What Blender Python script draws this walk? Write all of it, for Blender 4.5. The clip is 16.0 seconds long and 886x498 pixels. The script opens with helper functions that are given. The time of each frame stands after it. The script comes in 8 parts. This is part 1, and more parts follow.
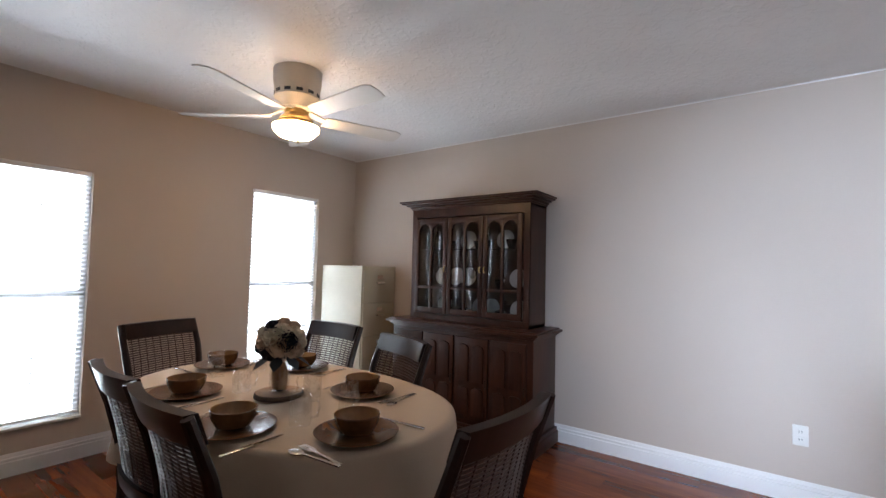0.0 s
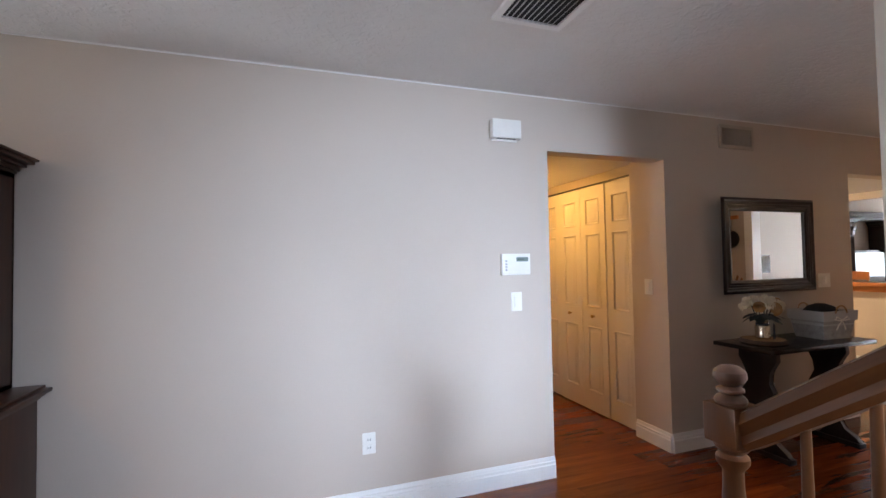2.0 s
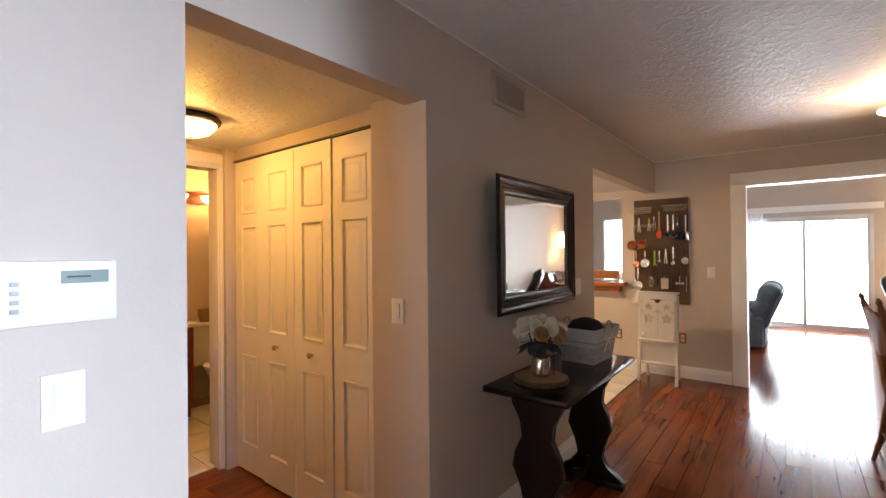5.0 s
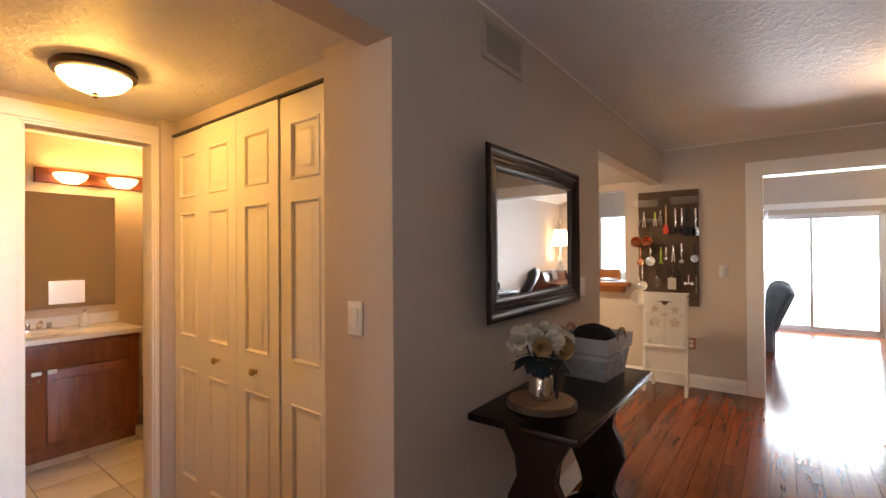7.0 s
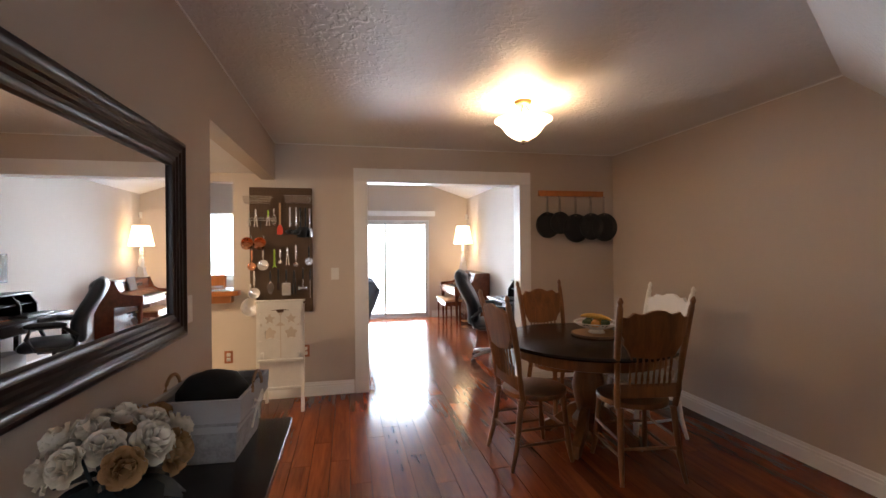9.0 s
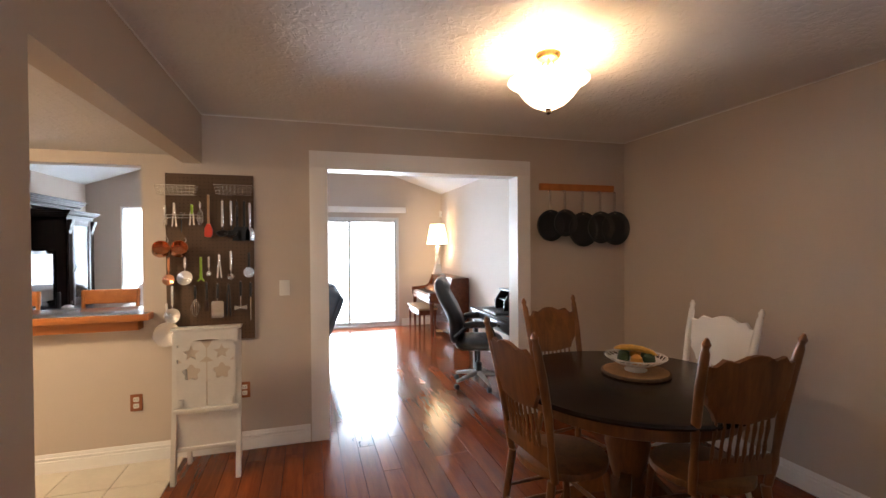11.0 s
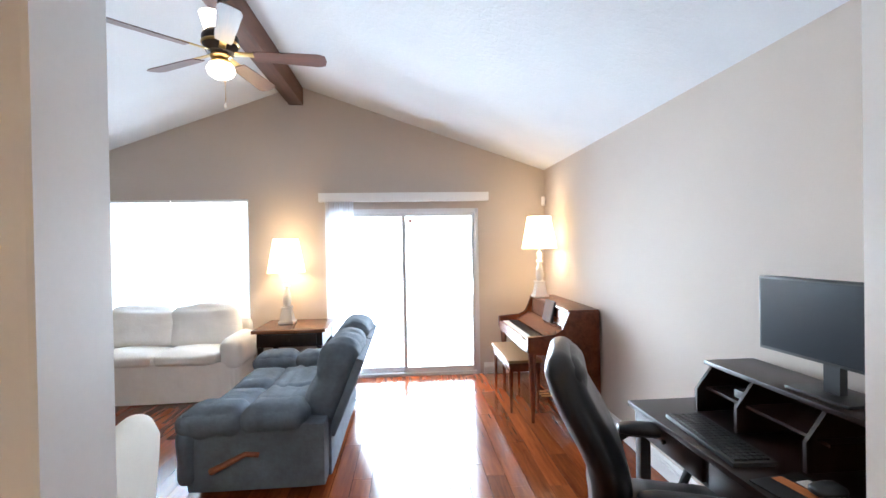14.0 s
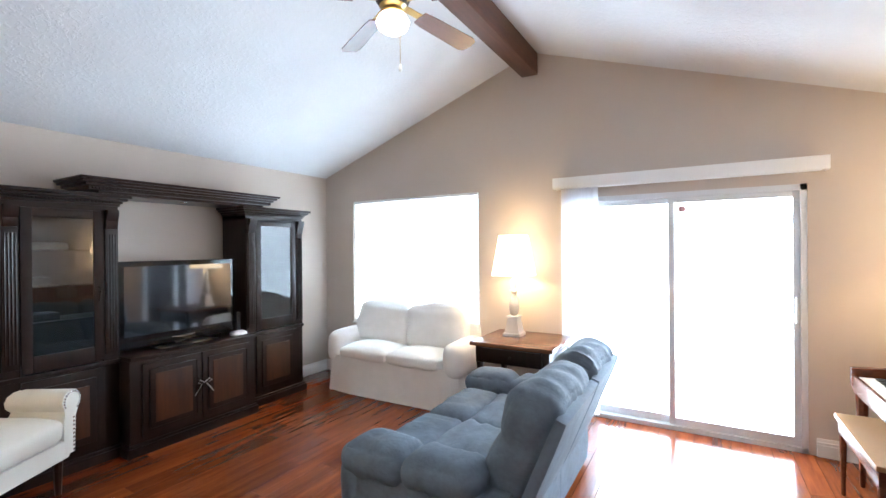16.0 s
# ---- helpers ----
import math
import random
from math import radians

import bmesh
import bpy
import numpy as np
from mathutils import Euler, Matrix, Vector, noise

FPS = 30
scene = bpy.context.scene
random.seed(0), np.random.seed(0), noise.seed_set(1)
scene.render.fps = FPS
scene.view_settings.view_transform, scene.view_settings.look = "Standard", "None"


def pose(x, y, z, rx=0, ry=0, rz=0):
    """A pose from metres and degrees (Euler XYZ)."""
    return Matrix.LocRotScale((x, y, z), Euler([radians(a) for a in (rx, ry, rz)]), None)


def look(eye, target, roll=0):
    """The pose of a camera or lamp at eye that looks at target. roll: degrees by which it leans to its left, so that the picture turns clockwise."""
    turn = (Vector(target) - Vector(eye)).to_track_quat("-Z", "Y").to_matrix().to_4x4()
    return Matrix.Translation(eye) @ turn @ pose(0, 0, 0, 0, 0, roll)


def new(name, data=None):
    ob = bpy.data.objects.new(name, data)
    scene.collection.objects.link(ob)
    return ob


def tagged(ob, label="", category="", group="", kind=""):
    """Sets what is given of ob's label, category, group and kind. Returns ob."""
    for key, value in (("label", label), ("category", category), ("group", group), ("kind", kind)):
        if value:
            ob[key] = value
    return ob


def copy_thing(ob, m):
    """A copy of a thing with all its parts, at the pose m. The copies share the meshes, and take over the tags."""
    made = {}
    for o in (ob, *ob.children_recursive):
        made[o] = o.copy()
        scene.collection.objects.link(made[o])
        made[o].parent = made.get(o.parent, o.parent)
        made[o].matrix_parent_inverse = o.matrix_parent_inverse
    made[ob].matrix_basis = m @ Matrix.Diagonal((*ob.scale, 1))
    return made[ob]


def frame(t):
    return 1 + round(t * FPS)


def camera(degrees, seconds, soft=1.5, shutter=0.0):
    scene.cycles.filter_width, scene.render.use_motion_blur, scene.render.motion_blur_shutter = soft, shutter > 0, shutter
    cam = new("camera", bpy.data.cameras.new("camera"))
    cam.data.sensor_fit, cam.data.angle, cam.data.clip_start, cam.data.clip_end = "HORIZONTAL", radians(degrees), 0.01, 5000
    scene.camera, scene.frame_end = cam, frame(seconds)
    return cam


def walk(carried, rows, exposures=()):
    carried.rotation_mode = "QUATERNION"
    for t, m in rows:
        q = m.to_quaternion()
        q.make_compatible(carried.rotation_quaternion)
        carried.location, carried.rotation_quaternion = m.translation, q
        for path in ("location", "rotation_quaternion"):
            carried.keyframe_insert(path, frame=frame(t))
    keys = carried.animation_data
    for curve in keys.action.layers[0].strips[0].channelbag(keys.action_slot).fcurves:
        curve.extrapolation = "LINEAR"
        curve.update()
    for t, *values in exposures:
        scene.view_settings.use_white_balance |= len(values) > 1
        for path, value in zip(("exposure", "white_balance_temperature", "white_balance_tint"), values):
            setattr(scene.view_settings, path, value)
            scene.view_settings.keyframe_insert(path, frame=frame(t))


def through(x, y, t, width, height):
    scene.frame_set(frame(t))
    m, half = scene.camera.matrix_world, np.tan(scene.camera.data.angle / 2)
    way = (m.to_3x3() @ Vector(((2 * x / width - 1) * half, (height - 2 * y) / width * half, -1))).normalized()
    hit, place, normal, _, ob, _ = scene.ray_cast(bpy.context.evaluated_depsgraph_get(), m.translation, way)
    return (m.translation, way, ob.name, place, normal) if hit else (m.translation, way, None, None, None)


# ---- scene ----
cam = camera(89.8, 16.0)
PATH = [
    (0, (0.154, -0.152, 1.291), (-1.025, 1.461, 1.38), 1.4),
    (0.5, (0.076, -0.04, 1.335), (-0.77, 1.771, 1.405), 0.8),
    (1, (0.05, 0.12, 1.335), (-0.357, 2.077, 1.408), 0.2),
    (1.5, (0.001, 0.358, 1.399), (0.092, 2.356, 1.436), -0.4),
    (2, (-0.105, 0.685, 1.377), (0.546, 2.575, 1.436), -1.0),
    (2.2, (-0.112, 0.793, 1.435), (0.734, 2.605, 1.456), -0.6),
    (2.5, (-0.076, 0.972, 1.43), (1.033, 2.636, 1.462), -1.4),
    (2.6, (-0.048, 1.039, 1.441), (1.142, 2.647, 1.464), -1.0),
    (3, (0.1, 1.263, 1.459), (1.525, 2.665, 1.478), -1.5),
    (3.2, (0.183, 1.348, 1.438), (1.694, 2.657, 1.476), -1.7),
    (5.5, (1.142, 2.033, 1.426), (2.717, 3.265, 1.439), -0.6),
    (6, (1.24, 2.079, 1.402), (2.811, 3.316, 1.419), -0.6),
    (6.5, (1.307, 2.117, 1.387), (2.877, 3.355, 1.402), -0.4),
    (7, (1.404, 2.183, 1.392), (2.998, 3.392, 1.404), -0.4),
    (7.5, (1.561, 2.253, 1.419), (3.319, 3.208, 1.416), 0.0),
    (8, (1.768, 2.345, 1.431), (3.71, 2.825, 1.423), 0.2),
    (8.5, (1.935, 2.432, 1.435), (3.934, 2.393, 1.429), 0.4),
    (9, (2.059, 2.499, 1.425), (4.015, 2.082, 1.419), -0.5),
    (11.5, (3.4, 2.389, 1.51), (5.315, 1.814, 1.487), -0.4),
    (12, (3.876, 2.261, 1.508), (5.816, 1.776, 1.488), -0.3),
    (12.5, (4.388, 2.153, 1.515), (6.34, 1.722, 1.498), -0.2),
    (13, (4.888, 2.018, 1.53), (6.852, 1.642, 1.512), -0.1),
    (13.5, (5.339, 1.87, 1.522), (7.316, 1.564, 1.501), 0.3),
    (14, (5.774, 1.732, 1.548), (7.768, 1.57, 1.532), -1.0),
    (14.5, (6.132, 1.608, 1.546), (8.127, 1.752, 1.534), -0.9),
    (15, (6.421, 1.561, 1.527), (8.361, 2.046, 1.523), -0.8),
    (15.5, (6.662, 1.545, 1.523), (8.504, 2.324, 1.527), -0.6),
    (16, (6.894, 1.53, 1.54), (8.618, 2.542, 1.535), -0.5),
]
EXPOSURES = [(0.0, 0.12, 6600, 15), (1.5, 0.1, 6600, 15), (3.2, 0.12, 6600, 15), (5.5, 0.38, 6750, 16), (7.0, 0.38, 6750, 16), (9.0, 0.2, 6350, 15), (11.5, 0.25, 6250, 14), (12.5, 0.3, 6100, 12), (13.5, 0.25, 6000, 11), (14.5, 0.44, 5850, 9), (16.0, 0.50, 5850, 9)]
walk(cam, [(t, look(eye, target, roll)) for t, eye, target, roll in PATH], EXPOSURES)

# ---- world and large lights ----
world = bpy.data.worlds.new("world")
scene.world = world
world.use_nodes = True
wn = world.node_tree
sky = wn.nodes.new("ShaderNodeTexSky")
sky.sky_type, sky.sun_disc = "NISHITA", False
sky.sun_elevation, sky.sun_rotation = radians(54), radians(200)
wn.links.new(sky.outputs[0], wn.nodes["Background"].inputs[0])
wn.nodes["Background"].inputs[1].default_value = 0.12


def area(name, m, sx, sy, power, color):
    d = bpy.data.lights.new(name, "AREA")
    d.shape, d.size, d.size_y, d.energy, d.color = "RECTANGLE", sx, sy, power, color
    ob = new(name, d)
    ob.matrix_world = m
    return ob


DAY = (0.74, 0.87, 1.0)
area("daylight_slider", look((11.40, 1.77, 1.15), (5, 1.77, 1.0)), 2.3, 2.2, 285, DAY)
area("daylight_living_window", look((11.40, 4.4, 1.4), (5, 4.4, 1.2)), 2.0, 1.7, 165, DAY)
area("daylight_west_window", look((-3.80, 0.49, 1.1), (0, 0.49, 1.0)), 0.9, 1.8, 58, (0.68, 0.84, 1.0))
area("daylight_west_window", look((-3.80, 2.35, 1.1), (0, 2.35, 1.0)), 0.9, 1.8, 58, (0.68, 0.84, 1.0))
# added lamp, source unseen: throws the soft daylight patch on the north wall
wall_fill = area("daylight_added_stair", look((1.32, -2.30, 2.06), (0.80, 3.19, 0.76)), 0.92, 0.56, 33, (0.62, 0.78, 1.0))
wall_fill.data.spread = radians(48)
sun = new("sun", bpy.data.lights.new("sun", "SUN"))
sun.data.energy, sun.data.angle, sun.data.color = 2.0, radians(0.5), (1.0, 0.95, 0.88)
sun.matrix_world = pose(0, 0, 8, 42, 0, -20)


# ---- materials ----
def nodes_of(name):
    m = bpy.data.materials.new(name)
    m.use_nodes = True
    return m, m.node_tree, m.node_tree.nodes["Principled BSDF"]


def mat(name, color, rough=0.5, metal=0.0, var=0.15, scale=6.0, grain=60.0, bump=0.1, stretch=(1, 1, 1), spec=0.5, rand=0.0, coat=0.0):
    """A surface with colour variation at two scales and a fine relief."""
    m, nt, p = nodes_of(name)
    n, l = nt.nodes, nt.links
    co, mp = n.new("ShaderNodeTexCoord"), n.new("ShaderNodeMapping")
    mp.inputs["Scale"].default_value = stretch
    l.new(co.outputs["Object"], mp.inputs[0])
    big, fine = n.new("ShaderNodeTexNoise"), n.new("ShaderNodeTexNoise")
    big.inputs["Scale"].default_value, fine.inputs["Scale"].default_value = scale, grain
    big.inputs["Detail"].default_value, fine.inputs["Detail"].default_value = 4, 5
    l.new(mp.outputs[0], big.inputs[0])
    l.new(mp.outputs[0], fine.inputs[0])
    add = n.new("ShaderNodeMath")
    add.operation = "ADD"
    half = n.new("ShaderNodeMath")
    half.operation, half.inputs[1].default_value = "MULTIPLY", 0.5
    l.new(fine.outputs[0], half.inputs[0])
    l.new(big.outputs[0], add.inputs[0])
    l.new(half.outputs[0], add.inputs[1])
    ramp = n.new("ShaderNodeMapRange")
    ramp.inputs[1].default_value, ramp.inputs[2].default_value = 0.45, 1.05
    ramp.inputs[3].default_value, ramp.inputs[4].default_value = 1 - var, 1 + var
    l.new(add.outputs[0], ramp.inputs[0])
    mul = n.new("ShaderNodeVectorMath")
    mul.operation = "SCALE"
    mul.inputs[0].default_value = color[:3]
    last = ramp.outputs[0]
    if rand:
        info = n.new("ShaderNodeObjectInfo")
        rr = n.new("ShaderNodeMapRange")
        rr.inputs[3].default_value, rr.inputs[4].default_value = 1 - rand, 1 + rand
        l.new(info.outputs["Random"], rr.inputs[0])
        mm = n.new("ShaderNodeMath")
        mm.operation = "MULTIPLY"
        l.new(last, mm.inputs[0])
        l.new(rr.outputs[0], mm.inputs[1])
        last = mm.outputs[0]
    l.new(last, mul.inputs["Scale"])
    l.new(mul.outputs[0], p.inputs["Base Color"])
    p.inputs["Roughness"].default_value, p.inputs["Metallic"].default_value = rough, metal
    p.inputs["Specular IOR Level"].default_value = spec
    p.inputs["Coat Weight"].default_value = coat
    rv = n.new("ShaderNodeMapRange")
    rv.inputs[3].default_value, rv.inputs[4].default_value = max(0.02, rough - 0.08), min(1, rough + 0.1)
    l.new(big.outputs[0], rv.inputs[0])
    l.new(rv.outputs[0], p.inputs["Roughness"])
    if bump:
        b = n.new("ShaderNodeBump")
        b.inputs["Strength"].default_value, b.inputs["Distance"].default_value = bump, 0.004
        l.new(fine.outputs[0], b.inputs["Height"])
        l.new(b.outputs[0], p.inputs["Normal"])
    return m


def stipple(name, color, scale=38.0, depth=0.9):
    """Knock-down plaster of a ceiling."""
    m = mat(name, color, 0.9, var=0.05, scale=2.0, grain=90, bump=0)
    nt = m.node_tree
    n, l, p = nt.nodes, nt.links, nt.nodes["Principled BSDF"]
    co = n.new("ShaderNodeTexCoord")
    v = n.new("ShaderNodeTexNoise")
    v.inputs["Scale"].default_value, v.inputs["Detail"].default_value = scale, 3
    v.inputs["Distortion"].default_value = 0.6
    l.new(co.outputs["Object"], v.inputs[0])
    r = n.new("ShaderNodeMapRange")
    r.interpolation_type = "SMOOTHSTEP"
    r.inputs[1].default_value, r.inputs[2].default_value = 0.46, 0.62
    l.new(v.outputs[0], r.inputs[0])
    b = n.new("ShaderNodeBump")
    b.inputs["Strength"].default_value, b.inputs["Distance"].default_value = depth, 0.006
    l.new(r.outputs[0], b.inputs["Height"])
    l.new(b.outputs[0], p.inputs["Normal"])
    return m


def wood(name, dark, light, rough=0.35, along="x", scale=1.0, rand=0.15, coat=0.0, bump=0.08):
    """Streaked timber with the grain along one axis."""
    m, nt, p = nodes_of(name)
    n, l = nt.nodes, nt.links
    co, mp = n.new("ShaderNodeTexCoord"), n.new("ShaderNodeMapping")
    st = {"x": (1.2, 14, 14), "y": (14, 1.2, 14), "z": (14, 14, 1.2)}[along]
    mp.inputs["Scale"].default_value = [v * scale for v in st]
    l.new(co.outputs["Object"], mp.inputs[0])
    info = n.new("ShaderNodeObjectInfo")
    off = n.new("ShaderNodeMath")
    off.operation, off.inputs[1].default_value = "MULTIPLY", 37.0
    l.new(info.outputs["Random"], off.inputs[0])
    isl = n.new("ShaderNodeNewGeometry")
    o2 = n.new("ShaderNodeMath")
    o2.operation, o2.inputs[1].default_value = "MULTIPLY_ADD", 53.0
    l.new(isl.outputs["Random Per Island"], o2.inputs[0])
    l.new(off.outputs[0], o2.inputs[2])
    a, f = n.new("ShaderNodeTexNoise"), n.new("ShaderNodeTexNoise")
    for t, sc in ((a, 1.0), (f, 5.0)):
        t.noise_dimensions = "4D"
        t.inputs["Scale"].default_value, t.inputs["Detail"].default_value = sc, 5
        t.inputs["Distortion"].default_value = 0.7
        l.new(mp.outputs[0], t.inputs["Vector"])
        l.new(o2.outputs[0], t.inputs["W"])
    mix = n.new("ShaderNodeMix")
    mix.inputs[0].default_value = 0.35
    l.new(a.outputs[0], mix.inputs[2])
    l.new(f.outputs[0], mix.inputs[3])
    ramp = n.new("ShaderNodeValToRGB")
    ramp.color_ramp.elements[0].position, ramp.color_ramp.elements[1].position = 0.30, 0.72
    ramp.color_ramp.elements[0].color, ramp.color_ramp.elements[1].color = (*dark, 1), (*light, 1)
    l.new(mix.outputs[0], ramp.inputs[0])
    hsv = n.new("ShaderNodeHueSaturation")
    l.new(ramp.outputs[0], hsv.inputs["Color"])
    rr = n.new("ShaderNodeMapRange")
    rr.inputs[3].default_value, rr.inputs[4].default_value = 1 - rand, 1 + rand
    fr = n.new("ShaderNodeMath")
    fr.operation = "FRACT"
    l.new(o2.outputs[0], fr.inputs[0])
    l.new(fr.outputs[0], rr.inputs[0])
    l.new(rr.outputs[0], hsv.inputs["Value"])
    l.new(hsv.outputs[0], p.inputs["Base Color"])
    p.inputs["Roughness"].default_value, p.inputs["Coat Weight"].default_value = rough, coat
    p.inputs["Coat Roughness"].default_value = 0.12
    b = n.new("ShaderNodeBump")
    b.inputs["Strength"].default_value, b.inputs["Distance"].default_value = bump, 0.002
    l.new(f.outputs[0], b.inputs["Height"])
    l.new(b.outputs[0], p.inputs["Normal"])
    return m


def glass(name, color=(1, 1, 1), rough=0.0, ior=1.45):
    m, nt, p = nodes_of(name)
    p.inputs["Base Color"].default_value = (*color, 1)
    p.inputs["Roughness"].default_value, p.inputs["IOR"].default_value = rough, ior
    p.inputs["Transmission Weight"].default_value = 1
    return m


def pane_glass(name, gloss=0.1, tint=(0.93, 0.95, 0.95)):
    """Thin flat glass: clear with a faint mirror image."""
    m = bpy.data.materials.new(name)
    m.use_nodes = True
    n, l = m.node_tree.nodes, m.node_tree.links
    n.remove(n["Principled BSDF"])
    t, g, mx, fr = n.new("ShaderNodeBsdfTransparent"), n.new("ShaderNodeBsdfGlossy"), n.new("ShaderNodeMixShader"), n.new("ShaderNodeFresnel")
    t.inputs[0].default_value = (*tint, 1)
    g.inputs[1].default_value = 0.02
    fr.inputs[0].default_value = 1.3 + gloss * 3
    l.new(fr.outputs[0], mx.inputs[0])
    l.new(t.outputs[0], mx.inputs[1])
    l.new(g.outputs[0], mx.inputs[2])
    l.new(mx.outputs[0], n["Material Output"].inputs[0])
    return m


def thin_glass(name, gloss):
    """Clear blown glass with a steady sheen."""
    m = bpy.data.materials.new(name)
    m.use_nodes = True
    n, l = m.node_tree.nodes, m.node_tree.links
    n.remove(n["Principled BSDF"])
    t, g, mx = n.new("ShaderNodeBsdfTransparent"), n.new("ShaderNodeBsdfGlossy"), n.new("ShaderNodeMixShader")
    t.inputs[0].default_value = (0.97, 0.975, 0.975, 1)
    g.inputs[1].default_value = 0.04
    mx.inputs[0].default_value = gloss
    l.new(t.outputs[0], mx.inputs[1])
    l.new(g.outputs[0], mx.inputs[2])
    l.new(mx.outputs[0], n["Material Output"].inputs[0])
    return m


def glow(name, color, strength, base=(0.9, 0.88, 0.82)):
    """A lit diffuser or shade."""
    m, nt, p = nodes_of(name)
    p.inputs["Base Color"].default_value = (*base, 1)
    p.inputs["Roughness"].default_value = 0.35
    p.inputs["Emission Color"].default_value = (*color, 1)
    p.inputs["Emission Strength"].default_value = strength
    return m


def sheer(name, color, through=0.5):
    """Thin cloth, paper or vinyl that lets light through."""
    m, nt, p = nodes_of(name)
    n, l = nt.nodes, nt.links
    p.inputs["Base Color"].default_value = (*color, 1)
    p.inputs["Roughness"].default_value = 0.6
    t, mx = n.new("ShaderNodeBsdfTranslucent"), n.new("ShaderNodeMixShader")
    t.inputs[0].default_value = (*color, 1)
    mx.inputs[0].default_value = through
    l.new(p.outputs[0], mx.inputs[1])
    l.new(t.outputs[0], mx.inputs[2])
    l.new(mx.outputs[0], n["Material Output"].inputs[0])
    return m


M_WALL = mat("wall_paint_taupe", (0.56, 0.484, 0.417), 0.75, var=0.03, scale=1.5, grain=120, bump=0.12)
M_WHITE = mat("white_trim_paint", (0.85, 0.845, 0.83), 0.4, var=0.03, scale=3, grain=80, bump=0.03)
M_DOOR = mat("cream_door_paint", (0.78, 0.74, 0.66), 0.42, var=0.04, scale=3, grain=90, bump=0.05)
M_CEIL = stipple("ceiling_plaster", (0.72, 0.70, 0.68), 30, 0.3)
M_CEIL_NOOK = stipple("knock_down_plaster", (0.76, 0.745, 0.73), 26, 0.36)
M_CEIL_NOOK.node_tree.nodes["Principled BSDF"].inputs["Roughness"].links[0].from_node.inputs[3].default_value = 0.45
M_CEIL_NOOK.node_tree.nodes["Principled BSDF"].inputs["Roughness"].links[0].from_node.inputs[4].default_value = 0.6
M_CEIL_SMOOTH = stipple("vault_plaster", (0.70, 0.705, 0.715), 30, 0.18)
M_FLOOR = wood("cherry_laminate", (0.080, 0.0150, 0.0048), (0.275, 0.066, 0.0165), 0.17, "x", 0.9, 0.30, coat=0.0, bump=0.006)
M_FLOOR.node_tree.nodes["Principled BSDF"].inputs["Specular IOR Level"].default_value = 0.42
M_UNDER = mat("floor_joint_dark", (0.03, 0.012, 0.008), 0.6)
M_TILE = mat("cream_floor_tile", (0.66, 0.60, 0.50), 0.3, var=0.08, scale=4, grain=40, bump=0.03, rand=0.04)
M_GROUT = mat("tile_grout", (0.36, 0.31, 0.25), 0.9)
M_EXT = mat("exterior_stucco", (0.6, 0.58, 0.55), 0.9)
# outside ground: glare is put into the pale colour, true surface unknown
M_GLARE_GROUND = mat("glare_pale_ground", (0.72, 0.71, 0.69), 0.9, var=0.08, scale=0.7, grain=30)


# ---- shapes ----
def box(x0, x1, y0, y1, z0, z1, bev=0.0, bm=None):
    bm = bm or bmesh.new()
    got = bmesh.ops.create_cube(bm, size=1)["verts"]
    for v in got:
        v.co = Vector(((x0 + x1) / 2 + v.co.x * (x1 - x0), (y0 + y1) / 2 + v.co.y * (y1 - y0), (z0 + z1) / 2 + v.co.z * (z1 - z0)))
    if bev:
        es = list({e for v in got for e in v.link_edges})
        bmesh.ops.bevel(bm, geom=es, offset=bev, segments=2, profile=0.6, affect="EDGES")
    return bm


def lathe(profile, seg=24, at=(0, 0, 0), bm=None, closed=True):
    """Turned form: (radius, height) pairs from the bottom up."""
    bm = bm or bmesh.new()
    rings = []
    for r, z in profile:
        rings.append([bm.verts.new((at[0] + r * math.cos(2 * math.pi * i / seg), at[1] + r * math.sin(2 * math.pi * i / seg), at[2] + z)) for i in range(seg)])
    for a, b in zip(rings, rings[1:]):
        for i in range(seg):
            bm.faces.new((a[i], a[(i + 1) % seg], b[(i + 1) % seg], b[i]))
    if closed:
        bm.faces.new(rings[0][::-1])
        bm.faces.new(rings[-1])
    return bm


def tube(pts, r, seg=10, bm=None, radii=None):
    """Round bar along a run of points."""
    bm = bm or bmesh.new()
    pts = [Vector(p) for p in pts]
    rings = []
    for i, p in enumerate(pts):
        d = (pts[min(i + 1, len(pts) - 1)] - pts[max(i - 1, 0)]).normalized()
        up = Vector((0, 0, 1)) if abs(d.z) < 0.9 else Vector((1, 0, 0))
        a = d.cross(up).normalized()
        b = a.cross(d).normalized()
        rr = radii[i] if radii else r
        rings.append([bm.verts.new(p + (a * math.cos(2 * math.pi * k / seg) + b * math.sin(2 * math.pi * k / seg)) * rr) for k in range(seg)])
    for a, b in zip(rings, rings[1:]):
        for k in range(seg):
            bm.faces.new((a[k], a[(k + 1) % seg], b[(k + 1) % seg], b[k]))
    bm.faces.new(rings[0][::-1])
    bm.faces.new(rings[-1])
    return bm


def prism(pts, axis, a, b, bm=None, bev=0.0):
    """A flat outline pushed along an axis from a to b. The outline is in the two other axes, in x, y, z order."""
    bm = bm or bmesh.new()

    def co(p, d):
        return {"x": (d, p[0], p[1]), "y": (p[0], d, p[1]), "z": (p[0], p[1], d)}[axis]
    lo, hi = [bm.verts.new(co(p, a)) for p in pts], [bm.verts.new(co(p, b)) for p in pts]
    fs = [bm.faces.new(lo), bm.faces.new(hi[::-1])]
    for i in range(len(pts)):
        j = (i + 1) % len(pts)
        fs.append(bm.faces.new((lo[j], lo[i], hi[i], hi[j])))
    if bev:
        bmesh.ops.bevel(bm, geom=list({e for f in fs[:2] for e in f.edges}), offset=bev, segments=2, profile=0.6, affect="EDGES")
    return bm


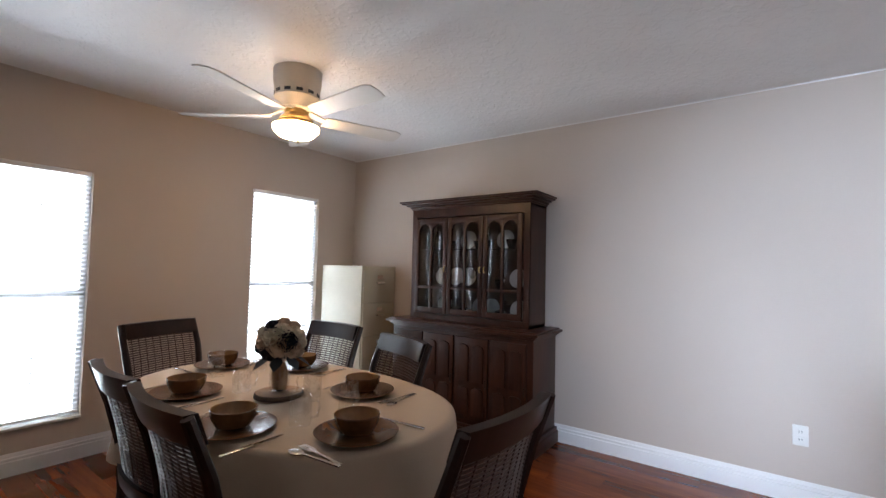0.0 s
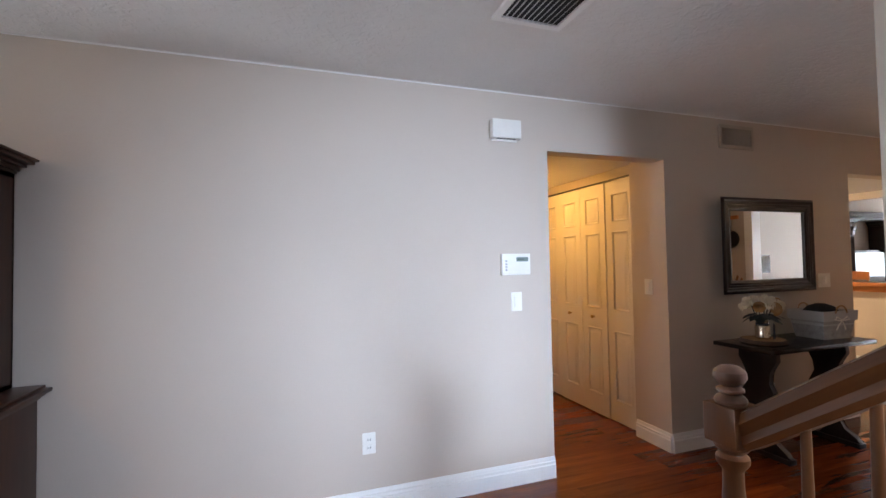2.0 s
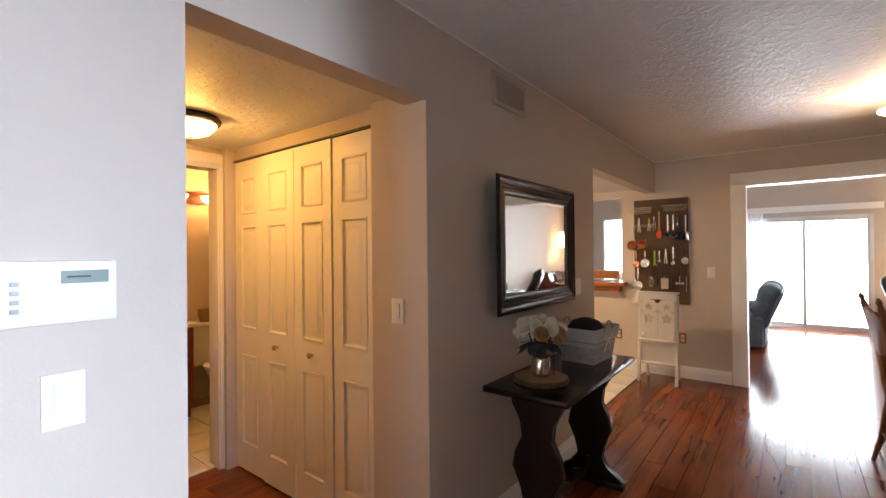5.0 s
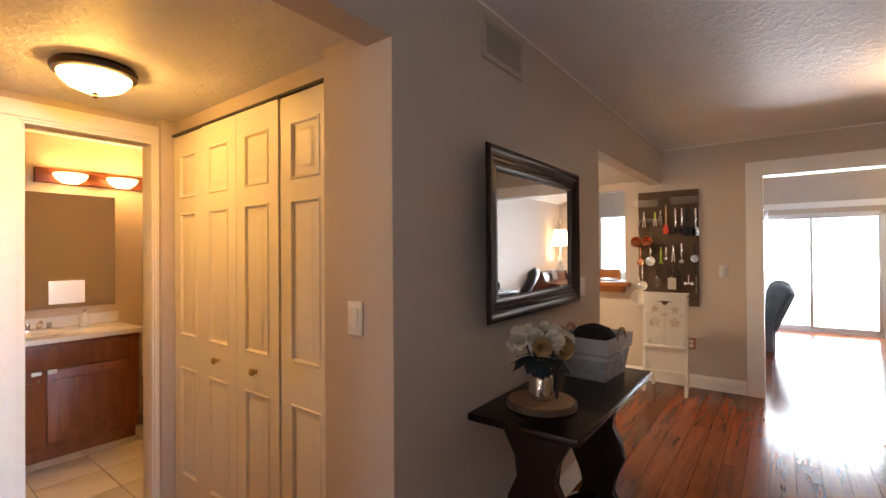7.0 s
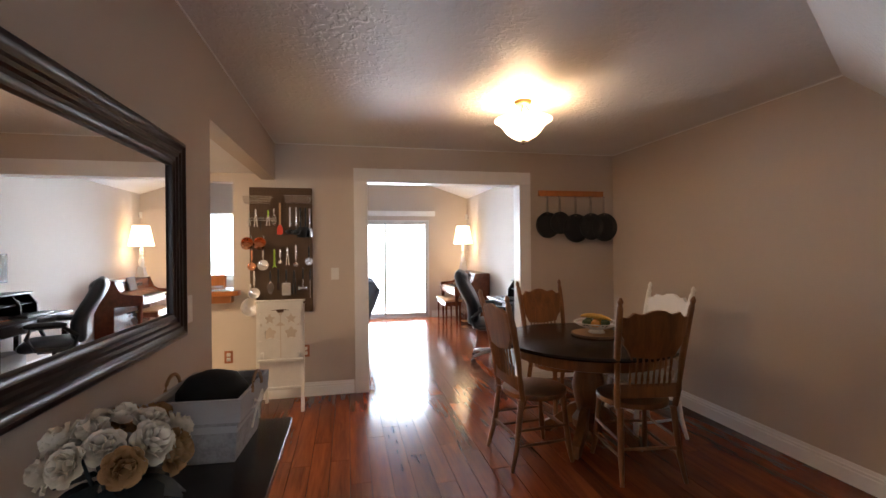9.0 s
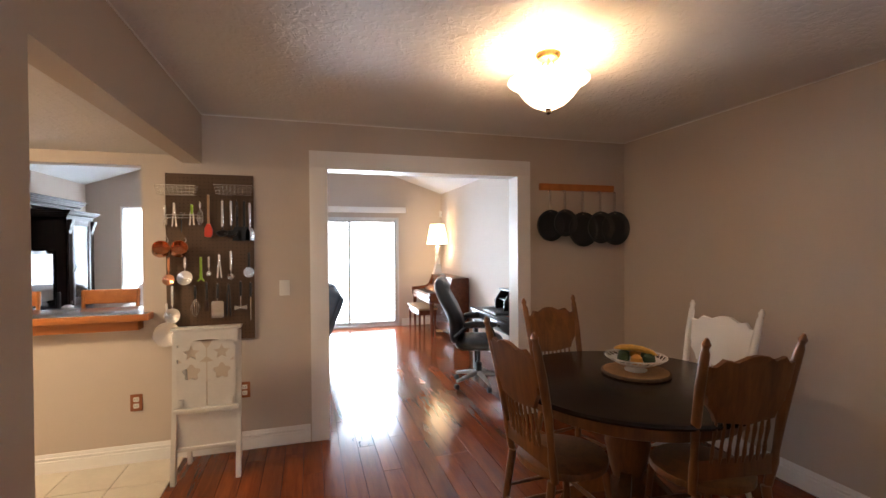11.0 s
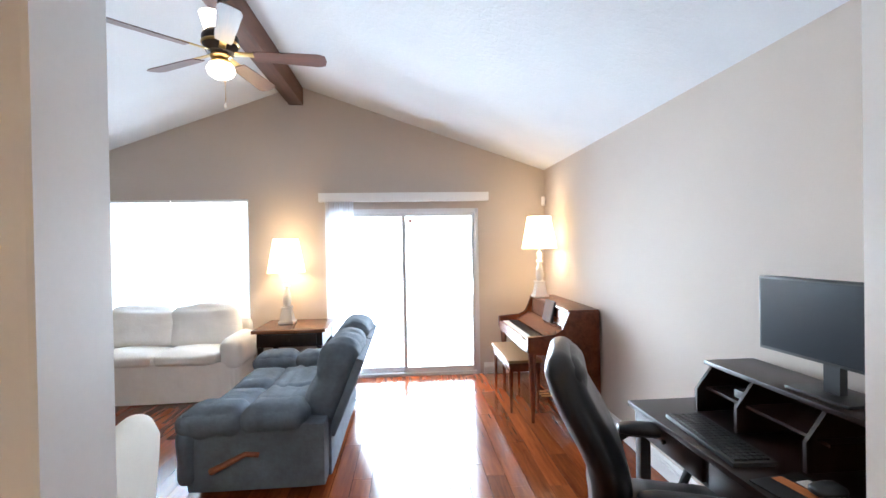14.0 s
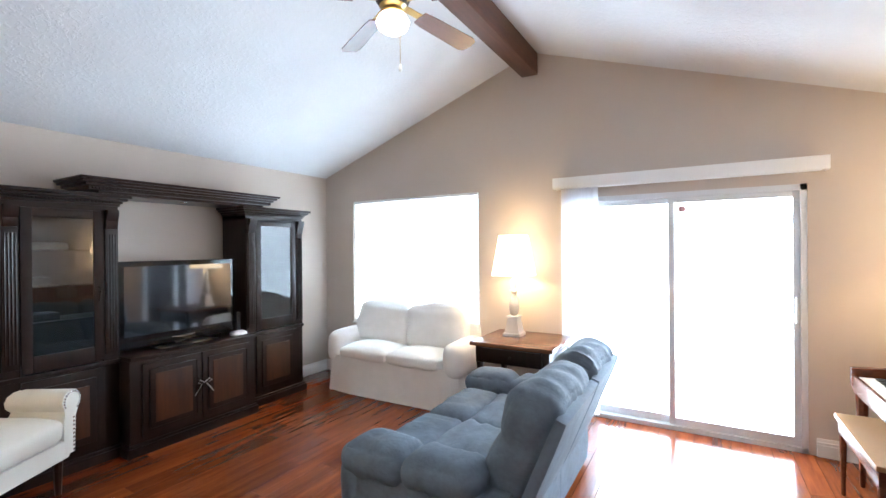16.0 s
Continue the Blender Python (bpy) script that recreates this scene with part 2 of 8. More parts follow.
def cushion(x0, x1, y0, y1, z0, z1, puff=0.03, soft=0.05, sag=0.0, n=8, bm=None, seed=0):
    """A soft block: rounded edges, domed faces, slight unevenness."""
    bm = bm or bmesh.new()
    made = bmesh.ops.create_cube(bm, size=2)["verts"]
    es = list({e for v in made for e in v.link_edges})
    bmesh.ops.subdivide_edges(bm, edges=es, cuts=n, use_grid_fill=True)
    vs = list(bm.verts)
    cx, cy, cz, hx, hy, hz = (x0 + x1) / 2, (y0 + y1) / 2, (z0 + z1) / 2, (x1 - x0) / 2, (y1 - y0) / 2, (z1 - z0) / 2
    for v in vs:
        u = v.co.copy()
        q = Vector((u.x * hx, u.y * hy, u.z * hz))
        s = min(soft, hx, hy, hz)
        core = Vector((max(-hx + s, min(hx - s, q.x)), max(-hy + s, min(hy - s, q.y)), max(-hz + s, min(hz - s, q.z))))
        d = q - core
        if d.length > 1e-6:
            q = core + d.normalized() * s
        dome = (1 - u.x * u.x) * (1 - u.y * u.y) * abs(u.z) ** 3 * (1 if u.z > 0 else 0.2)
        q.z += puff * dome - sag * (1 - u.x * u.x) * (1 - u.y * u.y)
        q.x += puff * 0.4 * (1 - u.y * u.y) * (1 - u.z * u.z) * u.x
        q.y += puff * 0.4 * (1 - u.x * u.x) * (1 - u.z * u.z) * u.y
        w = noise.noise_vector(Vector((q.x * 6 + seed, q.y * 6, q.z * 6))) * puff * 0.25
        v.co = Vector((cx, cy, cz)) + q + w
    return bm


def mesh_of(name, bm, material, sharp=38):
    bmesh.ops.recalc_face_normals(bm, faces=bm.faces)
    for f in bm.faces:
        f.smooth = True
    lim = radians(sharp)
    for e in bm.edges:
        if len(e.link_faces) == 2 and e.calc_face_angle(0) > lim:
            e.smooth = False
    me = bpy.data.meshes.new(name)
    bm.to_mesh(me)
    bm.free()
    if material:
        me.materials.append(material)
    return me


def part(name, bm, material, parent, label="", m=None):
    ob = new(name, mesh_of(name, bm, material))
    ob.parent = parent
    if m is not None:
        ob.matrix_basis = m
    if label:
        ob["label"] = label
    return ob


def thing(name, label, category, x=0.0, y=0.0, z=0.0, rz=0.0, group=""):
    ob = new(name)
    ob.empty_display_size = 0.1
    ob.matrix_basis = pose(x, y, z, 0, 0, rz)
    return tagged(ob, label, category, group)


def struct(name, bm, material, label="", category=""):
    ob = new(name, mesh_of(name, bm, material))
    return tagged(ob, label, category, kind="structure")


def boxes(*rows):
    bm = bmesh.new()
    for r in rows:
        box(*r, bm=bm)
    return bm


# ---- structure ----
XW, XE, YN, YS, YK, YL = -3.49, 11.06, 3.175, -2.2, 5.71, 0.06
RY_, RZ_ = 2.96, 3.425
H, HL, T = 2.44, 2.14, 0.12
struct("wall_west", boxes((XW - T, XW, YS, 0.13, 0, H), (XW - T, XW, 0.13, 0.85, 0, 0.27), (XW - T, XW, 0.13, 0.85, 1.88, H), (XW - T, XW, 0.85, 1.99, 0, H),
       (XW - T, XW, 1.99, 2.70, 0, 0.27), (XW - T, XW, 1.99, 2.70, 1.96, H), (XW - T, XW, 2.70, YN, 0, H)), M_WALL, "taupe painted wall with two tall windows", "wall")
struct("wall_north", boxes((XW - T, 1.48, YN, YN + T, 0, H), (1.48, 2.445, YN, YN + T, 2.088, H), (2.445, 4.49, YN, YN + T, 0, H), (4.49, 6.54, YN, YN + T, 2.085, H)), M_WALL,
       "taupe painted long wall with hall and kitchen openings", "wall")
# the gap above the stairs is invented, cut for the added lamp outside
struct("wall_south", boxes((XW - T, 0.84, YS - T, YS, 0, H), (0.84, 1.80, YS - T, YS, 0, 1.76), (0.84, 1.80, YS - T, YS, 2.36, H), (1.80, 1.99, YS - T, YS, 0, H)), M_WALL, "taupe painted front wall", "wall")
struct("wall_stair", boxes((1.87, 1.99, YS, 1.655, 0, H)), M_WALL, "plain taupe wall closing the staircase", "wall")
struct("wall_nook_south", boxes((1.99, 6.66, -0.41 - T, -0.41, 0, H)), M_WALL, "taupe wall of the breakfast nook", "wall")
struct("wall_east_nook", boxes((6.54, 6.66, -0.41, 0.70, 0, H), (6.54, 6.66, 0.70, 2.318, 2.092, H), (6.54, 6.66, 2.318, 3.552, 0, H), (6.54, 6.66, 3.552, YK, 0, 0.93), (6.54, 6.66, 3.552, YK, 2.058, H)), M_WALL,
       "taupe wall with wide cased opening and half wall", "wall")
struct("wall_hall_west", boxes((1.36, 1.48, YN + T, 4.97, 0, HL + 0.1)), M_WALL, "hall wall in warm lamp light", "wall")
struct("wall_closet", boxes((2.445, 2.58, YN + T, 3.52, 0, HL + 0.1), (2.50, 2.58, 3.52, 4.905, 2.055, HL + 0.1), (2.42, 2.58, 4.905, 4.97, 0, HL + 0.1)), M_WALL, "closet jamb and header", "wall")
struct("wall_bathroom_door", boxes((1.35, 1.86, 4.97, 5.07, 0, HL + 0.1), (1.86, 2.40, 4.97, 5.07, 2.01, HL + 0.1), (2.40, 3.4, 4.97, 5.07, 0, HL + 0.1)), M_WALL, "hall end wall around the bathroom door", "wall")
struct("wall_bathroom", boxes((1.35, 3.4, 6.6, 6.7, 0, 2.5), (1.25, 1.35, 4.97, 6.7, 0, 2.5), (3.4, 3.5, 4.97, 6.7, 0, 2.5)), mat("bathroom_paint_peach", (0.62, 0.50, 0.38), 0.6, var=0.03), "peach painted bathroom walls", "wall")
struct("wall_kitchen", boxes((4.40, 4.52, YN + T, YK, 0, HL + 0.1), (4.40, 6.54, YK, YK + T, 0, HL + 0.1)), M_WALL, "plain kitchen walls", "wall")
struct("closet_back", boxes((2.58, 3.4, 3.4, 3.5, 0, 2.2), (3.3, 3.4, 3.5, 4.97, 0, 2.2)), M_WALL, "closet inside", "wall")
bm = boxes((XE, XE + T, -0.06, 0.874, 0, 1.99), (XE, XE + T, 2.66, 3.543, 0, 2.118), (XE, XE + T, 3.543, 5.255, 0, 0.636), (XE, XE + T, 5.255, YK + T, 0, 2.118), (XE, XE + T, -0.06, 2.66, 1.99, 2.118))
prism([(-0.06, 2.118), (YK + T, 2.118), (YK + T, H - 0.03), (RY_, RZ_), (-0.06, H - 0.03)], "x", XE, XE + T, bm)
struct("wall_living_east", bm, M_WALL, "gabled taupe wall with sliding door and window", "wall")
struct("wall_living_south", boxes((6.66, XE, YL - T, YL, 0, H)), M_WALL, "long taupe living room wall", "wall")
struct("wall_living_north", boxes((6.54, XE, YK, YK + T, 0, H)), M_WALL, "taupe living room wall behind the cabinet", "wall")
struct("wall_living_west_gable", prism([(YL - T, H), (YK + T, H), (RY_, RZ_ + 0.02)], "x", 6.56, 6.66), M_WALL, "gable above the cased opening", "wall")
struct("ceiling_front", boxes((XW - T, 6.66, YS - T, YN + T, H, H + 0.1)), M_CEIL_NOOK, "white knock-down plaster ceiling", "ceiling")
struct("ceiling_hall", boxes((1.35, 3.4, YN + T, 4.97, HL, HL + 0.08)), M_CEIL_NOOK, "lowered hall ceiling in knock-down plaster", "ceiling")
struct("ceiling_bathroom", boxes((1.25, 3.5, 4.97, 6.7, 2.3, 2.38)), M_CEIL, "bathroom ceiling", "ceiling")
struct("ceiling_kitchen", boxes((4.40, 6.54, YN + T, YK, HL, HL + 0.08)), M_CEIL, "lowered kitchen ceiling", "ceiling")
for nm, ya, ye in (("ceiling_vault_south", YL - T, YL), ("ceiling_vault_north", YK + T, YK)):
    za = H - (RZ_ - H) * T / abs(RY_ - ye)
    struct(nm, prism([(ya, za), (RY_, RZ_), (RY_, RZ_ + 0.1), (ya, za + 0.1)], "x", 6.60, XE + T), M_CEIL_SMOOTH, "white sloping vaulted ceiling", "ceiling")
struct("floor_base", boxes((XW - T, XE + T, YS - T, 7.0, -0.12, -0.012)), M_UNDER, "floor slab", "floor")
# ground kept pale so it washes out below the sliding door
struct("ground", boxes((-60, XW - 0.2, -60, 60, -0.3, -0.15), (XE + 0.2, 80, -60, 60, -0.3, -0.15)), M_GLARE_GROUND, "ground outside, coloured pale to stand for daylight glare", "ground")
# stair soffit, rising to the ceiling
a, b, c = Vector((3.42, 0.85, 2.44)), Vector((4.17, -0.41, 2.44)), Vector((3.56, -0.41, 1.87))
n_ = (b - a).normalized()
d_ = (c - b) - n_ * (c - b).dot(n_)
d_ = d_.normalized() * 1.25
bm = bmesh.new()
a2 = a - n_ * 0.5
vs = [bm.verts.new(v) for v in (a2, b, b + d_, a2 + d_)]
up = [bm.verts.new(v + Vector((0, 0, 0.1))) for v in (a2, b, b + d_, a2 + d_)]
bm.faces.new(vs), bm.faces.new(up[::-1])
for i in range(4):
    bm.faces.new((vs[i], up[i], up[(i + 1) % 4], vs[(i + 1) % 4]))
struct("stair_soffit", bm, M_CEIL, "sloping plaster underside of the staircase", "ceiling")


def baseboard(runs):
    """Moulded white skirting along straight runs: (x0, y0, x1, y1, inward normal)."""
    bm = bmesh.new()
    prof = [(0, 0), (0.016, 0), (0.016, 0.084), (0.010, 0.088), (0.010, 0.093), (0.015, 0.096), (0.015, 0.106), (0.009, 0.110), (0.009, 0.116), (0.006, 0.124), (0.005, 0.132), (0, 0.132)]
    for x0, y0, x1, y1, nx, ny in runs:
        lo = [bm.verts.new((x0 + nx * d, y0 + ny * d, z)) for d, z in prof]
        hi = [bm.verts.new((x1 + nx * d, y1 + ny * d, z)) for d, z in prof]
        bm.faces.new(lo), bm.faces.new(hi[::-1])
        for i in range(len(prof)):
            j = (i + 1) % len(prof)
            bm.faces.new((lo[i], hi[i], hi[j], lo[j]))
    return bm


struct("baseboard", baseboard([(XW, YN, 1.48, YN, 0, -1), (XW, -2.2, XW, YN - 0.02, 1, 0), (2.445, YN, 4.49, YN, 0, -1), (2.445, YN, 2.445, 3.51, -1, 0), (6.54, 2.45, 6.54, YK, -1, 0), (6.54, -0.41, 6.54, 0.585, -1, 0),
       (1.99, -0.41, 6.52, -0.41, 0, 1), (1.87, YS, 1.87, 1.655, -1, 0), (1.87, 1.655, 1.99, 1.655, 0, 1), (1.99, -0.4, 1.99, 1.655, 1, 0), (6.66, YL, XE, YL, 0, 1), (XE, 0.08, XE, 0.83, -1, 0), (XE, 2.70, XE, YK, -1, 0), (6.66, YK, XE - 0.02, YK, 0, -1),
       (6.66, 2.45, 6.66, YK - 0.02, 1, 0)]), M_WHITE, "white moulded baseboard", "baseboard")
bm = bmesh.new()
for xa, xb in ((6.518, 6.54), (6.66, 6.682)):
    for r in ((0.585, 0.700, 0, 2.092), (2.318, 2.442, 0, 2.092), (0.585, 2.442, 2.092, 2.218)):
        box(xa, xb, *r, bev=0.003, bm=bm)
for r in ((6.51, 6.69, 0.700, 0.712, 0, 2.080), (6.51, 6.69, 2.306, 2.318, 0, 2.080), (6.51, 6.69, 0.700, 2.318, 2.080, 2.094)):
    box(*r, bm=bm)
struct("trim_cased_opening", bm, M_WHITE, "wide white flat casing of the opening", "door casing")
bm = bmesh.new()
for r in ((1.77, 1.86, 4.945, 4.97, 0, 2.01), (2.40, 2.488, 4.945, 4.97, 0, 2.01), (1.77, 2.488, 4.945, 4.97, 2.01, 2.10), (1.786, 1.846, 4.938, 4.95, 0, 2.02), (2.414, 2.474, 4.938, 4.95, 0, 2.02), (1.786, 2.474, 4.938, 4.95, 2.024, 2.085),
          (1.86, 1.872, 4.95, 5.08, 0, 1.998), (2.388, 2.40, 4.95, 5.08, 0, 1.998), (1.86, 2.40, 4.95, 5.08, 1.998, 2.01)):
    box(*r, bev=0.004, bm=bm)
struct("trim_bathroom_door", bm, M_DOOR, "cream moulded bathroom door casing", "door casing")
struct("ceiling_beam", box(6.66, XE, 2.90, 3.06, 3.20, 3.42, 0.008), wood("beam_walnut", (0.05, 0.02, 0.012), (0.16, 0.06, 0.03), 0.5, "x", 1.0), "dark brown wooden ridge beam", "beam")

bm = boxes((XW, 6.54, YN - 0.006, YN, H - 0.007, H), (6.534, 6.54, -0.41, YN - 0.006, H - 0.007, H), (1.99, 6.534, -0.41, -0.404, H - 0.007, H))
struct("trim_ceiling_bead", bm, M_WHITE, "thin white caulk bead along the ceiling", "trim")
struct("trim_wall_patch", prism([(1.508 + 0.010 * math.cos(k), 1.10 + 0.007 * math.sin(k)) for k in (0, 0.9, 1.7, 2.6, 3.5, 4.4, 5.4)], "x", 1.867, 1.8715), M_WHITE, "small white filler patch on the wall", "patch")

# ---- more materials ----
M_HUTCH = wood("dark_walnut_hutch", (0.013, 0.0046, 0.003), (0.064, 0.020, 0.009), 0.32, "z", 1.0, 0.1)
M_ESP = wood("espresso_wood", (0.006, 0.003, 0.0025), (0.024, 0.010, 0.007), 0.32, "z", 1.0, 0.1)
M_ESPX = wood("espresso_wood_long", (0.007, 0.0035, 0.003), (0.028, 0.011, 0.008), 0.3, "x", 1.0, 0.1)
for esp in (M_HUTCH, M_ESP, M_ESPX):
    esp.node_tree.nodes["Principled BSDF"].inputs["Specular IOR Level"].default_value = 0.32
M_INLAY = wood("burl_inlay", (0.024, 0.008, 0.004), (0.090, 0.030, 0.011), 0.3, "z", 0.6, 0.1)
M_OAK = wood("golden_oak", (0.095, 0.034, 0.009), (0.30, 0.120, 0.034), 0.34, "z", 1.0, 0.08)
M_OAKY = wood("golden_oak_rail", (0.055, 0.019, 0.007), (0.16, 0.058, 0.018), 0.3, "y", 1.0, 0.08)
M_STAIR = wood("brown_oak_stair", (0.055, 0.019, 0.007), (0.16, 0.058, 0.018), 0.3, "z", 1.0, 0.08)
M_CHERRY = wood("red_cherry", (0.12, 0.030, 0.010), (0.27, 0.085, 0.030), 0.35, "z", 0.8, 0.08)
M_PIANO = wood("mahogany_piano", (0.07, 0.018, 0.008), (0.18, 0.054, 0.022), 0.26, "x", 0.8, 0.08)
M_DARKTOP = wood("dark_stained_top", (0.004, 0.002, 0.0015), (0.013, 0.005, 0.0035), 0.26, "x", 1.0, 0.1)
M_LOG = wood("log_slice", (0.25, 0.13, 0.06), (0.46, 0.28, 0.14), 0.7, "z", 1.0, 0.1)
M_BARK = mat("log_bark", (0.09, 0.055, 0.035), 0.9, var=0.4, scale=20, grain=80, bump=0.6)
M_LEATHER = mat("brown_leather_back", (0.040, 0.014, 0.009), 0.42, var=0.2, scale=8, grain=140, bump=0.15)
M_BLKLEATHER = mat("black_leather", (0.009, 0.010, 0.013), 0.3, var=0.2, scale=8, grain=140, bump=0.15)
M_BLUE = mat("blue_grey_suede", (0.105, 0.135, 0.172), 0.85, var=0.25, scale=7, grain=30, bump=0.9)
M_SLIP = mat("white_slipcover_cotton", (0.86, 0.85, 0.83), 0.9, var=0.04, scale=6, grain=16, bump=0.6)
M_LINEN = mat("cream_linen", (0.70, 0.66, 0.58), 0.9, var=0.06, scale=6, grain=200, bump=0.25)
M_CLOTH = mat("tan_tablecloth", (0.55, 0.43, 0.31), 0.85, var=0.06, scale=5, grain=220, bump=0.2)
M_FILE = mat("beige_painted_steel", (0.50, 0.46, 0.36), 0.45, var=0.05)
M_CHROME = mat("polished_steel", (0.72, 0.72, 0.72), 0.18, 1.0, var=0.05, bump=0.0)
M_BRASS = mat("antique_brass", (0.50, 0.34, 0.13), 0.3, 1.0, var=0.1, bump=0.0)
M_BRONZE = mat("oil_rubbed_bronze", (0.035, 0.024, 0.018), 0.4, 0.6, var=0.2)
M_COPPER = mat("polished_copper", (0.72, 0.33, 0.18), 0.2, 1.0, var=0.1, bump=0.0)
M_BLACK = mat("black_plastic", (0.018, 0.018, 0.019), 0.38, var=0.15)
M_GLOSSBLK = mat("piano_black_plastic", (0.008, 0.008, 0.009), 0.06, var=0.1, bump=0.0)
M_PAN = mat("black_non_stick", (0.012, 0.012, 0.013), 0.45, var=0.2)
M_PLASTIC = mat("white_plastic", (0.78, 0.77, 0.73), 0.35, var=0.03)
M_GREYP = mat("grey_plastic", (0.36, 0.37, 0.38), 0.4, var=0.08)
M_PEG = mat("brown_pegboard", (0.105, 0.062, 0.036), 0.75, var=0.12, scale=9, grain=90)
M_HOLE = mat("peg_hole_dark", (0.02, 0.012, 0.008), 0.9)
M_RED = mat("red_silicone", (0.62, 0.05, 0.02), 0.45, var=0.05)
M_LIME = mat("lime_plastic", (0.33, 0.55, 0.04), 0.4, var=0.05)
M_CERAM = mat("brown_glaze", (0.11, 0.048, 0.018), 0.18, var=0.35, scale=12, grain=50, bump=0.02)
M_CERAMIN = mat("tan_glaze", (0.27, 0.14, 0.055), 0.2, var=0.25, scale=12, grain=50, bump=0.02)
M_GLASS = pane_glass("clear_glass", 0.08)
M_JAR = thin_glass("jar_glass", 0.17)
M_CABGLASS = pane_glass("cabinet_glass", 0.2, (0.75, 0.77, 0.78))
M_SLAT = sheer("white_blind_slat", (0.86, 0.87, 0.88), 0.55)
M_VANE = sheer("white_vertical_vane", (0.88, 0.88, 0.90), 0.6)
M_ALU = mat("white_aluminium", (0.70, 0.71, 0.72), 0.4, 0.2, var=0.04)
M_LAMPGLASS = glow("lit_frosted_glass", (1.0, 0.66, 0.36), 38.0)
M_BATHGLASS = glow("lit_bath_glass", (1.0, 0.56, 0.18), 17.0)
M_HALLGLASS = glow("lit_hall_glass", (1.0, 0.53, 0.12), 60.0)
M_NOOKGLASS = glow("lit_nook_glass", (1.0, 0.62, 0.32), 8.0)
M_BULB = glow("lit_bulb", (1.0, 0.64, 0.33), 210.0)
M_FANGLASS = glow("lit_fan_glass", (1.0, 0.84, 0.62), 9.0)
M_KITGLASS = glow("lit_kitchen_glass", (1.0, 0.76, 0.46), 135.0)
M_SHADE = glow("lit_linen_shade", (1.0, 0.72, 0.40), 5.0)
M_LEAF = mat("dark_leaf", (0.02, 0.03, 0.035), 0.6, var=0.3)
M_ROSE = mat("cream_rose", (0.80, 0.72, 0.58), 0.8, var=0.1, scale=20, rand=0.08)
M_ROSE2 = mat("tan_rose", (0.42, 0.24, 0.10), 0.8, var=0.15, scale=20)
M_NAVY = mat("navy_rose", (0.012, 0.014, 0.03), 0.8, var=0.2)
M_PEACH = mat("peach_rose", (0.72, 0.55, 0.40), 0.8, var=0.12, scale=20)
M_SILVERGLASS = mat("mercury_glass", (0.62, 0.52, 0.42), 0.14, 0.9, var=0.25, scale=18)
M_BASKET = mat("grey_wash_wicker", (0.33, 0.31, 0.30), 0.85, var=0.25, scale=30, grain=120, bump=0.8)
M_LINER = mat("grey_linen_liner", (0.46, 0.44, 0.43), 0.9, var=0.08, grain=200, bump=0.2)
M_HAT = mat("black_felt", (0.008, 0.008, 0.009), 0.9, var=0.2)
M_GREYW = mat("white_washed_furniture_paint", (0.66, 0.64, 0.61), 0.55, var=0.06, scale=8)
M_WHITEBLADE = mat("white_fan_blade", (0.68, 0.65, 0.60), 0.4, var=0.04)
M_FANBODY = mat("cream_fan_metal", (0.60, 0.54, 0.45), 0.4, var=0.05)
M_SCREEN = mat("dark_screen", (0.008, 0.009, 0.011), 0.03, var=0.1, bump=0.0)
M_SCREEN.node_tree.nodes["Principled BSDF"].inputs["Specular IOR Level"].default_value = 1.0
M_SCREEN.node_tree.nodes["Principled BSDF"].inputs["Coat Weight"].default_value = 1.0
M_MONITOR = mat("matt_monitor_screen", (0.016, 0.019, 0.025), 0.25, var=0.02, scale=0.4, bump=0.0)
M_LCD = mat("grey_green_lcd", (0.20, 0.26, 0.24), 0.2, var=0.02, bump=0.0)
M_MIRROR = mat("mirror_silver", (0.90, 0.90, 0.90), 0.015, 1.0, var=0.0, bump=0.0)
M_MIRROR.node_tree.nodes["Principled BSDF"].inputs["Roughness"].links[0].to_socket.default_value = 0.0
for lk in list(M_MIRROR.node_tree.links):
    if lk.to_socket.name == "Roughness":
        M_MIRROR.node_tree.links.remove(lk)
M_BARTOP = mat("dark_laminate_top", (0.12, 0.10, 0.09), 0.2, var=0.10, scale=14)
M_ORANGE = wood("orange_pine", (0.36, 0.11, 0.025), (0.55, 0.20, 0.05), 0.35, "y", 1.0, 0.05)
M_FRUITY = mat("banana_yellow", (0.60, 0.36, 0.06), 0.5, var=0.2, scale=20)
M_FRUITG = mat("avocado_green", (0.03, 0.06, 0.02), 0.6, var=0.3)
M_FRUITO = mat("orange_peel", (0.62, 0.30, 0.06), 0.5, var=0.1, grain=200, bump=0.3)
M_BOWL = mat("white_china", (0.76, 0.75, 0.73), 0.2, var=0.03)
M_TOILET = mat("vitreous_china", (0.78, 0.76, 0.72), 0.12, var=0.02, bump=0.0)
M_IVORY = mat("piano_key_white", (0.78, 0.77, 0.74), 0.3, var=0.02)
M_TAN = mat("tan_vinyl", (0.36, 0.19, 0.075), 0.45, var=0.1)
M_SKY = glow("bright_overcast_distance", (0.90, 0.96, 1.0), 6.0)


# ---- outside the windows ----
struct("backdrop_east", boxes((11.9, 11.95, -3.5, 9.0, -0.14, 5.2)), M_SKY, "bright hazy daylight outside", "backdrop")
struct("backdrop_west", boxes((-4.55, -4.5, -4.0, 6.0, -0.14, 5.2)), M_SKY, "bright hazy daylight outside", "backdrop")


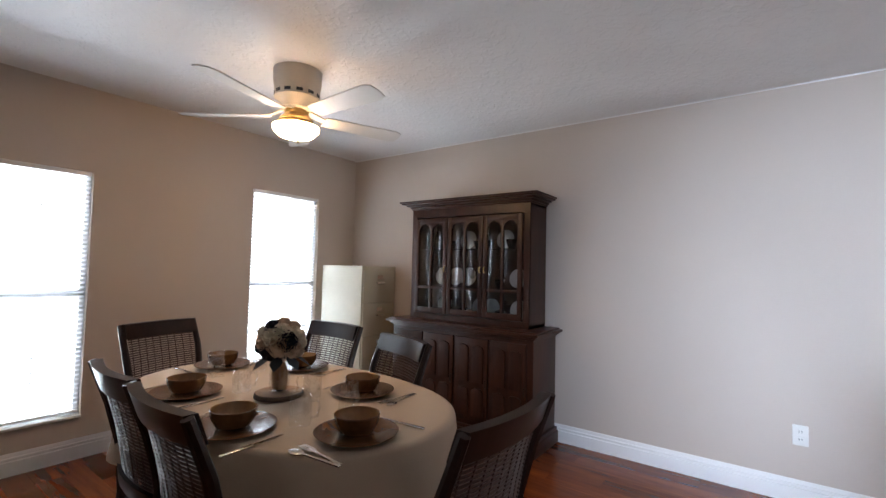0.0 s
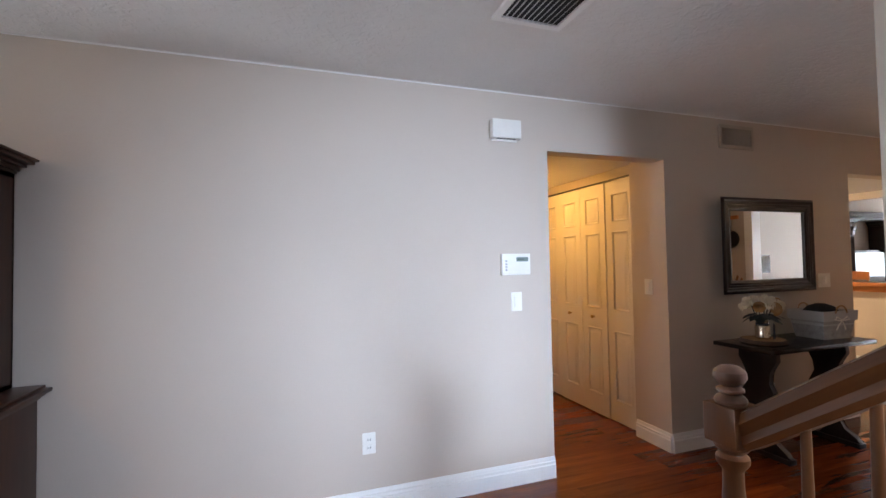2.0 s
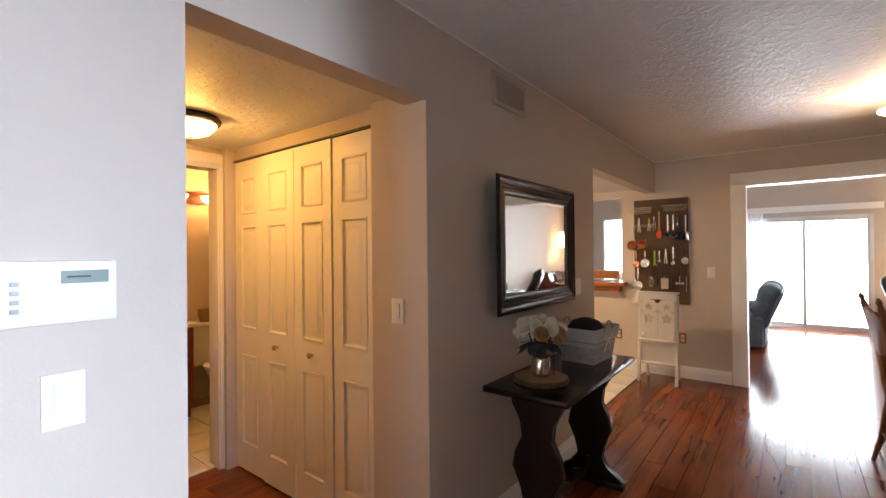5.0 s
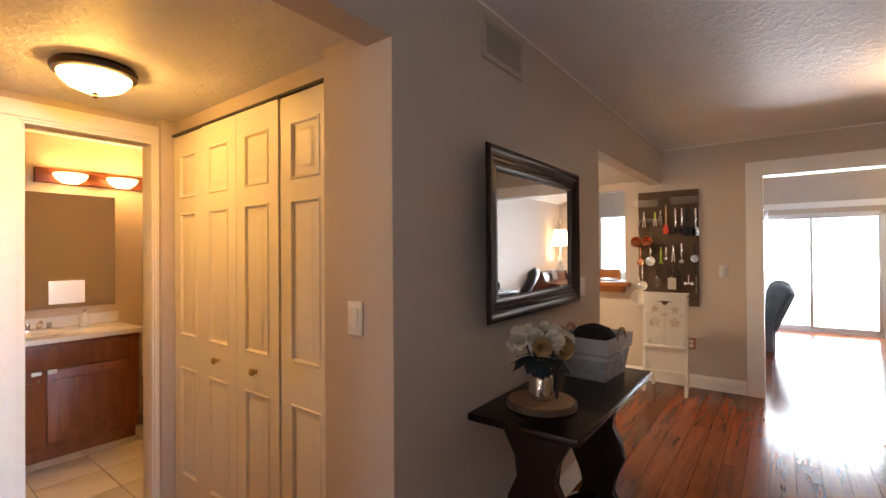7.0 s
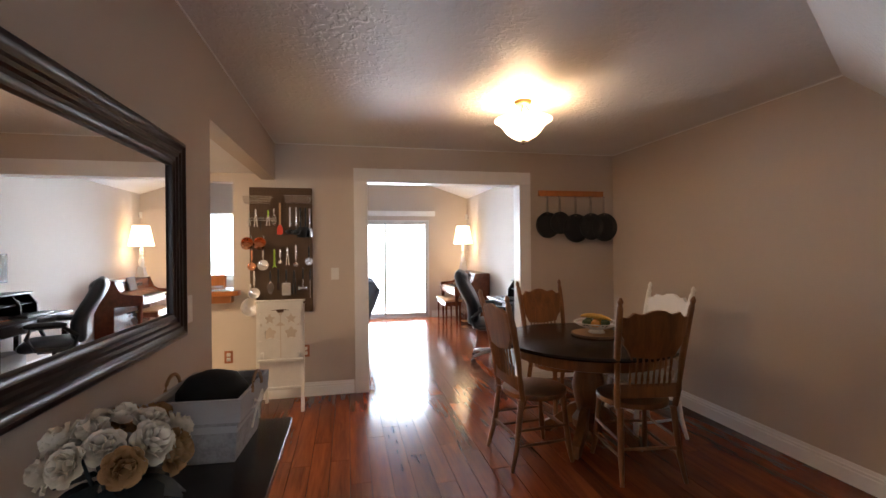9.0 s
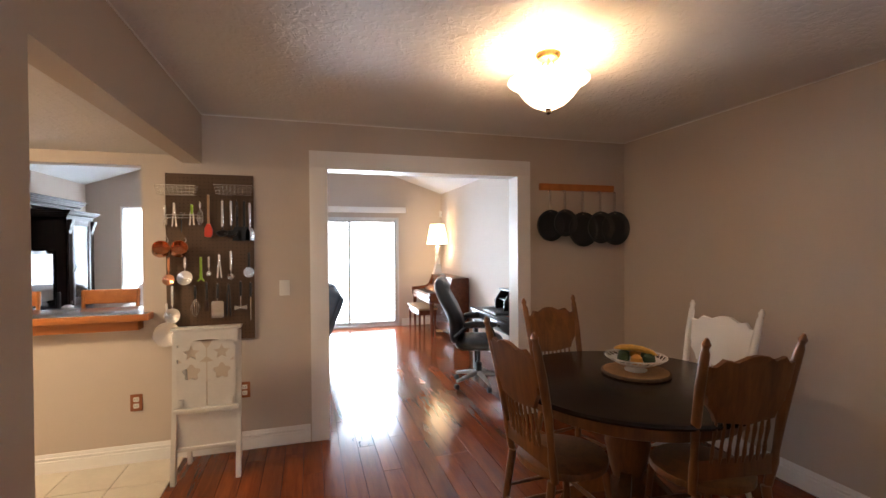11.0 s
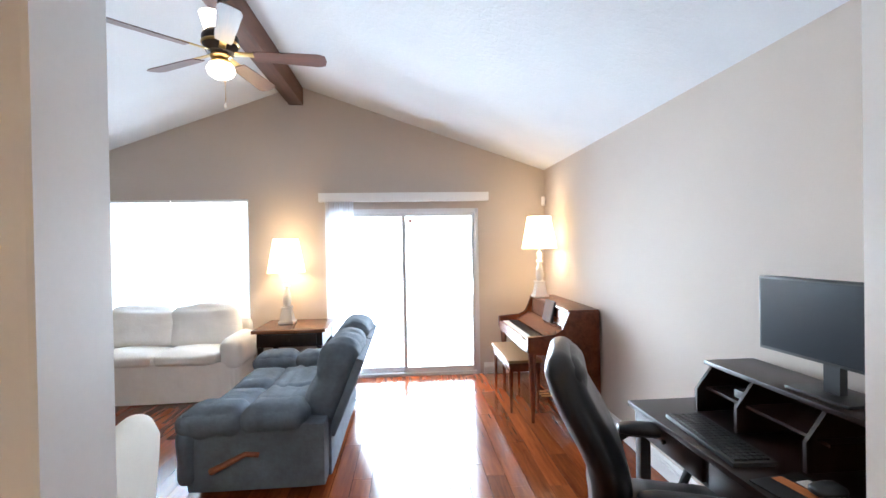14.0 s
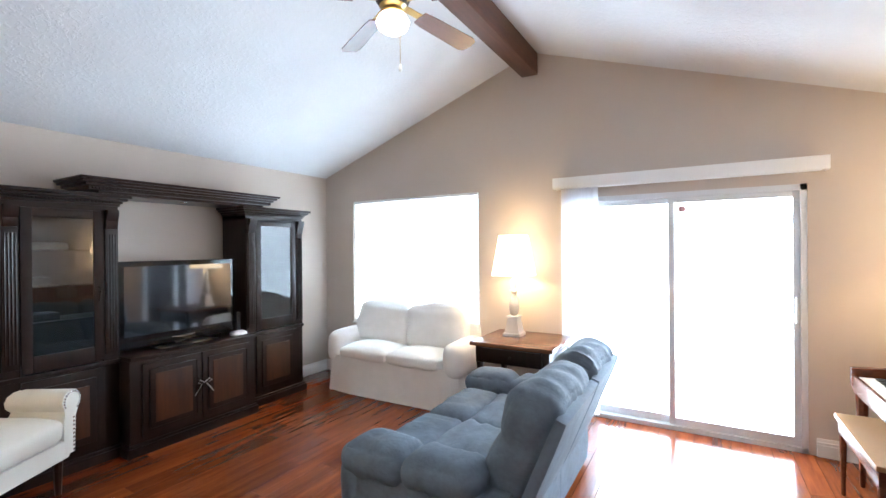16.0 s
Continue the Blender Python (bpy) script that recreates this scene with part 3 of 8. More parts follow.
def blind_window(name, label, x, y0, y1, z0, z1, face, cols, gap=0.030, tilt=38, twin=False, bars=True):
    """A window in an x wall: frame, glass, muntins, sill and horizontal blinds. face: +1 looks to +x inside."""
    w = tagged(new(name), label, "window", kind="structure")
    xo = x - face * 0.09
    fr = bmesh.new()
    for r in ((y0, y0 + 0.035, z0, z1), (y1 - 0.035, y1, z0, z1), (y0, y1, z0, z0 + 0.035), (y0, y1, z1 - 0.035, z1)) + (((y0, y1, (z0 + z1) / 2 - 0.02, (z0 + z1) / 2 + 0.02),) if bars else ()):
        box(min(xo, xo + face * 0.05), max(xo, xo + face * 0.05), *r, bm=fr)
    if twin and bars:
        box(min(xo, xo + face * 0.05), max(xo, xo + face * 0.05), (y0 + y1) / 2 - 0.03, (y0 + y1) / 2 + 0.03, z0, z1, bm=fr)
    part("window_frame", fr, M_ALU, w)
    for i in range(1, cols if bars else 1):
        yy = y0 + (y1 - y0) * i / cols
        part("muntin", box(xo - 0.006, xo + 0.006, yy - 0.009, yy + 0.009, z0 + 0.03, z1 - 0.03), M_ALU, w)
    for k in ((0.25, 0.75) if bars else ()):
        zz = z0 + (z1 - z0) * k
        part("muntin", box(xo - 0.006, xo + 0.006, y0 + 0.03, y1 - 0.03, zz - 0.009, zz + 0.009), M_ALU, w)
    pg = part("pane", box(xo - 0.002, xo + 0.002, y0 + 0.03, y1 - 0.03, z0 + 0.03, z1 - 0.03), M_GLASS, w)
    pg.visible_shadow = False
    sx = sorted((x - face * 0.10, x + face * 0.025))
    part("window_sill", box(sx[0], sx[1], y0 - 0.0, y1 + 0.0, z0 - 0.0, z0 + 0.018, 0.004), M_WHITE, w)
    hx = sorted((x - face * 0.045, x + face * 0.006))
    halves = [(y0 + 0.012, y1 - 0.012)] if not twin else [(y0 + 0.012, (y0 + y1) / 2 - 0.006), ((y0 + y1) / 2 + 0.006, y1 - 0.012)]
    for ya, yb in halves:
        b = thing("window_blind", "white horizontal slat blind, let down", "blind", x - face * 0.02, (ya + yb) / 2, 0)
        hw = (yb - ya) / 2
        part("headrail", box(-0.022, 0.024, -hw, hw, z1 - 0.032, z1 - 0.002, 0.003), M_WHITE, b)
        part("bottom_rail", box(-0.012, 0.012, -hw, hw, z0 + 0.03, z0 + 0.045, 0.003), M_WHITE, b)
        sl = bmesh.new()
        ct, st = math.cos(radians(tilt)) * 0.0125, math.sin(radians(tilt)) * 0.0125
        z = z0 + 0.06
        while z < z1 - 0.04:
            lo = [(-ct, -hw, z - st * face), (0, -hw, z + 0.0015), (ct, -hw, z + st * face)]
            va = [sl.verts.new(p) for p in lo]
            vb = [sl.verts.new((p[0], hw, p[2])) for p in lo]
            sl.faces.new((va[0], va[1], vb[1], vb[0]))
            sl.faces.new((va[1], va[2], vb[2], vb[1]))
            z += gap
        so = part("slats", sl, M_SLAT, b)
        so["kind"] = "stuff"
        for yy in (-hw * 0.7, hw * 0.7):
            part("ladder_cord", tube([(0.013, yy, z0 + 0.04), (0.013, yy, z1 - 0.03)], 0.0012, 5), M_WHITE, b)
        part("tilt_wand", tube([(0.03, hw * 0.82, z1 - 0.05), (0.03, hw * 0.82, z1 - 0.75)], 0.004, 6), M_GLASS, b)
    return w


blind_window("window_1", "tall window with white blinds, blown out by daylight", XW, 0.13, 0.85, 0.27, 1.88, 1, 3)
blind_window("window_2", "tall window with white blinds beside the filing cabinet", XW, 1.99, 2.70, 0.27, 1.96, 1, 3)
blind_window("window_3", "wide living room window with twin white blinds", XE, 3.543, 5.255, 0.636, 2.118, -1, 2, gap=0.024, tilt=58, twin=True, bars=False)

sd = tagged(new("sliding_door_1"), "white aluminium sliding glass patio door", "sliding door", kind="structure")
bm = bmesh.new()
for r in ((0.874, 0.914, 0.0, 1.99), (2.62, 2.66, 0.0, 1.99), (0.874, 2.66, 1.945, 1.99), (0.874, 2.66, 0.0, 0.035)):
    box(XE + 0.005, XE + 0.11, *r, bm=bm)
part("door_frame", bm, M_ALU, sd)
for ya, yb, xx in ((0.91, 1.79, XE + 0.03), (1.74, 2.625, XE + 0.07)):
    bm = bmesh.new()
    for r in ((ya, ya + 0.045, 0.035, 1.945), (yb - 0.045, yb, 0.035, 1.945), (ya + 0.045, yb - 0.045, 1.90, 1.945), (ya + 0.045, yb - 0.045, 0.035, 0.10)):
        box(xx, xx + 0.03, *r, bev=0.003, bm=bm)
    leaf = part("door_leaf", bm, M_ALU, sd)
    pg = part("pane", box(xx + 0.013, xx + 0.017, ya + 0.04, yb - 0.04, 0.09, 1.91), M_GLASS, leaf)
    pg.visible_shadow = False
part("door_handle", box(XE - 0.01, XE + 0.03, 0.925, 0.945, 0.95, 1.15, 0.006), M_ALU, sd, "white pull handle")
part("sticker", box(XE + 0.026, XE + 0.03, 1.66, 1.71, 1.82, 1.87), mat("red_sticker", (0.7, 0.35, 0.35), 0.5), sd, "small red and white sticker")

vb = thing("vertical_blind", "white vertical vanes stacked beside the patio door", "blind", 0, 0, 0)
part("valance", box(XE - 0.135, XE - 0.12, 0.766, 2.727, 2.07, 2.168, 0.004), M_WHITE, vb, "white flat valance board")
part("valance_return", box(XE - 0.12, XE - 0.002, 0.766, 0.781, 2.07, 2.168), M_WHITE, vb)
part("valance_return", box(XE - 0.12, XE - 0.002, 2.712, 2.727, 2.07, 2.168), M_WHITE, vb)
part("head_track", box(XE - 0.085, XE - 0.035, 0.80, 2.69, 2.07, 2.10), M_WHITE, vb)
for i in range(17):
    yy = 2.35 + i * 0.019
    bm = bmesh.new()
    pts = [(-0.042, 0.004 * math.sin(i * 2.1)), (0, 0.007), (0.042, -0.003)]
    va = [bm.verts.new((XE - 0.06 + p[0], yy + p[1], 0.03)) for p in pts]
    vt = [bm.verts.new((XE - 0.06 + p[0], yy + p[1], 2.075)) for p in pts]
    for k in range(2):
        bm.faces.new((va[k], va[k + 1], vt[k + 1], vt[k]))
    part("vane", bm, M_VANE, vb)


# ---- wall fittings ----
def on_wall(name, label, cat, x, y, z, rz):
    """Empty on a wall, local -y points into the room."""
    return thing(name, label, cat, x, y, z, rz)


def switch_plate(x, y, z, rz, material=None, gang=1, kind="switch", label="white light switch plate on the wall", frame_mat=None):
    t = on_wall("light_switch" if kind == "switch" else "wall_outlet", label, "switch" if kind == "switch" else "outlet", x, y, z, rz)
    w = 0.036 * gang + 0.001
    part("plate", box(-w, w, -0.007, 0, -0.058, 0.058, 0.003), frame_mat or material or M_PLASTIC, t)
    for g in range(gang):
        cx = (g - (gang - 1) / 2) * 0.046
        if kind == "switch":
            part("rocker", box(cx - 0.017, cx + 0.017, -0.012, -0.004, -0.034, 0.034, 0.003), M_PLASTIC, t)
        else:
            for dz in (-0.022, 0.022):
                so = part("socket", box(cx - 0.017, cx + 0.017, -0.011, -0.004, dz - 0.016, dz + 0.016, 0.004), M_PLASTIC, t)
                part("slot", box(cx - 0.008, cx - 0.005, -0.0125, -0.010, dz - 0.005, dz + 0.007), M_BLACK, so)
                part("slot", box(cx + 0.005, cx + 0.008, -0.0125, -0.010, dz - 0.005, dz + 0.007), M_BLACK, so)
    return t


switch_plate(1.231, YN, 1.123, 0)
switch_plate(0.30, YN, 0.385, 0, kind="outlet", label="white double outlet low on the wall")
switch_plate(2.445, 3.35, 1.165, -90)
switch_plate(4.12, YN, 1.17, 0, gang=2, label="white double switch plate beside the mirror")
switch_plate(3.45, YN, 0.33, 0, kind="outlet", label="white outlet under the console table")
switch_plate(6.54, 2.627, 1.18, -90)
M_WPLATE = wood("wooden_plate", (0.20, 0.06, 0.02), (0.36, 0.13, 0.05), 0.4, "z")
switch_plate(6.54, 3.60, 0.42, -90, frame_mat=M_WPLATE, label="wood framed outlet plate on the half wall", kind="outlet")
switch_plate(6.54, 2.91, 0.44, -90, frame_mat=M_WPLATE, label="wood framed outlet plate behind the white stand", kind="outlet")
switch_plate(3.86, -0.41, 0.42, 180, kind="outlet", label="white outlet on the nook wall")
switch_plate(6.54, 0.25, 0.36, -90, kind="outlet", label="white outlet behind the oak chairs")
switch_plate(XE, 5.56, 0.42, -90, kind="outlet", label="white outlet beside the loveseat")

t = on_wall("alarm_keypad", "white alarm keypad with small grey display", "alarm keypad", 1.222, YN, 1.355, 0)
part("case", box(-0.098, 0.098, -0.032, 0, -0.066, 0.066, 0.006), M_PLASTIC, t)
part("display", box(0.0, 0.082, -0.0335, -0.03, 0.018, 0.045), M_LCD, t)
for i in range(4):
    part("key", box(-0.078, -0.064, -0.036, -0.03, 0.016 - i * 0.018, 0.026 - i * 0.018, 0.002), M_GREYP, t)
part("display_text", box(0.01, 0.05, -0.034, -0.033, 0.030, 0.034), M_BLACK, t)
t = on_wall("door_chime", "white plastic door chime box high on the wall", "door chime", 1.167, YN, 2.19, 0)
part("cover", box(-0.098, 0.098, -0.055, -0.004, -0.055, 0.062, 0.006), M_PLASTIC, t)
part("back_plate", box(-0.088, 0.088, -0.012, 0, -0.066, 0.062, 0.002), M_PLASTIC, t)
for i in range(6):
    part("slot", box(-0.06 + i * 0.022, -0.046 + i * 0.022, -0.045, -0.02, -0.0555, -0.0545), M_BLACK, t)
t = on_wall("return_air_grille", "tan painted louvred vent grille above the mirror", "vent", 3.16, YN, 2.30, 0)
bm = bmesh.new()
for r in ((-0.18, -0.155, -0.09, 0.09), (0.155, 0.18, -0.09, 0.09), (-0.155, 0.155, 0.066, 0.09), (-0.155, 0.155, -0.09, -0.066)):
    box(r[0], r[1], -0.014, 0, r[2], r[3], bm=bm)
M_GRILLE = mat("tan_vent_paint", (0.46, 0.40, 0.33), 0.5, var=0.05)
part("grille_frame", bm, M_GRILLE, t)
part("backing", box(-0.155, 0.155, -0.002, 0, -0.066, 0.066), M_BLACK, t)
for i in range(22):
    part("louvre", box(-0.150 + i * 0.0138, -0.146 + i * 0.0138, -0.012, -0.002, -0.066, 0.066), M_GRILLE, t)
t = thing("ceiling_vent", "white louvred ceiling air diffuser", "vent", 0.9, 2.17, H)
bm = bmesh.new()
for r in ((-0.17, -0.14, -0.24, 0.24), (0.14, 0.17, -0.24, 0.24), (-0.14, 0.14, 0.21, 0.24), (-0.14, 0.14, -0.24, -0.21)):
    box(r[0], r[1], r[2], r[3], -0.014, 0, bm=bm)
part("frame", bm, M_WHITE, t)
part("backing", box(-0.14, 0.14, -0.21, 0.21, -0.003, -0.001), M_BLACK, t)
for i in range(11):
    part("slat", prism([(-0.112 + i * 0.0255, -0.003), (-0.109 + i * 0.0255, -0.003), (-0.125 + i * 0.0255, -0.016), (-0.128 + i * 0.0255, -0.016)], "y", -0.21, 0.21), M_ALU, t)
t = on_wall("motion_sensor", "small white motion sensor in the corner", "sensor", XE - 0.02, 0.09, 2.06, -45)
part("body", box(-0.03, 0.03, -0.045, 0, -0.055, 0.055, 0.008), M_PLASTIC, t)
part("lens", box(-0.02, 0.02, -0.050, -0.04, -0.035, 0.005, 0.006), M_GREYP, t)


# ---- stairs ----
st = thing("staircase", "carpet-free oak staircase with turned newel post", "staircase", 0, 0, 0)
for i in range(6):
    y1 = 1.50 - i * 0.255
    part("riser", box(0.93, 1.86, y1 - 0.02, y1, i * 0.18, i * 0.18 + 0.15), M_WHITE, st)
    part("tread", box(0.90, 1.86, y1 - 0.275, y1 + 0.025, i * 0.18 + 0.15, i * 0.18 + 0.18, 0.006), M_STAIR, st)
nw = part("newel_post", box(0.915, 1.005, 1.49, 1.58, 0.0, 0.30, 0.004), M_STAIR, st)
part("newel_block", box(0.915, 1.005, 1.49, 1.58, 0.905, 1.005, 0.006), M_STAIR, nw)
part("newel_turning", lathe([(0.04, 0.30), (0.045, 0.32), (0.03, 0.345), (0.038, 0.38), (0.043, 0.46), (0.036, 0.60), (0.028, 0.74), (0.024, 0.80), (0.024, 0.835), (0.038, 0.855), (0.038, 0.87), (0.028, 0.88), (0.042, 0.895), (0.042, 0.905)], 20, (0.96, 1.535, 0)), M_STAIR, nw)
part("newel_finial", lathe([(0.036, 1.005), (0.038, 1.013), (0.033, 1.021), (0.022, 1.028), (0.032, 1.035), (0.032, 1.041), (0.019, 1.049), (0.032, 1.058), (0.039, 1.070), (0.037, 1.085), (0.024, 1.097), (0.004, 1.102)], 24, (0.96, 1.535, 0)),
     wood("worn_finial", (0.10, 0.05, 0.03), (0.24, 0.13, 0.09), 0.3, "z"), nw, "dull brown turned ball cap")
bm = prism([(-0.028, -0.045), (-0.034, -0.03), (-0.024, -0.012), (-0.034, 0.012), (-0.026, 0.034), (0.0, 0.042), (0.026, 0.034), (0.034, 0.012), (0.024, -0.012), (0.034, -0.03), (0.028, -0.045)], "y", 0, 1.62, None)
part("handrail", bm, M_OAKY, st, m=Matrix.Translation((0.96, 1.50, 0.945)) @ pose(0, 0, 0, 0, 0, 180) @ pose(0, 0, 0, 36.2, 0, 0))
for i in range(8):
    yy = 1.36 - i * 0.127
    zt = 0.945 + (1.50 - yy) * 0.732 - 0.04
    zb = 0.18 + 0.18 * math.floor((1.50 - yy) / 0.255)
    hgt = zt - zb
    part("baluster", lathe([(0.016, 0), (0.016, hgt * 0.2), (0.010, hgt * 0.23), (0.018, hgt * 0.3), (0.013, hgt * 0.6), (0.010, hgt)], 12, (0.96, yy, zb)), M_STAIR, st)


# ---- front dining area ----
def arch_frame(w, h, t, cols, rise, split):
    """Glazed door leaf: stiles, rails, centre mullion and arched heads."""
    bm = bmesh.new()
    s = 0.038
    for r in ((0, s, 0, h), (w - s, w, 0, h), (s, w - s, 0, s + 0.01), (s, w - s, h - s, h), (w / 2 - 0.011, w / 2 + 0.011, s, h - s), (s, w - s, split - 0.011, split + 0.011)):
        box(r[0], r[1], -t, 0, r[2], r[3], bev=0.004, bm=bm)
    for cx0, cx1 in ((s, w / 2 - 0.011), (w / 2 + 0.011, w - s)):
        n = 8
        pts = [(cx1, h - s + 0.002), (cx0, h - s + 0.002), (cx0, h - s - rise)]
        for k in range(1, n):
            f = k / n
            pts.append((cx0 + (cx1 - cx0) * f, h - s - rise + (rise - 0.006) * math.sin(math.pi * f) ** 0.6))
        pts.append((cx1, h - s - rise))
        prism(pts, "y", -t + 0.002, -0.002, bm)
    return bm


def bowed_pane(x0, x1, z0, z1, rise=0.005):
    """One light of old cabinet glass, slightly domed."""
    bm = bmesh.new()
    nx, nz = 8, 14
    g = []
    for i in range(nx + 1):
        for j in range(nz + 1):
            u, v = 2 * i / nx - 1, 2 * j / nz - 1
            g.append(bm.verts.new((x0 + (x1 - x0) * i / nx, -0.009 - rise * (1 - u * u) * (1 - v ** 4), z0 + (z1 - z0) * j / nz)))
    for i in range(nx):
        for j in range(nz):
            a_ = i * (nz + 1) + j
            bm.faces.new((g[a_], g[a_ + 1], g[a_ + nz + 2], g[a_ + nz + 1]))
    return bm


def crown(x0, x1, y0, y1, z, steps, bm=None):
    """Stepped and sloped moulding round front and sides."""
    bm = bm or bmesh.new()
    for d, za, zb in steps:
        box(x0 - d, x1 + d, y0 - d, y1, z + za, z + zb, 0.004, bm)
    return bm


hu = thing("china_cabinet", "tall dark walnut china hutch with arched glass doors", "china cabinet", -1.825, 3.16, 0)
HB, HU = 0.655, 0.565
bm = crown(-HB, HB, -0.40, 0, 0, ((0.03, 0, 0.09), (0.02, 0.09, 0.115), (0.0, 0.115, 0.80)))
part("base_cabinet", bm, M_HUTCH, hu)
part("waist_top", crown(-HB, HB, -0.40, 0, 0.80, ((0.012, 0, 0.015), (0.03, 0.015, 0.032), (0.055, 0.032, 0.05), (0.03, 0.05, 0.062))), M_HUTCH, hu)
for i in range(4):
    x0 = -HB + 0.03 + i * 0.3125
    bm = box(x0, x0 + 0.295, -0.418, -0.40, 0.15, 0.77, 0.004)
    d = part("base_door", bm, M_HUTCH, hu)
    for cx in (x0 + 0.082, x0 + 0.213):
        for za, zb in ((0.19, 0.40), (0.44, 0.72)):
            pts = [(cx - 0.05, za), (cx + 0.05, za), (cx + 0.05, zb - 0.03)] + [(cx + 0.05 * math.cos(k * math.pi / 6), zb - 0.03 + 0.03 * math.sin(k * math.pi / 6)) for k in range(1, 6)] + [(cx - 0.05, zb - 0.03)]
            part("raised_panel", prism(pts, "y", -0.430, -0.416, None, 0.005), M_HUTCH, d)
    part("handle", tube([(x0 + 0.283, -0.418, 0.47), (x0 + 0.283, -0.432, 0.46), (x0 + 0.283, -0.432, 0.42), (x0 + 0.283, -0.418, 0.41)], 0.004, 8), M_BRONZE, d, "dark drop handle")
bm = bmesh.new()
z0, z1 = 0.862, 1.80
for r in ((-HU, -HU + 0.02, -0.29, 0, z0, z1), (HU - 0.02, HU, -0.29, 0, z0, z1), (-HU, HU, -0.012, 0, z0, z1), (-HU, HU, -0.29, 0, z1 - 0.02, z1), (-HU, HU, -0.29, 0, z0, z0 + 0.02),
          (-HU, -HU + 0.05, -0.292, -0.27, z0, z1), (HU - 0.05, HU, -0.292, -0.27, z0, z1), (-HU, HU, -0.293, -0.27, z1 - 0.07, z1), (-HU, HU, -0.293, -0.27, z0, z0 + 0.05)):
    box(*r, bm=bm)
part("upper_case", bm, M_HUTCH, hu)
for k, zz in enumerate((1.13, 1.45)):
    part("glass_shelf", box(-HU + 0.02, HU - 0.02, -0.26, -0.015, zz, zz + 0.008), M_GLASS, hu)
part("crown_moulding", crown(-HU, HU, -0.29, 0, z1, ((0.010, 0.0, 0.012), (0.02, 0.012, 0.03), (0.045, 0.03, 0.045), (0.075, 0.045, 0.058), (0.09, 0.058, 0.07))), M_HUTCH, hu)
for i in range(3):
    w = 0.338
    x0 = -HU + 0.053 + i * 0.343
    d = part("glass_door", arch_frame(w, 0.80, 0.02, 2, 0.06, 0.215), M_HUTCH, hu, m=pose(x0, -0.293, z0 + 0.055))
    for xa, xb in ((0.036, w / 2 - 0.009), (w / 2 + 0.009, w - 0.036)):
        for za, zb in ((0.045, 0.206), (0.224, 0.765)):
            part("pane", bowed_pane(xa, xb, za, zb), M_CABGLASS, d)
    px = w - 0.018 if i < 2 else 0.018
    part("handle", tube([(px, -0.018, 0.35), (px, -0.034, 0.355), (px, -0.038, 0.372), (px, -0.034, 0.39), (px, -0.018, 0.395)], 0.0045, 8), M_BRASS, d, "brass curved handle")
rng = random.Random(3)
for zz in (0.885, 1.14, 1.46):
    for i in range(9):
        xx = -0.50 + i * 0.122 + rng.uniform(-0.015, 0.015)
        k = rng.choice("gpb")
        y = 3.165 - rng.uniform(0.09, 0.18)
        if k == "g":
            g = thing("stemmed_glass", "clear stemmed wine glass on hutch shelf", "glass", -1.825 + xx, y, zz, 0, "glassware in the hutch")
            part("bowl", lathe([(0.004, 0.07), (0.022, 0.08), (0.034, 0.11), (0.030, 0.16)], 14, closed=False), M_JAR, g)
            part("stem", lathe([(0.03, 0), (0.028, 0.004), (0.004, 0.01), (0.004, 0.07)], 12), M_JAR, g)
        elif k == "p":
            g = thing("china_plate", "upright white china plate on hutch shelf", "plate", -1.825 + xx, 3.12, zz + 0.085, 0, "china in the hutch")
            p_ = part("dish", lathe([(0.0, 0.0), (0.045, 0.0), (0.075, 0.012), (0.08, 0.016), (0.074, 0.016), (0.045, 0.006), (0.0, 0.006)], 20, closed=False), M_BOWL, g, m=pose(0, 0, 0, 78, 0, 0))
        else:
            g = thing("crystal_bowl", "cut crystal bowl on hutch shelf", "bowl", -1.825 + xx, y, zz, 0, "glassware in the hutch")
            part("bowl", lathe([(0.02, 0), (0.024, 0.01), (0.04, 0.04), (0.048, 0.075), (0.044, 0.075), (0.03, 0.02)], 12, closed=False), M_CHROME, g)

fc = thing("filing_cabinet", "four-drawer beige steel filing cabinet by the window", "filing cabinet", -3.135, 2.945, 0)
part("case", box(-0.285, 0.275, -0.225, 0.225, 0, 1.30, 0.006), M_FILE, fc)
for i in range(4):
    d = part("drawer", box(0.272, 0.288, -0.21, 0.21, 0.05 + i * 0.305, 0.34 + i * 0.305, 0.005), M_FILE, fc)
    part("pull", box(0.286, 0.303, -0.05, 0.05, 0.22 + i * 0.305, 0.235 + i * 0.305, 0.004), M_CHROME, d)
    part("label_holder", box(0.287, 0.291, -0.035, 0.035, 0.265 + i * 0.305, 0.30 + i * 0.305), M_CHROME, d)


def fan_blade(r0, r1, w0, w1, th=0.006):
    bm = prism([(r0, -w0), (r0 + 0.05, -w0 * 1.15), (r1 - 0.05, -w1), (r1 - 0.01, -w1 * 0.75), (r1, 0), (r1 - 0.01, w1 * 0.75), (r1 - 0.05, w1), (r0 + 0.05, w0 * 1.15), (r0, w0)], "z", -th / 2, th / 2)
    return bm


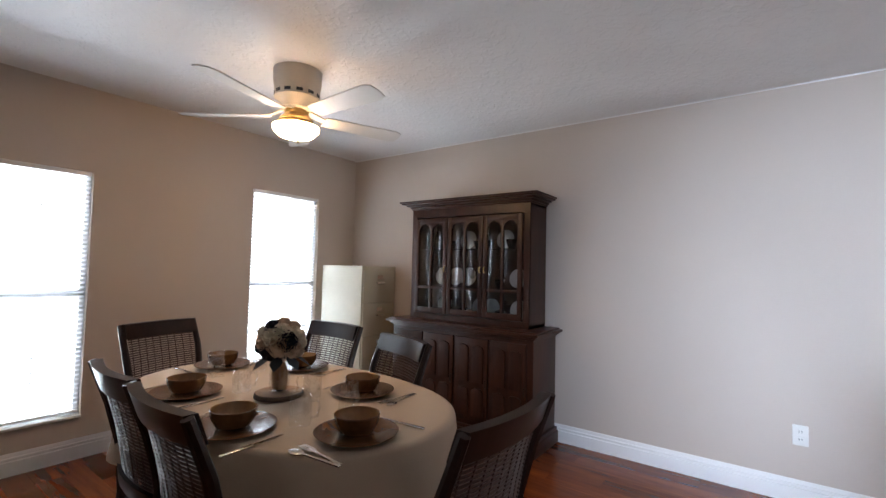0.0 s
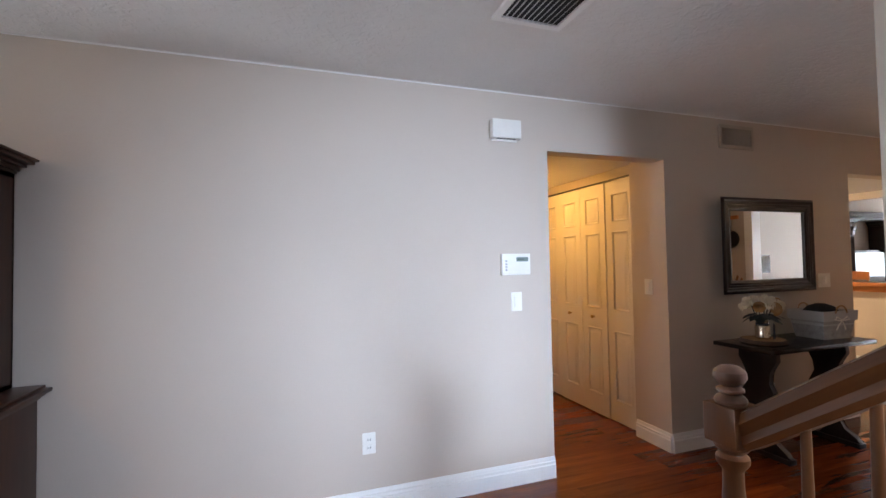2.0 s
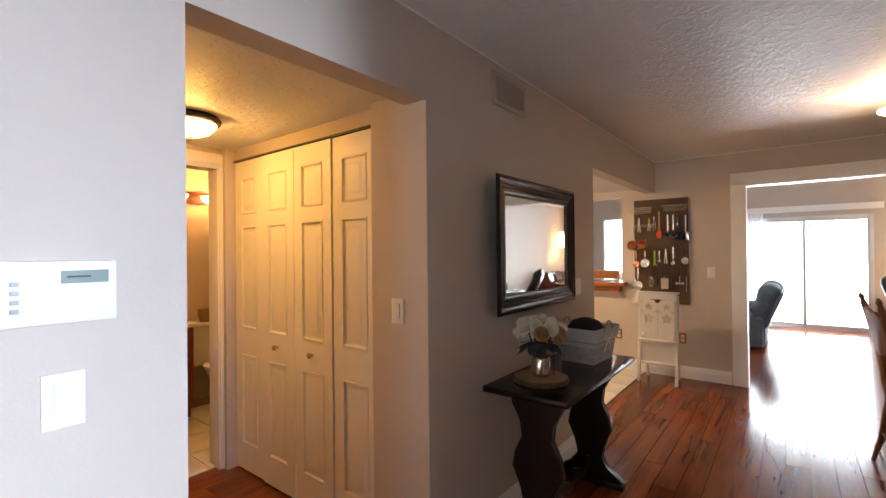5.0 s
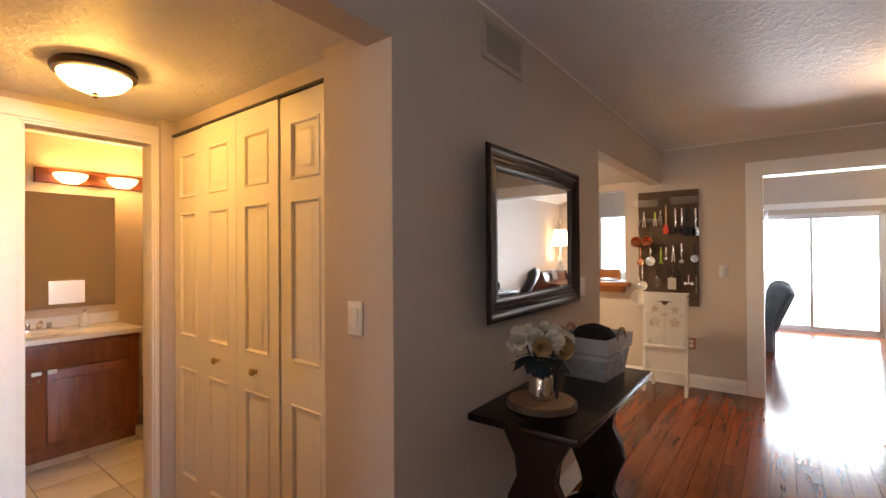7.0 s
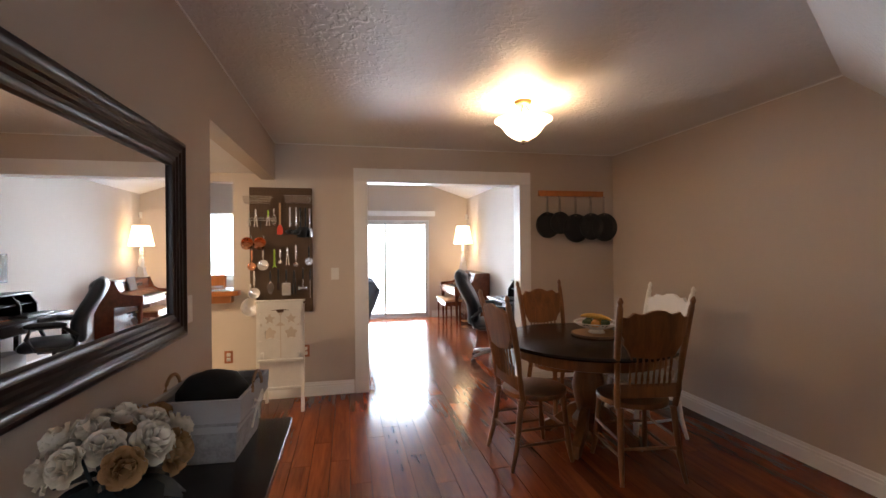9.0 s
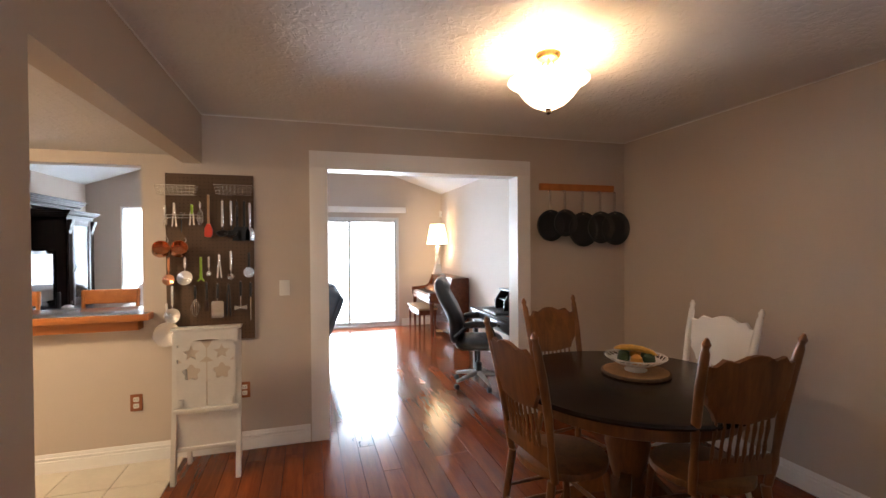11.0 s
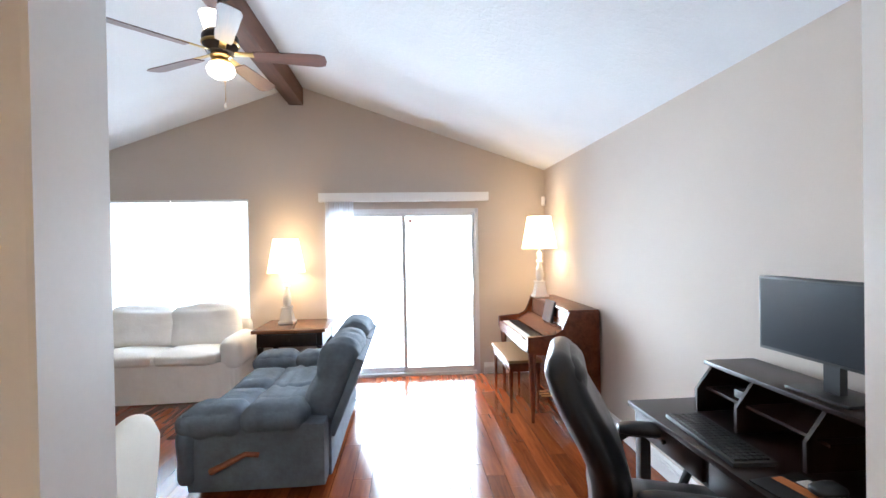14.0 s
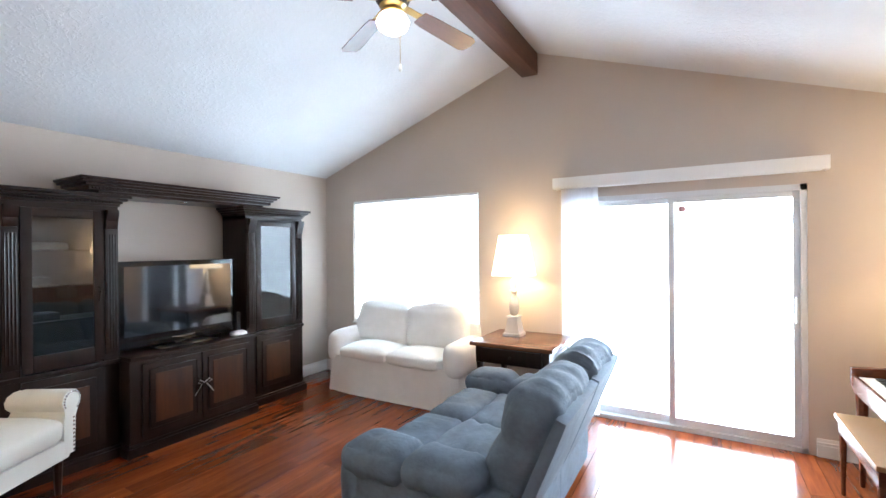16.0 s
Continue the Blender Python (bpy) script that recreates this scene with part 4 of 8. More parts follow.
cf = thing("ceiling_fan", "cream hugger ceiling fan with lit frosted bowl", "ceiling fan", -2.10, 1.425, H)
part("motor_housing", lathe([(0.075, -0.235), (0.09, -0.225), (0.098, -0.19), (0.128, -0.165), (0.13, -0.12), (0.138, -0.06), (0.14, 0.0)], 32), M_FANBODY, cf)
for i in range(12):
    an = i * math.pi / 6
    part("vent_slot", box(-0.018, 0.018, -0.003, 0.003, -0.009, 0.009), M_BLACK, cf, m=pose(0.127 * math.cos(an), 0.127 * math.sin(an), -0.145, 0, 0, math.degrees(an) + 90))
part("switch_housing", lathe([(0.105, -0.33), (0.11, -0.315), (0.095, -0.30), (0.10, -0.29), (0.085, -0.275), (0.07, -0.26), (0.07, -0.23)], 28), M_BRASS, cf)
part("light_bowl", lathe([(0.0, -0.405), (0.05, -0.40), (0.10, -0.385), (0.130, -0.355), (0.134, -0.332), (0.105, -0.322)], 32, closed=False), M_LAMPGLASS, cf, "glowing white frosted glass bowl")
for i in range(5):
    an = i * 72 - 1
    b = part("blade", fan_blade(0.17, 0.69, 0.05, 0.07), M_WHITEBLADE, cf, m=pose(0, 0, -0.265, 0, 0, an) @ pose(0, 0, 0, -12, 0, 0))
    part("blade_iron", prism([(0.05, 0.035), (0.09, 0.035), (0.17, 0.006), (0.24, 0.006), (0.24, 0.001), (0.165, 0.001), (0.085, 0.027), (0.05, 0.027)], "y", -0.022, 0.022), M_FANBODY, b)
part("pull_chain", tube([(0.09, -0.05, -0.30), (0.095, -0.05, -0.43)], 0.002, 6), M_BRASS, cf)
part("chain_knob", lathe([(0.001, -0.46), (0.008, -0.455), (0.006, -0.44), (0.002, -0.43)], 10, (0.095, -0.05, 0)), M_FANBODY, cf)


# table, oval, with a cloth
TX, TY, TA, TB = -1.55, 1.03, 0.80, 0.50
dt = thing("dining_table", "oval dining table under a tan cloth", "dining table", TX, TY, 0)
part("tabletop", lathe([(0.96, 0.0), (1.0, 0.01), (1.0, 0.02), (0.98, 0.03)], 48), M_HUTCH, dt, m=Matrix.Translation((0, 0, 0.715)) @ Matrix.Diagonal((TA - 0.01, TB - 0.01, 1, 1)))
for sx in (-0.4, 0.4):
    part("pedestal", lathe([(0.09, 0), (0.06, 0.1), (0.05, 0.4), (0.08, 0.65), (0.10, 0.715)], 16, (sx, 0, 0)), M_HUTCH, dt)
    for sy in (-1, 1):
        part("foot", box(sx - 0.03, sx + 0.03, min(0, sy * 0.36), max(0, sy * 0.36), 0, 0.06, 0.01), M_HUTCH, dt)
bm = bmesh.new()
N, rows = 128, []
for k, (f, z, wv) in enumerate(((0.30, 0.748, 0), (0.7, 0.748, 0), (0.97, 0.748, 0), (1.0, 0.743, 0), (1.012, 0.73, 0.1), (1.02, 0.68, 0.4), (1.03, 0.62, 0.8), (1.045, 0.56, 1.0), (1.05, 0.515, 1.1))):
    ring = []
    for i in range(N):
        an = 2 * math.pi * i / N
        wob = wv * 0.022 * (math.sin(an * 9 + 0.6) + 0.6 * math.sin(an * 17 + 2) + 0.4 * math.sin(an * 5))
        e = 0.85
        cx, sy = math.copysign(abs(math.cos(an)) ** e, math.cos(an)), math.copysign(abs(math.sin(an)) ** e, math.sin(an))
        zz = z + (0.012 * math.sin(an * 3 + 1) if k == 8 else 0) + (0.0015 * math.sin(an * 7 + k * 2) if k < 3 else 0)
        ring.append(bm.verts.new((cx * (TA * f + wob), sy * (TB * f + wob), zz)))
    rows.append(ring)
c0 = bm.verts.new((0, 0, 0.748))
for i in range(N):
    bm.faces.new((c0, rows[0][i], rows[0][(i + 1) % N]))
for ra, rb in zip(rows, rows[1:]):
    for i in range(N):
        bm.faces.new((ra[i], rb[i], rb[(i + 1) % N], ra[(i + 1) % N]))
tc = tagged(new("tablecloth", mesh_of("tablecloth", bm, M_CLOTH, 70)), "tan cotton tablecloth hanging in soft folds", "tablecloth")
tc.location = (TX, TY, 0)


def cane_chair():
    """Dining chair, faces +y; curved back with a woven panel."""
    ch = thing("dining_chair", "dark wooden dining chair with curved woven back", "chair", 0, 0, 0, 0, "chairs round the dining table")
    part("seat", cushion(-0.23, 0.23, -0.2, 0.24, 0.41, 0.48, 0.015, 0.03, n=5), M_LINEN, ch, "cream upholstered seat")
    part("seat_frame", box(-0.22, 0.22, -0.2, 0.22, 0.36, 0.41, 0.006), M_ESP, ch)
    for sx in (-1, 1):
        part("front_leg", tube([(sx * 0.2, 0.19, 0), (sx * 0.2, 0.2, 0.38)], 0.02, 8, radii=[0.014, 0.022]), M_ESP, ch)
        pts = [(sx * 0.19, -0.27, 0), (sx * 0.2, -0.21, 0.22), (sx * 0.205, -0.2, 0.44), (sx * 0.215, -0.215, 0.62), (sx * 0.225, -0.255, 0.78), (sx * 0.225, -0.315, 0.945)]
        part("back_post", tube(pts, 0.02, 8, radii=[0.016, 0.02, 0.022, 0.02, 0.019, 0.016]), M_ESP, ch)
    def curve(z):
        return -0.2 - 0.115 * max(0, (z - 0.42) / 0.56) ** 1.8
    for nm, za, zb, th in (("crest_rail", 0.865, 0.95, 0.018), ("lower_rail", 0.50, 0.55, 0.016)):
        bm = bmesh.new()
        g = []
        for k in range(7):
            x = -0.215 + 0.43 * k / 6
            bow = -0.03 * (1 - (x / 0.215) ** 2)
            g.append([bm.verts.new((x, curve(z) + bow + d, z + (0.012 * (1 - (x / 0.215) ** 2) if z > 0.95 else 0))) for z in (za, zb) for d in (-th, th)])
        for a_, b_ in zip(g, g[1:]):
            for i, j in ((0, 1), (1, 3), (3, 2), (2, 0)):
                bm.faces.new((a_[i], a_[j], b_[j], b_[i]))
        bm.faces.new([g[0][i] for i in (0, 2, 3, 1)]), bm.faces.new([g[-1][i] for i in (0, 1, 3, 2)])
        part(nm, bm, M_ESP, ch)
    bm = bmesh.new()
    for k in range(24):
        z = 0.555 + k * 0.0132
        pts = [(x, curve(z) - 0.03 * (1 - (x / 0.215) ** 2), z) for x in (-0.2, -0.1, 0, 0.1, 0.2)]
        tube(pts, 0.0045, 5, bm)
    for k in range(9):
        x = -0.18 + k * 0.045
        tube([(x, curve(z) - 0.03 * (1 - (x / 0.215) ** 2), z) for z in (0.55, 0.7, 0.80, 0.87)], 0.003, 5, bm)
    wv = part("woven_panel", bm, M_LEATHER, ch, "brown woven cane panel")
    wv["kind"] = "stuff"
    return ch


c0 = cane_chair()
c0.matrix_basis = pose(-1.16, 0.69, 0, 0, 0, -4) @ Matrix.Diagonal((1, 1, 0.975, 1))
for x, y, r in ((-1.62, 0.73, -4), (-2.58, 1.12, -78), (-2.09, 1.46, 180), (-1.48, 1.335, 162), (-0.70, 0.93, 88)):
    copy_thing(c0, pose(x, y, 0, 0, 0, r))


def setting(x, y, rot, full=True):
    """Plate, bowl, mug and cutlery for one guest, standing on the cloth; rot: the way the guest faces."""
    m = pose(x, y, 0.749, 0, 0, rot)
    p_ = copy_thing(PLATE, m)
    b_ = copy_thing(BOWLT, m @ Matrix.Translation((0, 0, 0.016)))
    copy_thing(MUG, m @ pose(0.12, 0.17, 0.0, 0, 0, 30))
    copy_thing(KNIFE, m @ pose(0.17, -0.03, 0.001, 0, 0, 4))
    copy_thing(FORK, m @ pose(-0.17, -0.03, 0.001, 0, 0, -5))
    copy_thing(SPOON, m @ pose(-0.195, -0.035, 0.001, 0, 0, 6))


PLATE = thing("dinner_plate", "brown glazed stoneware plate on the tablecloth", "plate", 0, 0, 0, 0, "plates on the dining table")
part("dish", lathe([(0.0, 0.004), (0.08, 0.004), (0.132, 0.016), (0.135, 0.02), (0.128, 0.02), (0.08, 0.011), (0.0, 0.011)], 36, closed=False), M_CERAM, PLATE)
BOWLT = thing("stoneware_bowl", "brown glazed soup bowl on a plate", "bowl", 0, 0, 0, 0, "bowls on the dining table")
part("outside", lathe([(0.035, -0.004), (0.055, 0.004), (0.07, 0.03), (0.074, 0.055), (0.072, 0.057)], 32, closed=False), M_CERAM, BOWLT)
part("inside", lathe([(0.0, 0.008), (0.05, 0.012), (0.066, 0.032), (0.070, 0.056), (0.072, 0.057)], 32, closed=False), M_CERAMIN, BOWLT, "tan glazed inside")
MUG = thing("mason_jar_mug", "clear glass mason jar mug", "mug", 0, 0, 0, 0, "mugs on the dining table")
part("jar", lathe([(0.0, 0.006), (0.03, 0.004), (0.036, 0.0), (0.038, 0.01), (0.038, 0.075), (0.034, 0.09), (0.031, 0.095), (0.033, 0.098), (0.033, 0.12)], 24, closed=False), M_JAR, MUG)
part("handle", tube([(0.037, 0, 0.08), (0.062, 0, 0.082), (0.068, 0, 0.06), (0.06, 0, 0.03), (0.037, 0, 0.025)], 0.005, 8), M_JAR, MUG)
KNIFE = thing("table_knife", "steel table knife on the cloth", "cutlery", 0, 0, 0, 0, "cutlery on the dining table")
part("blade", prism([(-0.004, -0.005), (0.010, -0.005), (0.011, 0.07), (0.004, 0.105), (-0.004, 0.10)], "z", 0.001, 0.003), M_CHROME, KNIFE)
part("handle", box(-0.006, 0.008, -0.105, -0.003, 0, 0.006, 0.002), M_CHROME, KNIFE)
FORK = thing("table_fork", "steel table fork on the cloth", "cutlery", 0, 0, 0, 0, "cutlery on the dining table")
bm = boxes((-0.012, 0.012, 0.03, 0.055, 0.002, 0.004))
for i in range(4):
    box(-0.012 + i * 0.0068, -0.0085 + i * 0.0068, 0.055, 0.095, 0.002, 0.004, bm=bm)
part("tines", bm, M_CHROME, FORK)
part("handle", prism([(-0.006, -0.10), (0.006, -0.10), (0.003, 0.0), (0.006, 0.03), (-0.006, 0.03), (-0.003, 0.0)], "z", 0, 0.004), M_CHROME, FORK)
SPOON = thing("table_spoon", "steel table spoon on the cloth", "cutlery", 0, 0, 0, 0, "cutlery on the dining table")
part("bowl", prism([(0.018 * math.cos(k * math.pi / 8), 0.07 + 0.028 * math.sin(k * math.pi / 8)) for k in range(16)], "z", 0, 0.004, None, 0.001), M_CHROME, SPOON)
part("handle", prism([(-0.006, -0.10), (0.006, -0.10), (0.003, 0.0), (0.004, 0.045), (-0.004, 0.045), (-0.003, 0.0)], "z", 0.0, 0.004), M_CHROME, SPOON)
first = (-1.26, 0.645)
SETS = ((-1.78, 0.73, 0), (-0.915, 0.865, 90), (-1.255, 1.215, 180), (-1.83, 1.33, 180), (-2.16, 1.08, -90))
for s in SETS:
    setting(*s)
m = pose(*first, 0.749)
for ob, loc in ((PLATE, pose(0, 0, 0)), (BOWLT, pose(0, 0, 0.016)), (MUG, pose(0.12, 0.17, 0, 0, 0, 30)), (KNIFE, pose(0.17, -0.03, 0.001, 0, 0, 4)), (FORK, pose(-0.17, -0.03, 0.001, 0, 0, -5)), (SPOON, pose(-0.195, -0.035, 0.001, 0, 0, 6))):
    ob.matrix_basis = m @ loc


def rose(r, seed):
    """A many-petalled bloom."""
    rg = random.Random(seed)
    bm = bmesh.new()
    for ringi, (n, rad, tilt, zz) in enumerate(((3, 0.18, 8, 0.28), (5, 0.42, 22, 0.16), (6, 0.70, 42, 0.02), (7, 0.92, 62, -0.12))):
        for k in range(n):
            an = 2 * math.pi * (k + rg.random() * 0.3) / n + ringi * 0.5
            m_ = Matrix.Rotation(an, 4, "Z") @ Matrix.Translation((rad * r * 0.55, 0, zz * r)) @ Matrix.Rotation(radians(tilt), 4, "Y")
            g = []
            for i in range(4):
                for j in range(4):
                    u, v = i / 3 * 2 - 1, j / 3
                    w = r * 0.55 * (0.5 + 0.6 * math.sin(math.pi * min(v * 0.8 + 0.15, 1)))
                    g.append(bm.verts.new(m_ @ Vector((-0.22 * r * (u * u) + 0.10 * r * (v > 0.9), u * w, (v - 0.35) * r * 0.95))))
            for i in range(3):
                for j in range(3):
                    bm.faces.new((g[i * 4 + j], g[i * 4 + j + 1], g[i * 4 + j + 5], g[i * 4 + j + 4]))
    return bm


def leaf_bm(l, w):
    bm = bmesh.new()
    a_ = [bm.verts.new((l * f, s * w * math.sin(math.pi * f), -0.15 * l * f * f + 0.1 * w * abs(s))) for f in (0.02, 0.3, 0.6, 0.98) for s in (-1, 0, 1)]
    for i in range(3):
        for j in range(2):
            bm.faces.new((a_[i * 3 + j], a_[i * 3 + j + 1], a_[i * 3 + j + 4], a_[i * 3 + j + 3]))
    return bm


# centrepiece on the dining table
lg = thing("log_slice", "round slice of log used as a coaster", "log slice", -1.48, 0.96, 0.749)
part("wood_face", lathe([(0.09, 0.0), (0.092, 0.02)], 28), M_LOG, lg)
part("bark", lathe([(0.091, 0), (0.098, 0.003), (0.097, 0.017), (0.0915, 0.0205)], 28, closed=False), M_BARK, lg)
vs_ = thing("glass_vase", "clear glass vase with twine and pale pebbles", "vase", -1.48, 0.96, 0.77)
part("vase_body", lathe([(0.0, 0.005), (0.035, 0.0), (0.042, 0.03), (0.04, 0.08), (0.034, 0.12), (0.045, 0.16)], 28, closed=False), M_JAR, vs_)
part("filling", lathe([(0.0, 0.012), (0.03, 0.013), (0.033, 0.08), (0.02, 0.115), (0.0, 0.12)], 16, closed=False), M_LOG, vs_, "tan twine filling")
bq = thing("bouquet", "ball of cream, peach and navy cloth roses", "flowers", -1.48, 0.96, 0.972)
rg = random.Random(11)
for i in range(26):
    ph, th = math.acos(1 - 1.6 * (i + 0.5) / 26), i * 2.4
    d = Vector((math.sin(ph) * math.cos(th), math.sin(ph) * math.sin(th), math.cos(ph)))
    mt = M_NAVY if i in (2, 4, 9, 13, 17, 20, 23) else (M_PEACH if i % 3 == 0 else M_ROSE)
    part("rose", rose(0.042, i), mt, bq, m=Matrix.Translation(d * 0.066) @ d.to_track_quat("Z", "Y").to_matrix().to_4x4())
part("stems", tube([(0, 0, -0.20), (0, 0, 0.03)], 0.014, 8), M_LEAF, bq)
for i in range(8):
    part("leaf", leaf_bm(0.09, 0.025), M_LEAF, bq, m=Matrix.Translation((0, 0, -0.03)) @ pose(0, 0, 0, 0, 25, i * 45) @ Matrix.Translation((0.05, 0, 0)))


# ---- hall and bathroom ----
def door_panel(x0, x1, z0, z1):
    """A moulded panel: a sunk groove round a raised, chamfered field."""
    bm = bmesh.new()
    rings = []
    for ins, y in ((0.0, 0.0003), (0.004, 0.0045), (0.010, 0.0045), (0.016, -0.008), (0.026, -0.009), (0.050, 0.004), (0.054, 0.0045)):
        rings.append([bm.verts.new((x, y, z)) for x, z in ((x0 + ins, z0 + ins), (x1 - ins, z0 + ins), (x1 - ins, z1 - ins), (x0 + ins, z1 - ins))])
    for a_, b_ in zip(rings, rings[1:]):
        for k in range(4):
            bm.faces.new((a_[k], a_[(k + 1) % 4], b_[(k + 1) % 4], b_[k]))
    bm.faces.new(rings[-1])
    return bm


def door_slab(w, h, holes):
    """Stiles and rails round the sunk panels, with a back skin."""
    bm = box(0.001, w - 0.001, -0.030, -0.012, 0, h)
    x0, x1 = holes[0][0], holes[0][1]
    for r in ((0, x0, 0, h), (x1, w, 0, h)):
        box(r[0], r[1], -0.0115, 0, r[2], r[3], bm=bm)
    z = 0
    for _, _, za, zb in list(holes) + [(0, 0, h, h)]:
        box(x0, x1, -0.0115, 0, z, za, bm=bm)
        z = zb
    return bm


bf = tagged(new("bifold_door_1"), "cream six-panel bifold closet doors, closed", "door", kind="structure")
bf.matrix_basis = pose(2.485, 3.523, 0.012, 0, 0, 90)
LW, LH = 0.3445, 2.03
for i in range(4):
    fold = (0.0, 0.008, 0.008, 0.0)[i]
    pan = [(0.072, LW - 0.076, za, zb) for za, zb in ((0.17, 0.76), (0.93, 1.60), (1.68, 1.92))]
    lf = part("door_leaf", door_slab(LW - 0.004, LH, pan), M_DOOR, bf, m=pose(i * LW, fold, 0))
    for r in pan:
        part("door_panel", door_panel(*r), M_DOOR, lf)
    if i in (1, 2):
        part("knob", lathe([(0.008, 0), (0.008, 0.012), (0.016, 0.02), (0.016, 0.028), (0.008, 0.034)], 14), M_BRASS, lf, "small brass knob", pose(LW / 2, 0.0, 0.855, -90, 0, 0))
part("track", box(0, 4 * LW, -0.02, 0.012, LH + 0.004, LH + 0.014), M_BLACK, bf)

hl = thing("hall_ceiling_light", "bronze flush ceiling light with lit glass bowl", "ceiling light", 1.98, 4.36, HL)
part("pan", lathe([(0.125, -0.04), (0.14, -0.034), (0.145, -0.017), (0.13, 0.0)], 36), M_BRONZE, hl)
part("glass_bowl", lathe([(0.0, -0.105), (0.045, -0.10), (0.09, -0.08), (0.118, -0.05), (0.122, -0.035)], 36, closed=False), M_HALLGLASS, hl, "glowing amber-white glass")
part("finial", lathe([(0.002, -0.126), (0.010, -0.12), (0.008, -0.112), (0.014, -0.105)], 12), M_BRONZE, hl)

va = thing("bathroom_vanity", "reddish cherry bathroom vanity with two doors", "vanity", 0, 0, 0)
part("cabinet_body", box(1.60, 2.70, 6.07, 6.60, 0.10, 0.80, 0.004), M_CHERRY, va)
part("toe_kick", box(1.62, 2.69, 6.12, 6.58, 0.0, 0.10), M_CHERRY, va)
part("false_drawer", box(1.66, 2.66, 6.052, 6.07, 0.63, 0.775, 0.004), M_CHERRY, va)
for i in range(2):
    x0 = 1.66 + i * 0.505
    d = part("cabinet_door", box(x0, x0 + 0.495, 6.052, 6.07, 0.14, 0.615, 0.004), M_CHERRY, va)
    part("door_panel", box(x0 + 0.06, x0 + 0.435, 6.044, 6.053, 0.20, 0.555, 0.006), M_CHERRY, d)
    kx = x0 + (0.46 if i == 0 else 0.035)
    part("knob", lathe([(0.006, 0), (0.006, 0.012), (0.013, 0.018), (0.008, 0.026)], 12), M_CHROME, d, "chrome knob", pose(kx, 6.052, 0.56, 90, 0, 0))
    part("safety_latch", box(kx - 0.035, kx + 0.015, 6.035, 6.05, 0.60, 0.625, 0.006), M_PLASTIC, d, "white child latch")
vt = thing("marble_basin_counter", "cream cultured marble vanity top with basin", "countertop", 0, 0, 0)
part("slab", box(1.59, 2.72, 6.04, 6.60, 0.80, 0.835, 0.006), M_TOILET, vt)
part("backsplash", box(1.59, 2.72, 6.575, 6.60, 0.835, 0.92, 0.004), M_TOILET, vt)
part("basin", lathe([(0.13, 0.0), (0.19, 0.004), (0.20, 0.008), (0.17, 0.006), (0.10, 0.002)], 28, (2.12, 6.28, 0.834), closed=False), M_TOILET, vt)
fa = thing("basin_faucet", "chrome two-handle basin faucet", "faucet", 2.20, 6.48, 0.835)
part("base", box(-0.08, 0.08, -0.025, 0.025, 0, 0.02, 0.006), M_CHROME, fa)
for sx in (-0.06, 0.06):
    part("handle", lathe([(0.014, 0.02), (0.018, 0.035), (0.014, 0.06)], 12, (sx, 0, 0)), M_CHROME, fa)
part("spout", tube([(0, 0, 0.02), (0, -0.02, 0.06), (0, -0.07, 0.07), (0, -0.11, 0.055)], 0.012, 10), M_CHROME, fa)
so = thing("soap_dispenser", "white soap dispenser on the vanity", "soap dispenser", 2.46, 6.45, 0.835)
part("bottle", lathe([(0.03, 0), (0.034, 0.01), (0.032, 0.08), (0.02, 0.095), (0.012, 0.11)], 16), M_BOWL, so)
part("pump", tube([(0, 0, 0.11), (0, 0, 0.13), (0, -0.03, 0.13)], 0.005, 8), M_CHROME, so)
mr = thing("bathroom_mirror", "large frameless bathroom mirror", "mirror", 0, 0, 0)
part("mirror_plate", box(1.60, 2.70, 6.588, 6.598, 0.98, 1.86), M_MIRROR, mr)
lb = thing("vanity_light_bar", "wooden light bar with three lit glass shades", "vanity light", 2.75, 6.6, 1.99)
part("back_bar", box(-0.55, 0.45, -0.03, 0, -0.055, 0.055, 0.004), M_CHERRY, lb)
for i in range(3):
    sh = part("glass_shade", lathe([(0.0, -0.05), (0.05, -0.045), (0.09, -0.015), (0.105, 0.02), (0.10, 0.022)], 20, closed=False), M_BATHGLASS, lb, "glowing half-bowl glass", pose(-0.36 + i * 0.335, -0.11, -0.01))
    part("shade_band", tube([(0.10 * math.cos(k * math.pi / 8), 0.10 * math.sin(k * math.pi / 8), -0.005) for k in range(17)], 0.004, 6), M_BRONZE, sh)
to = thing("toilet", "white toilet beside the vanity", "toilet", 3.03, 6.3, 0)
part("bowl", lathe([(0.11, 0), (0.10, 0.1), (0.13, 0.25), (0.19, 0.36), (0.20, 0.39)], 24, (0, -0.15, 0)), M_TOILET, to)
part("seat", lathe([(0.20, 0.39), (0.205, 0.41), (0.19, 0.42)], 24, (0, -0.15, 0)), M_TOILET, to)
part("tank", box(-0.22, 0.22, 0.05, 0.26, 0.38, 0.74, 0.02), M_TOILET, to)
part("tank_lid", box(-0.235, 0.235, 0.035, 0.275, 0.74, 0.775, 0.01), M_TOILET, to)
bk = thing("tissue_basket", "small brown wicker basket on the toilet tank", "basket", 2.98, 6.45, 0.777)
part("weave", lathe([(0.06, 0), (0.075, 0.06), (0.08, 0.12), (0.072, 0.12), (0.06, 0.02)], 16), M_LOG, bk)
ev = thing("exhaust_fan_cover", "square white bathroom exhaust grille", "vent", 2.75, 6.1, 2.30)
part("cover", box(-0.15, 0.15, -0.13, 0.13, -0.03, 0, 0.006), M_WHITE, ev)
for i in range(6):
    part("slot", box(-0.11, 0.11, -0.09 + i * 0.035, -0.08 + i * 0.035, -0.0315, -0.029), M_BLACK, ev)
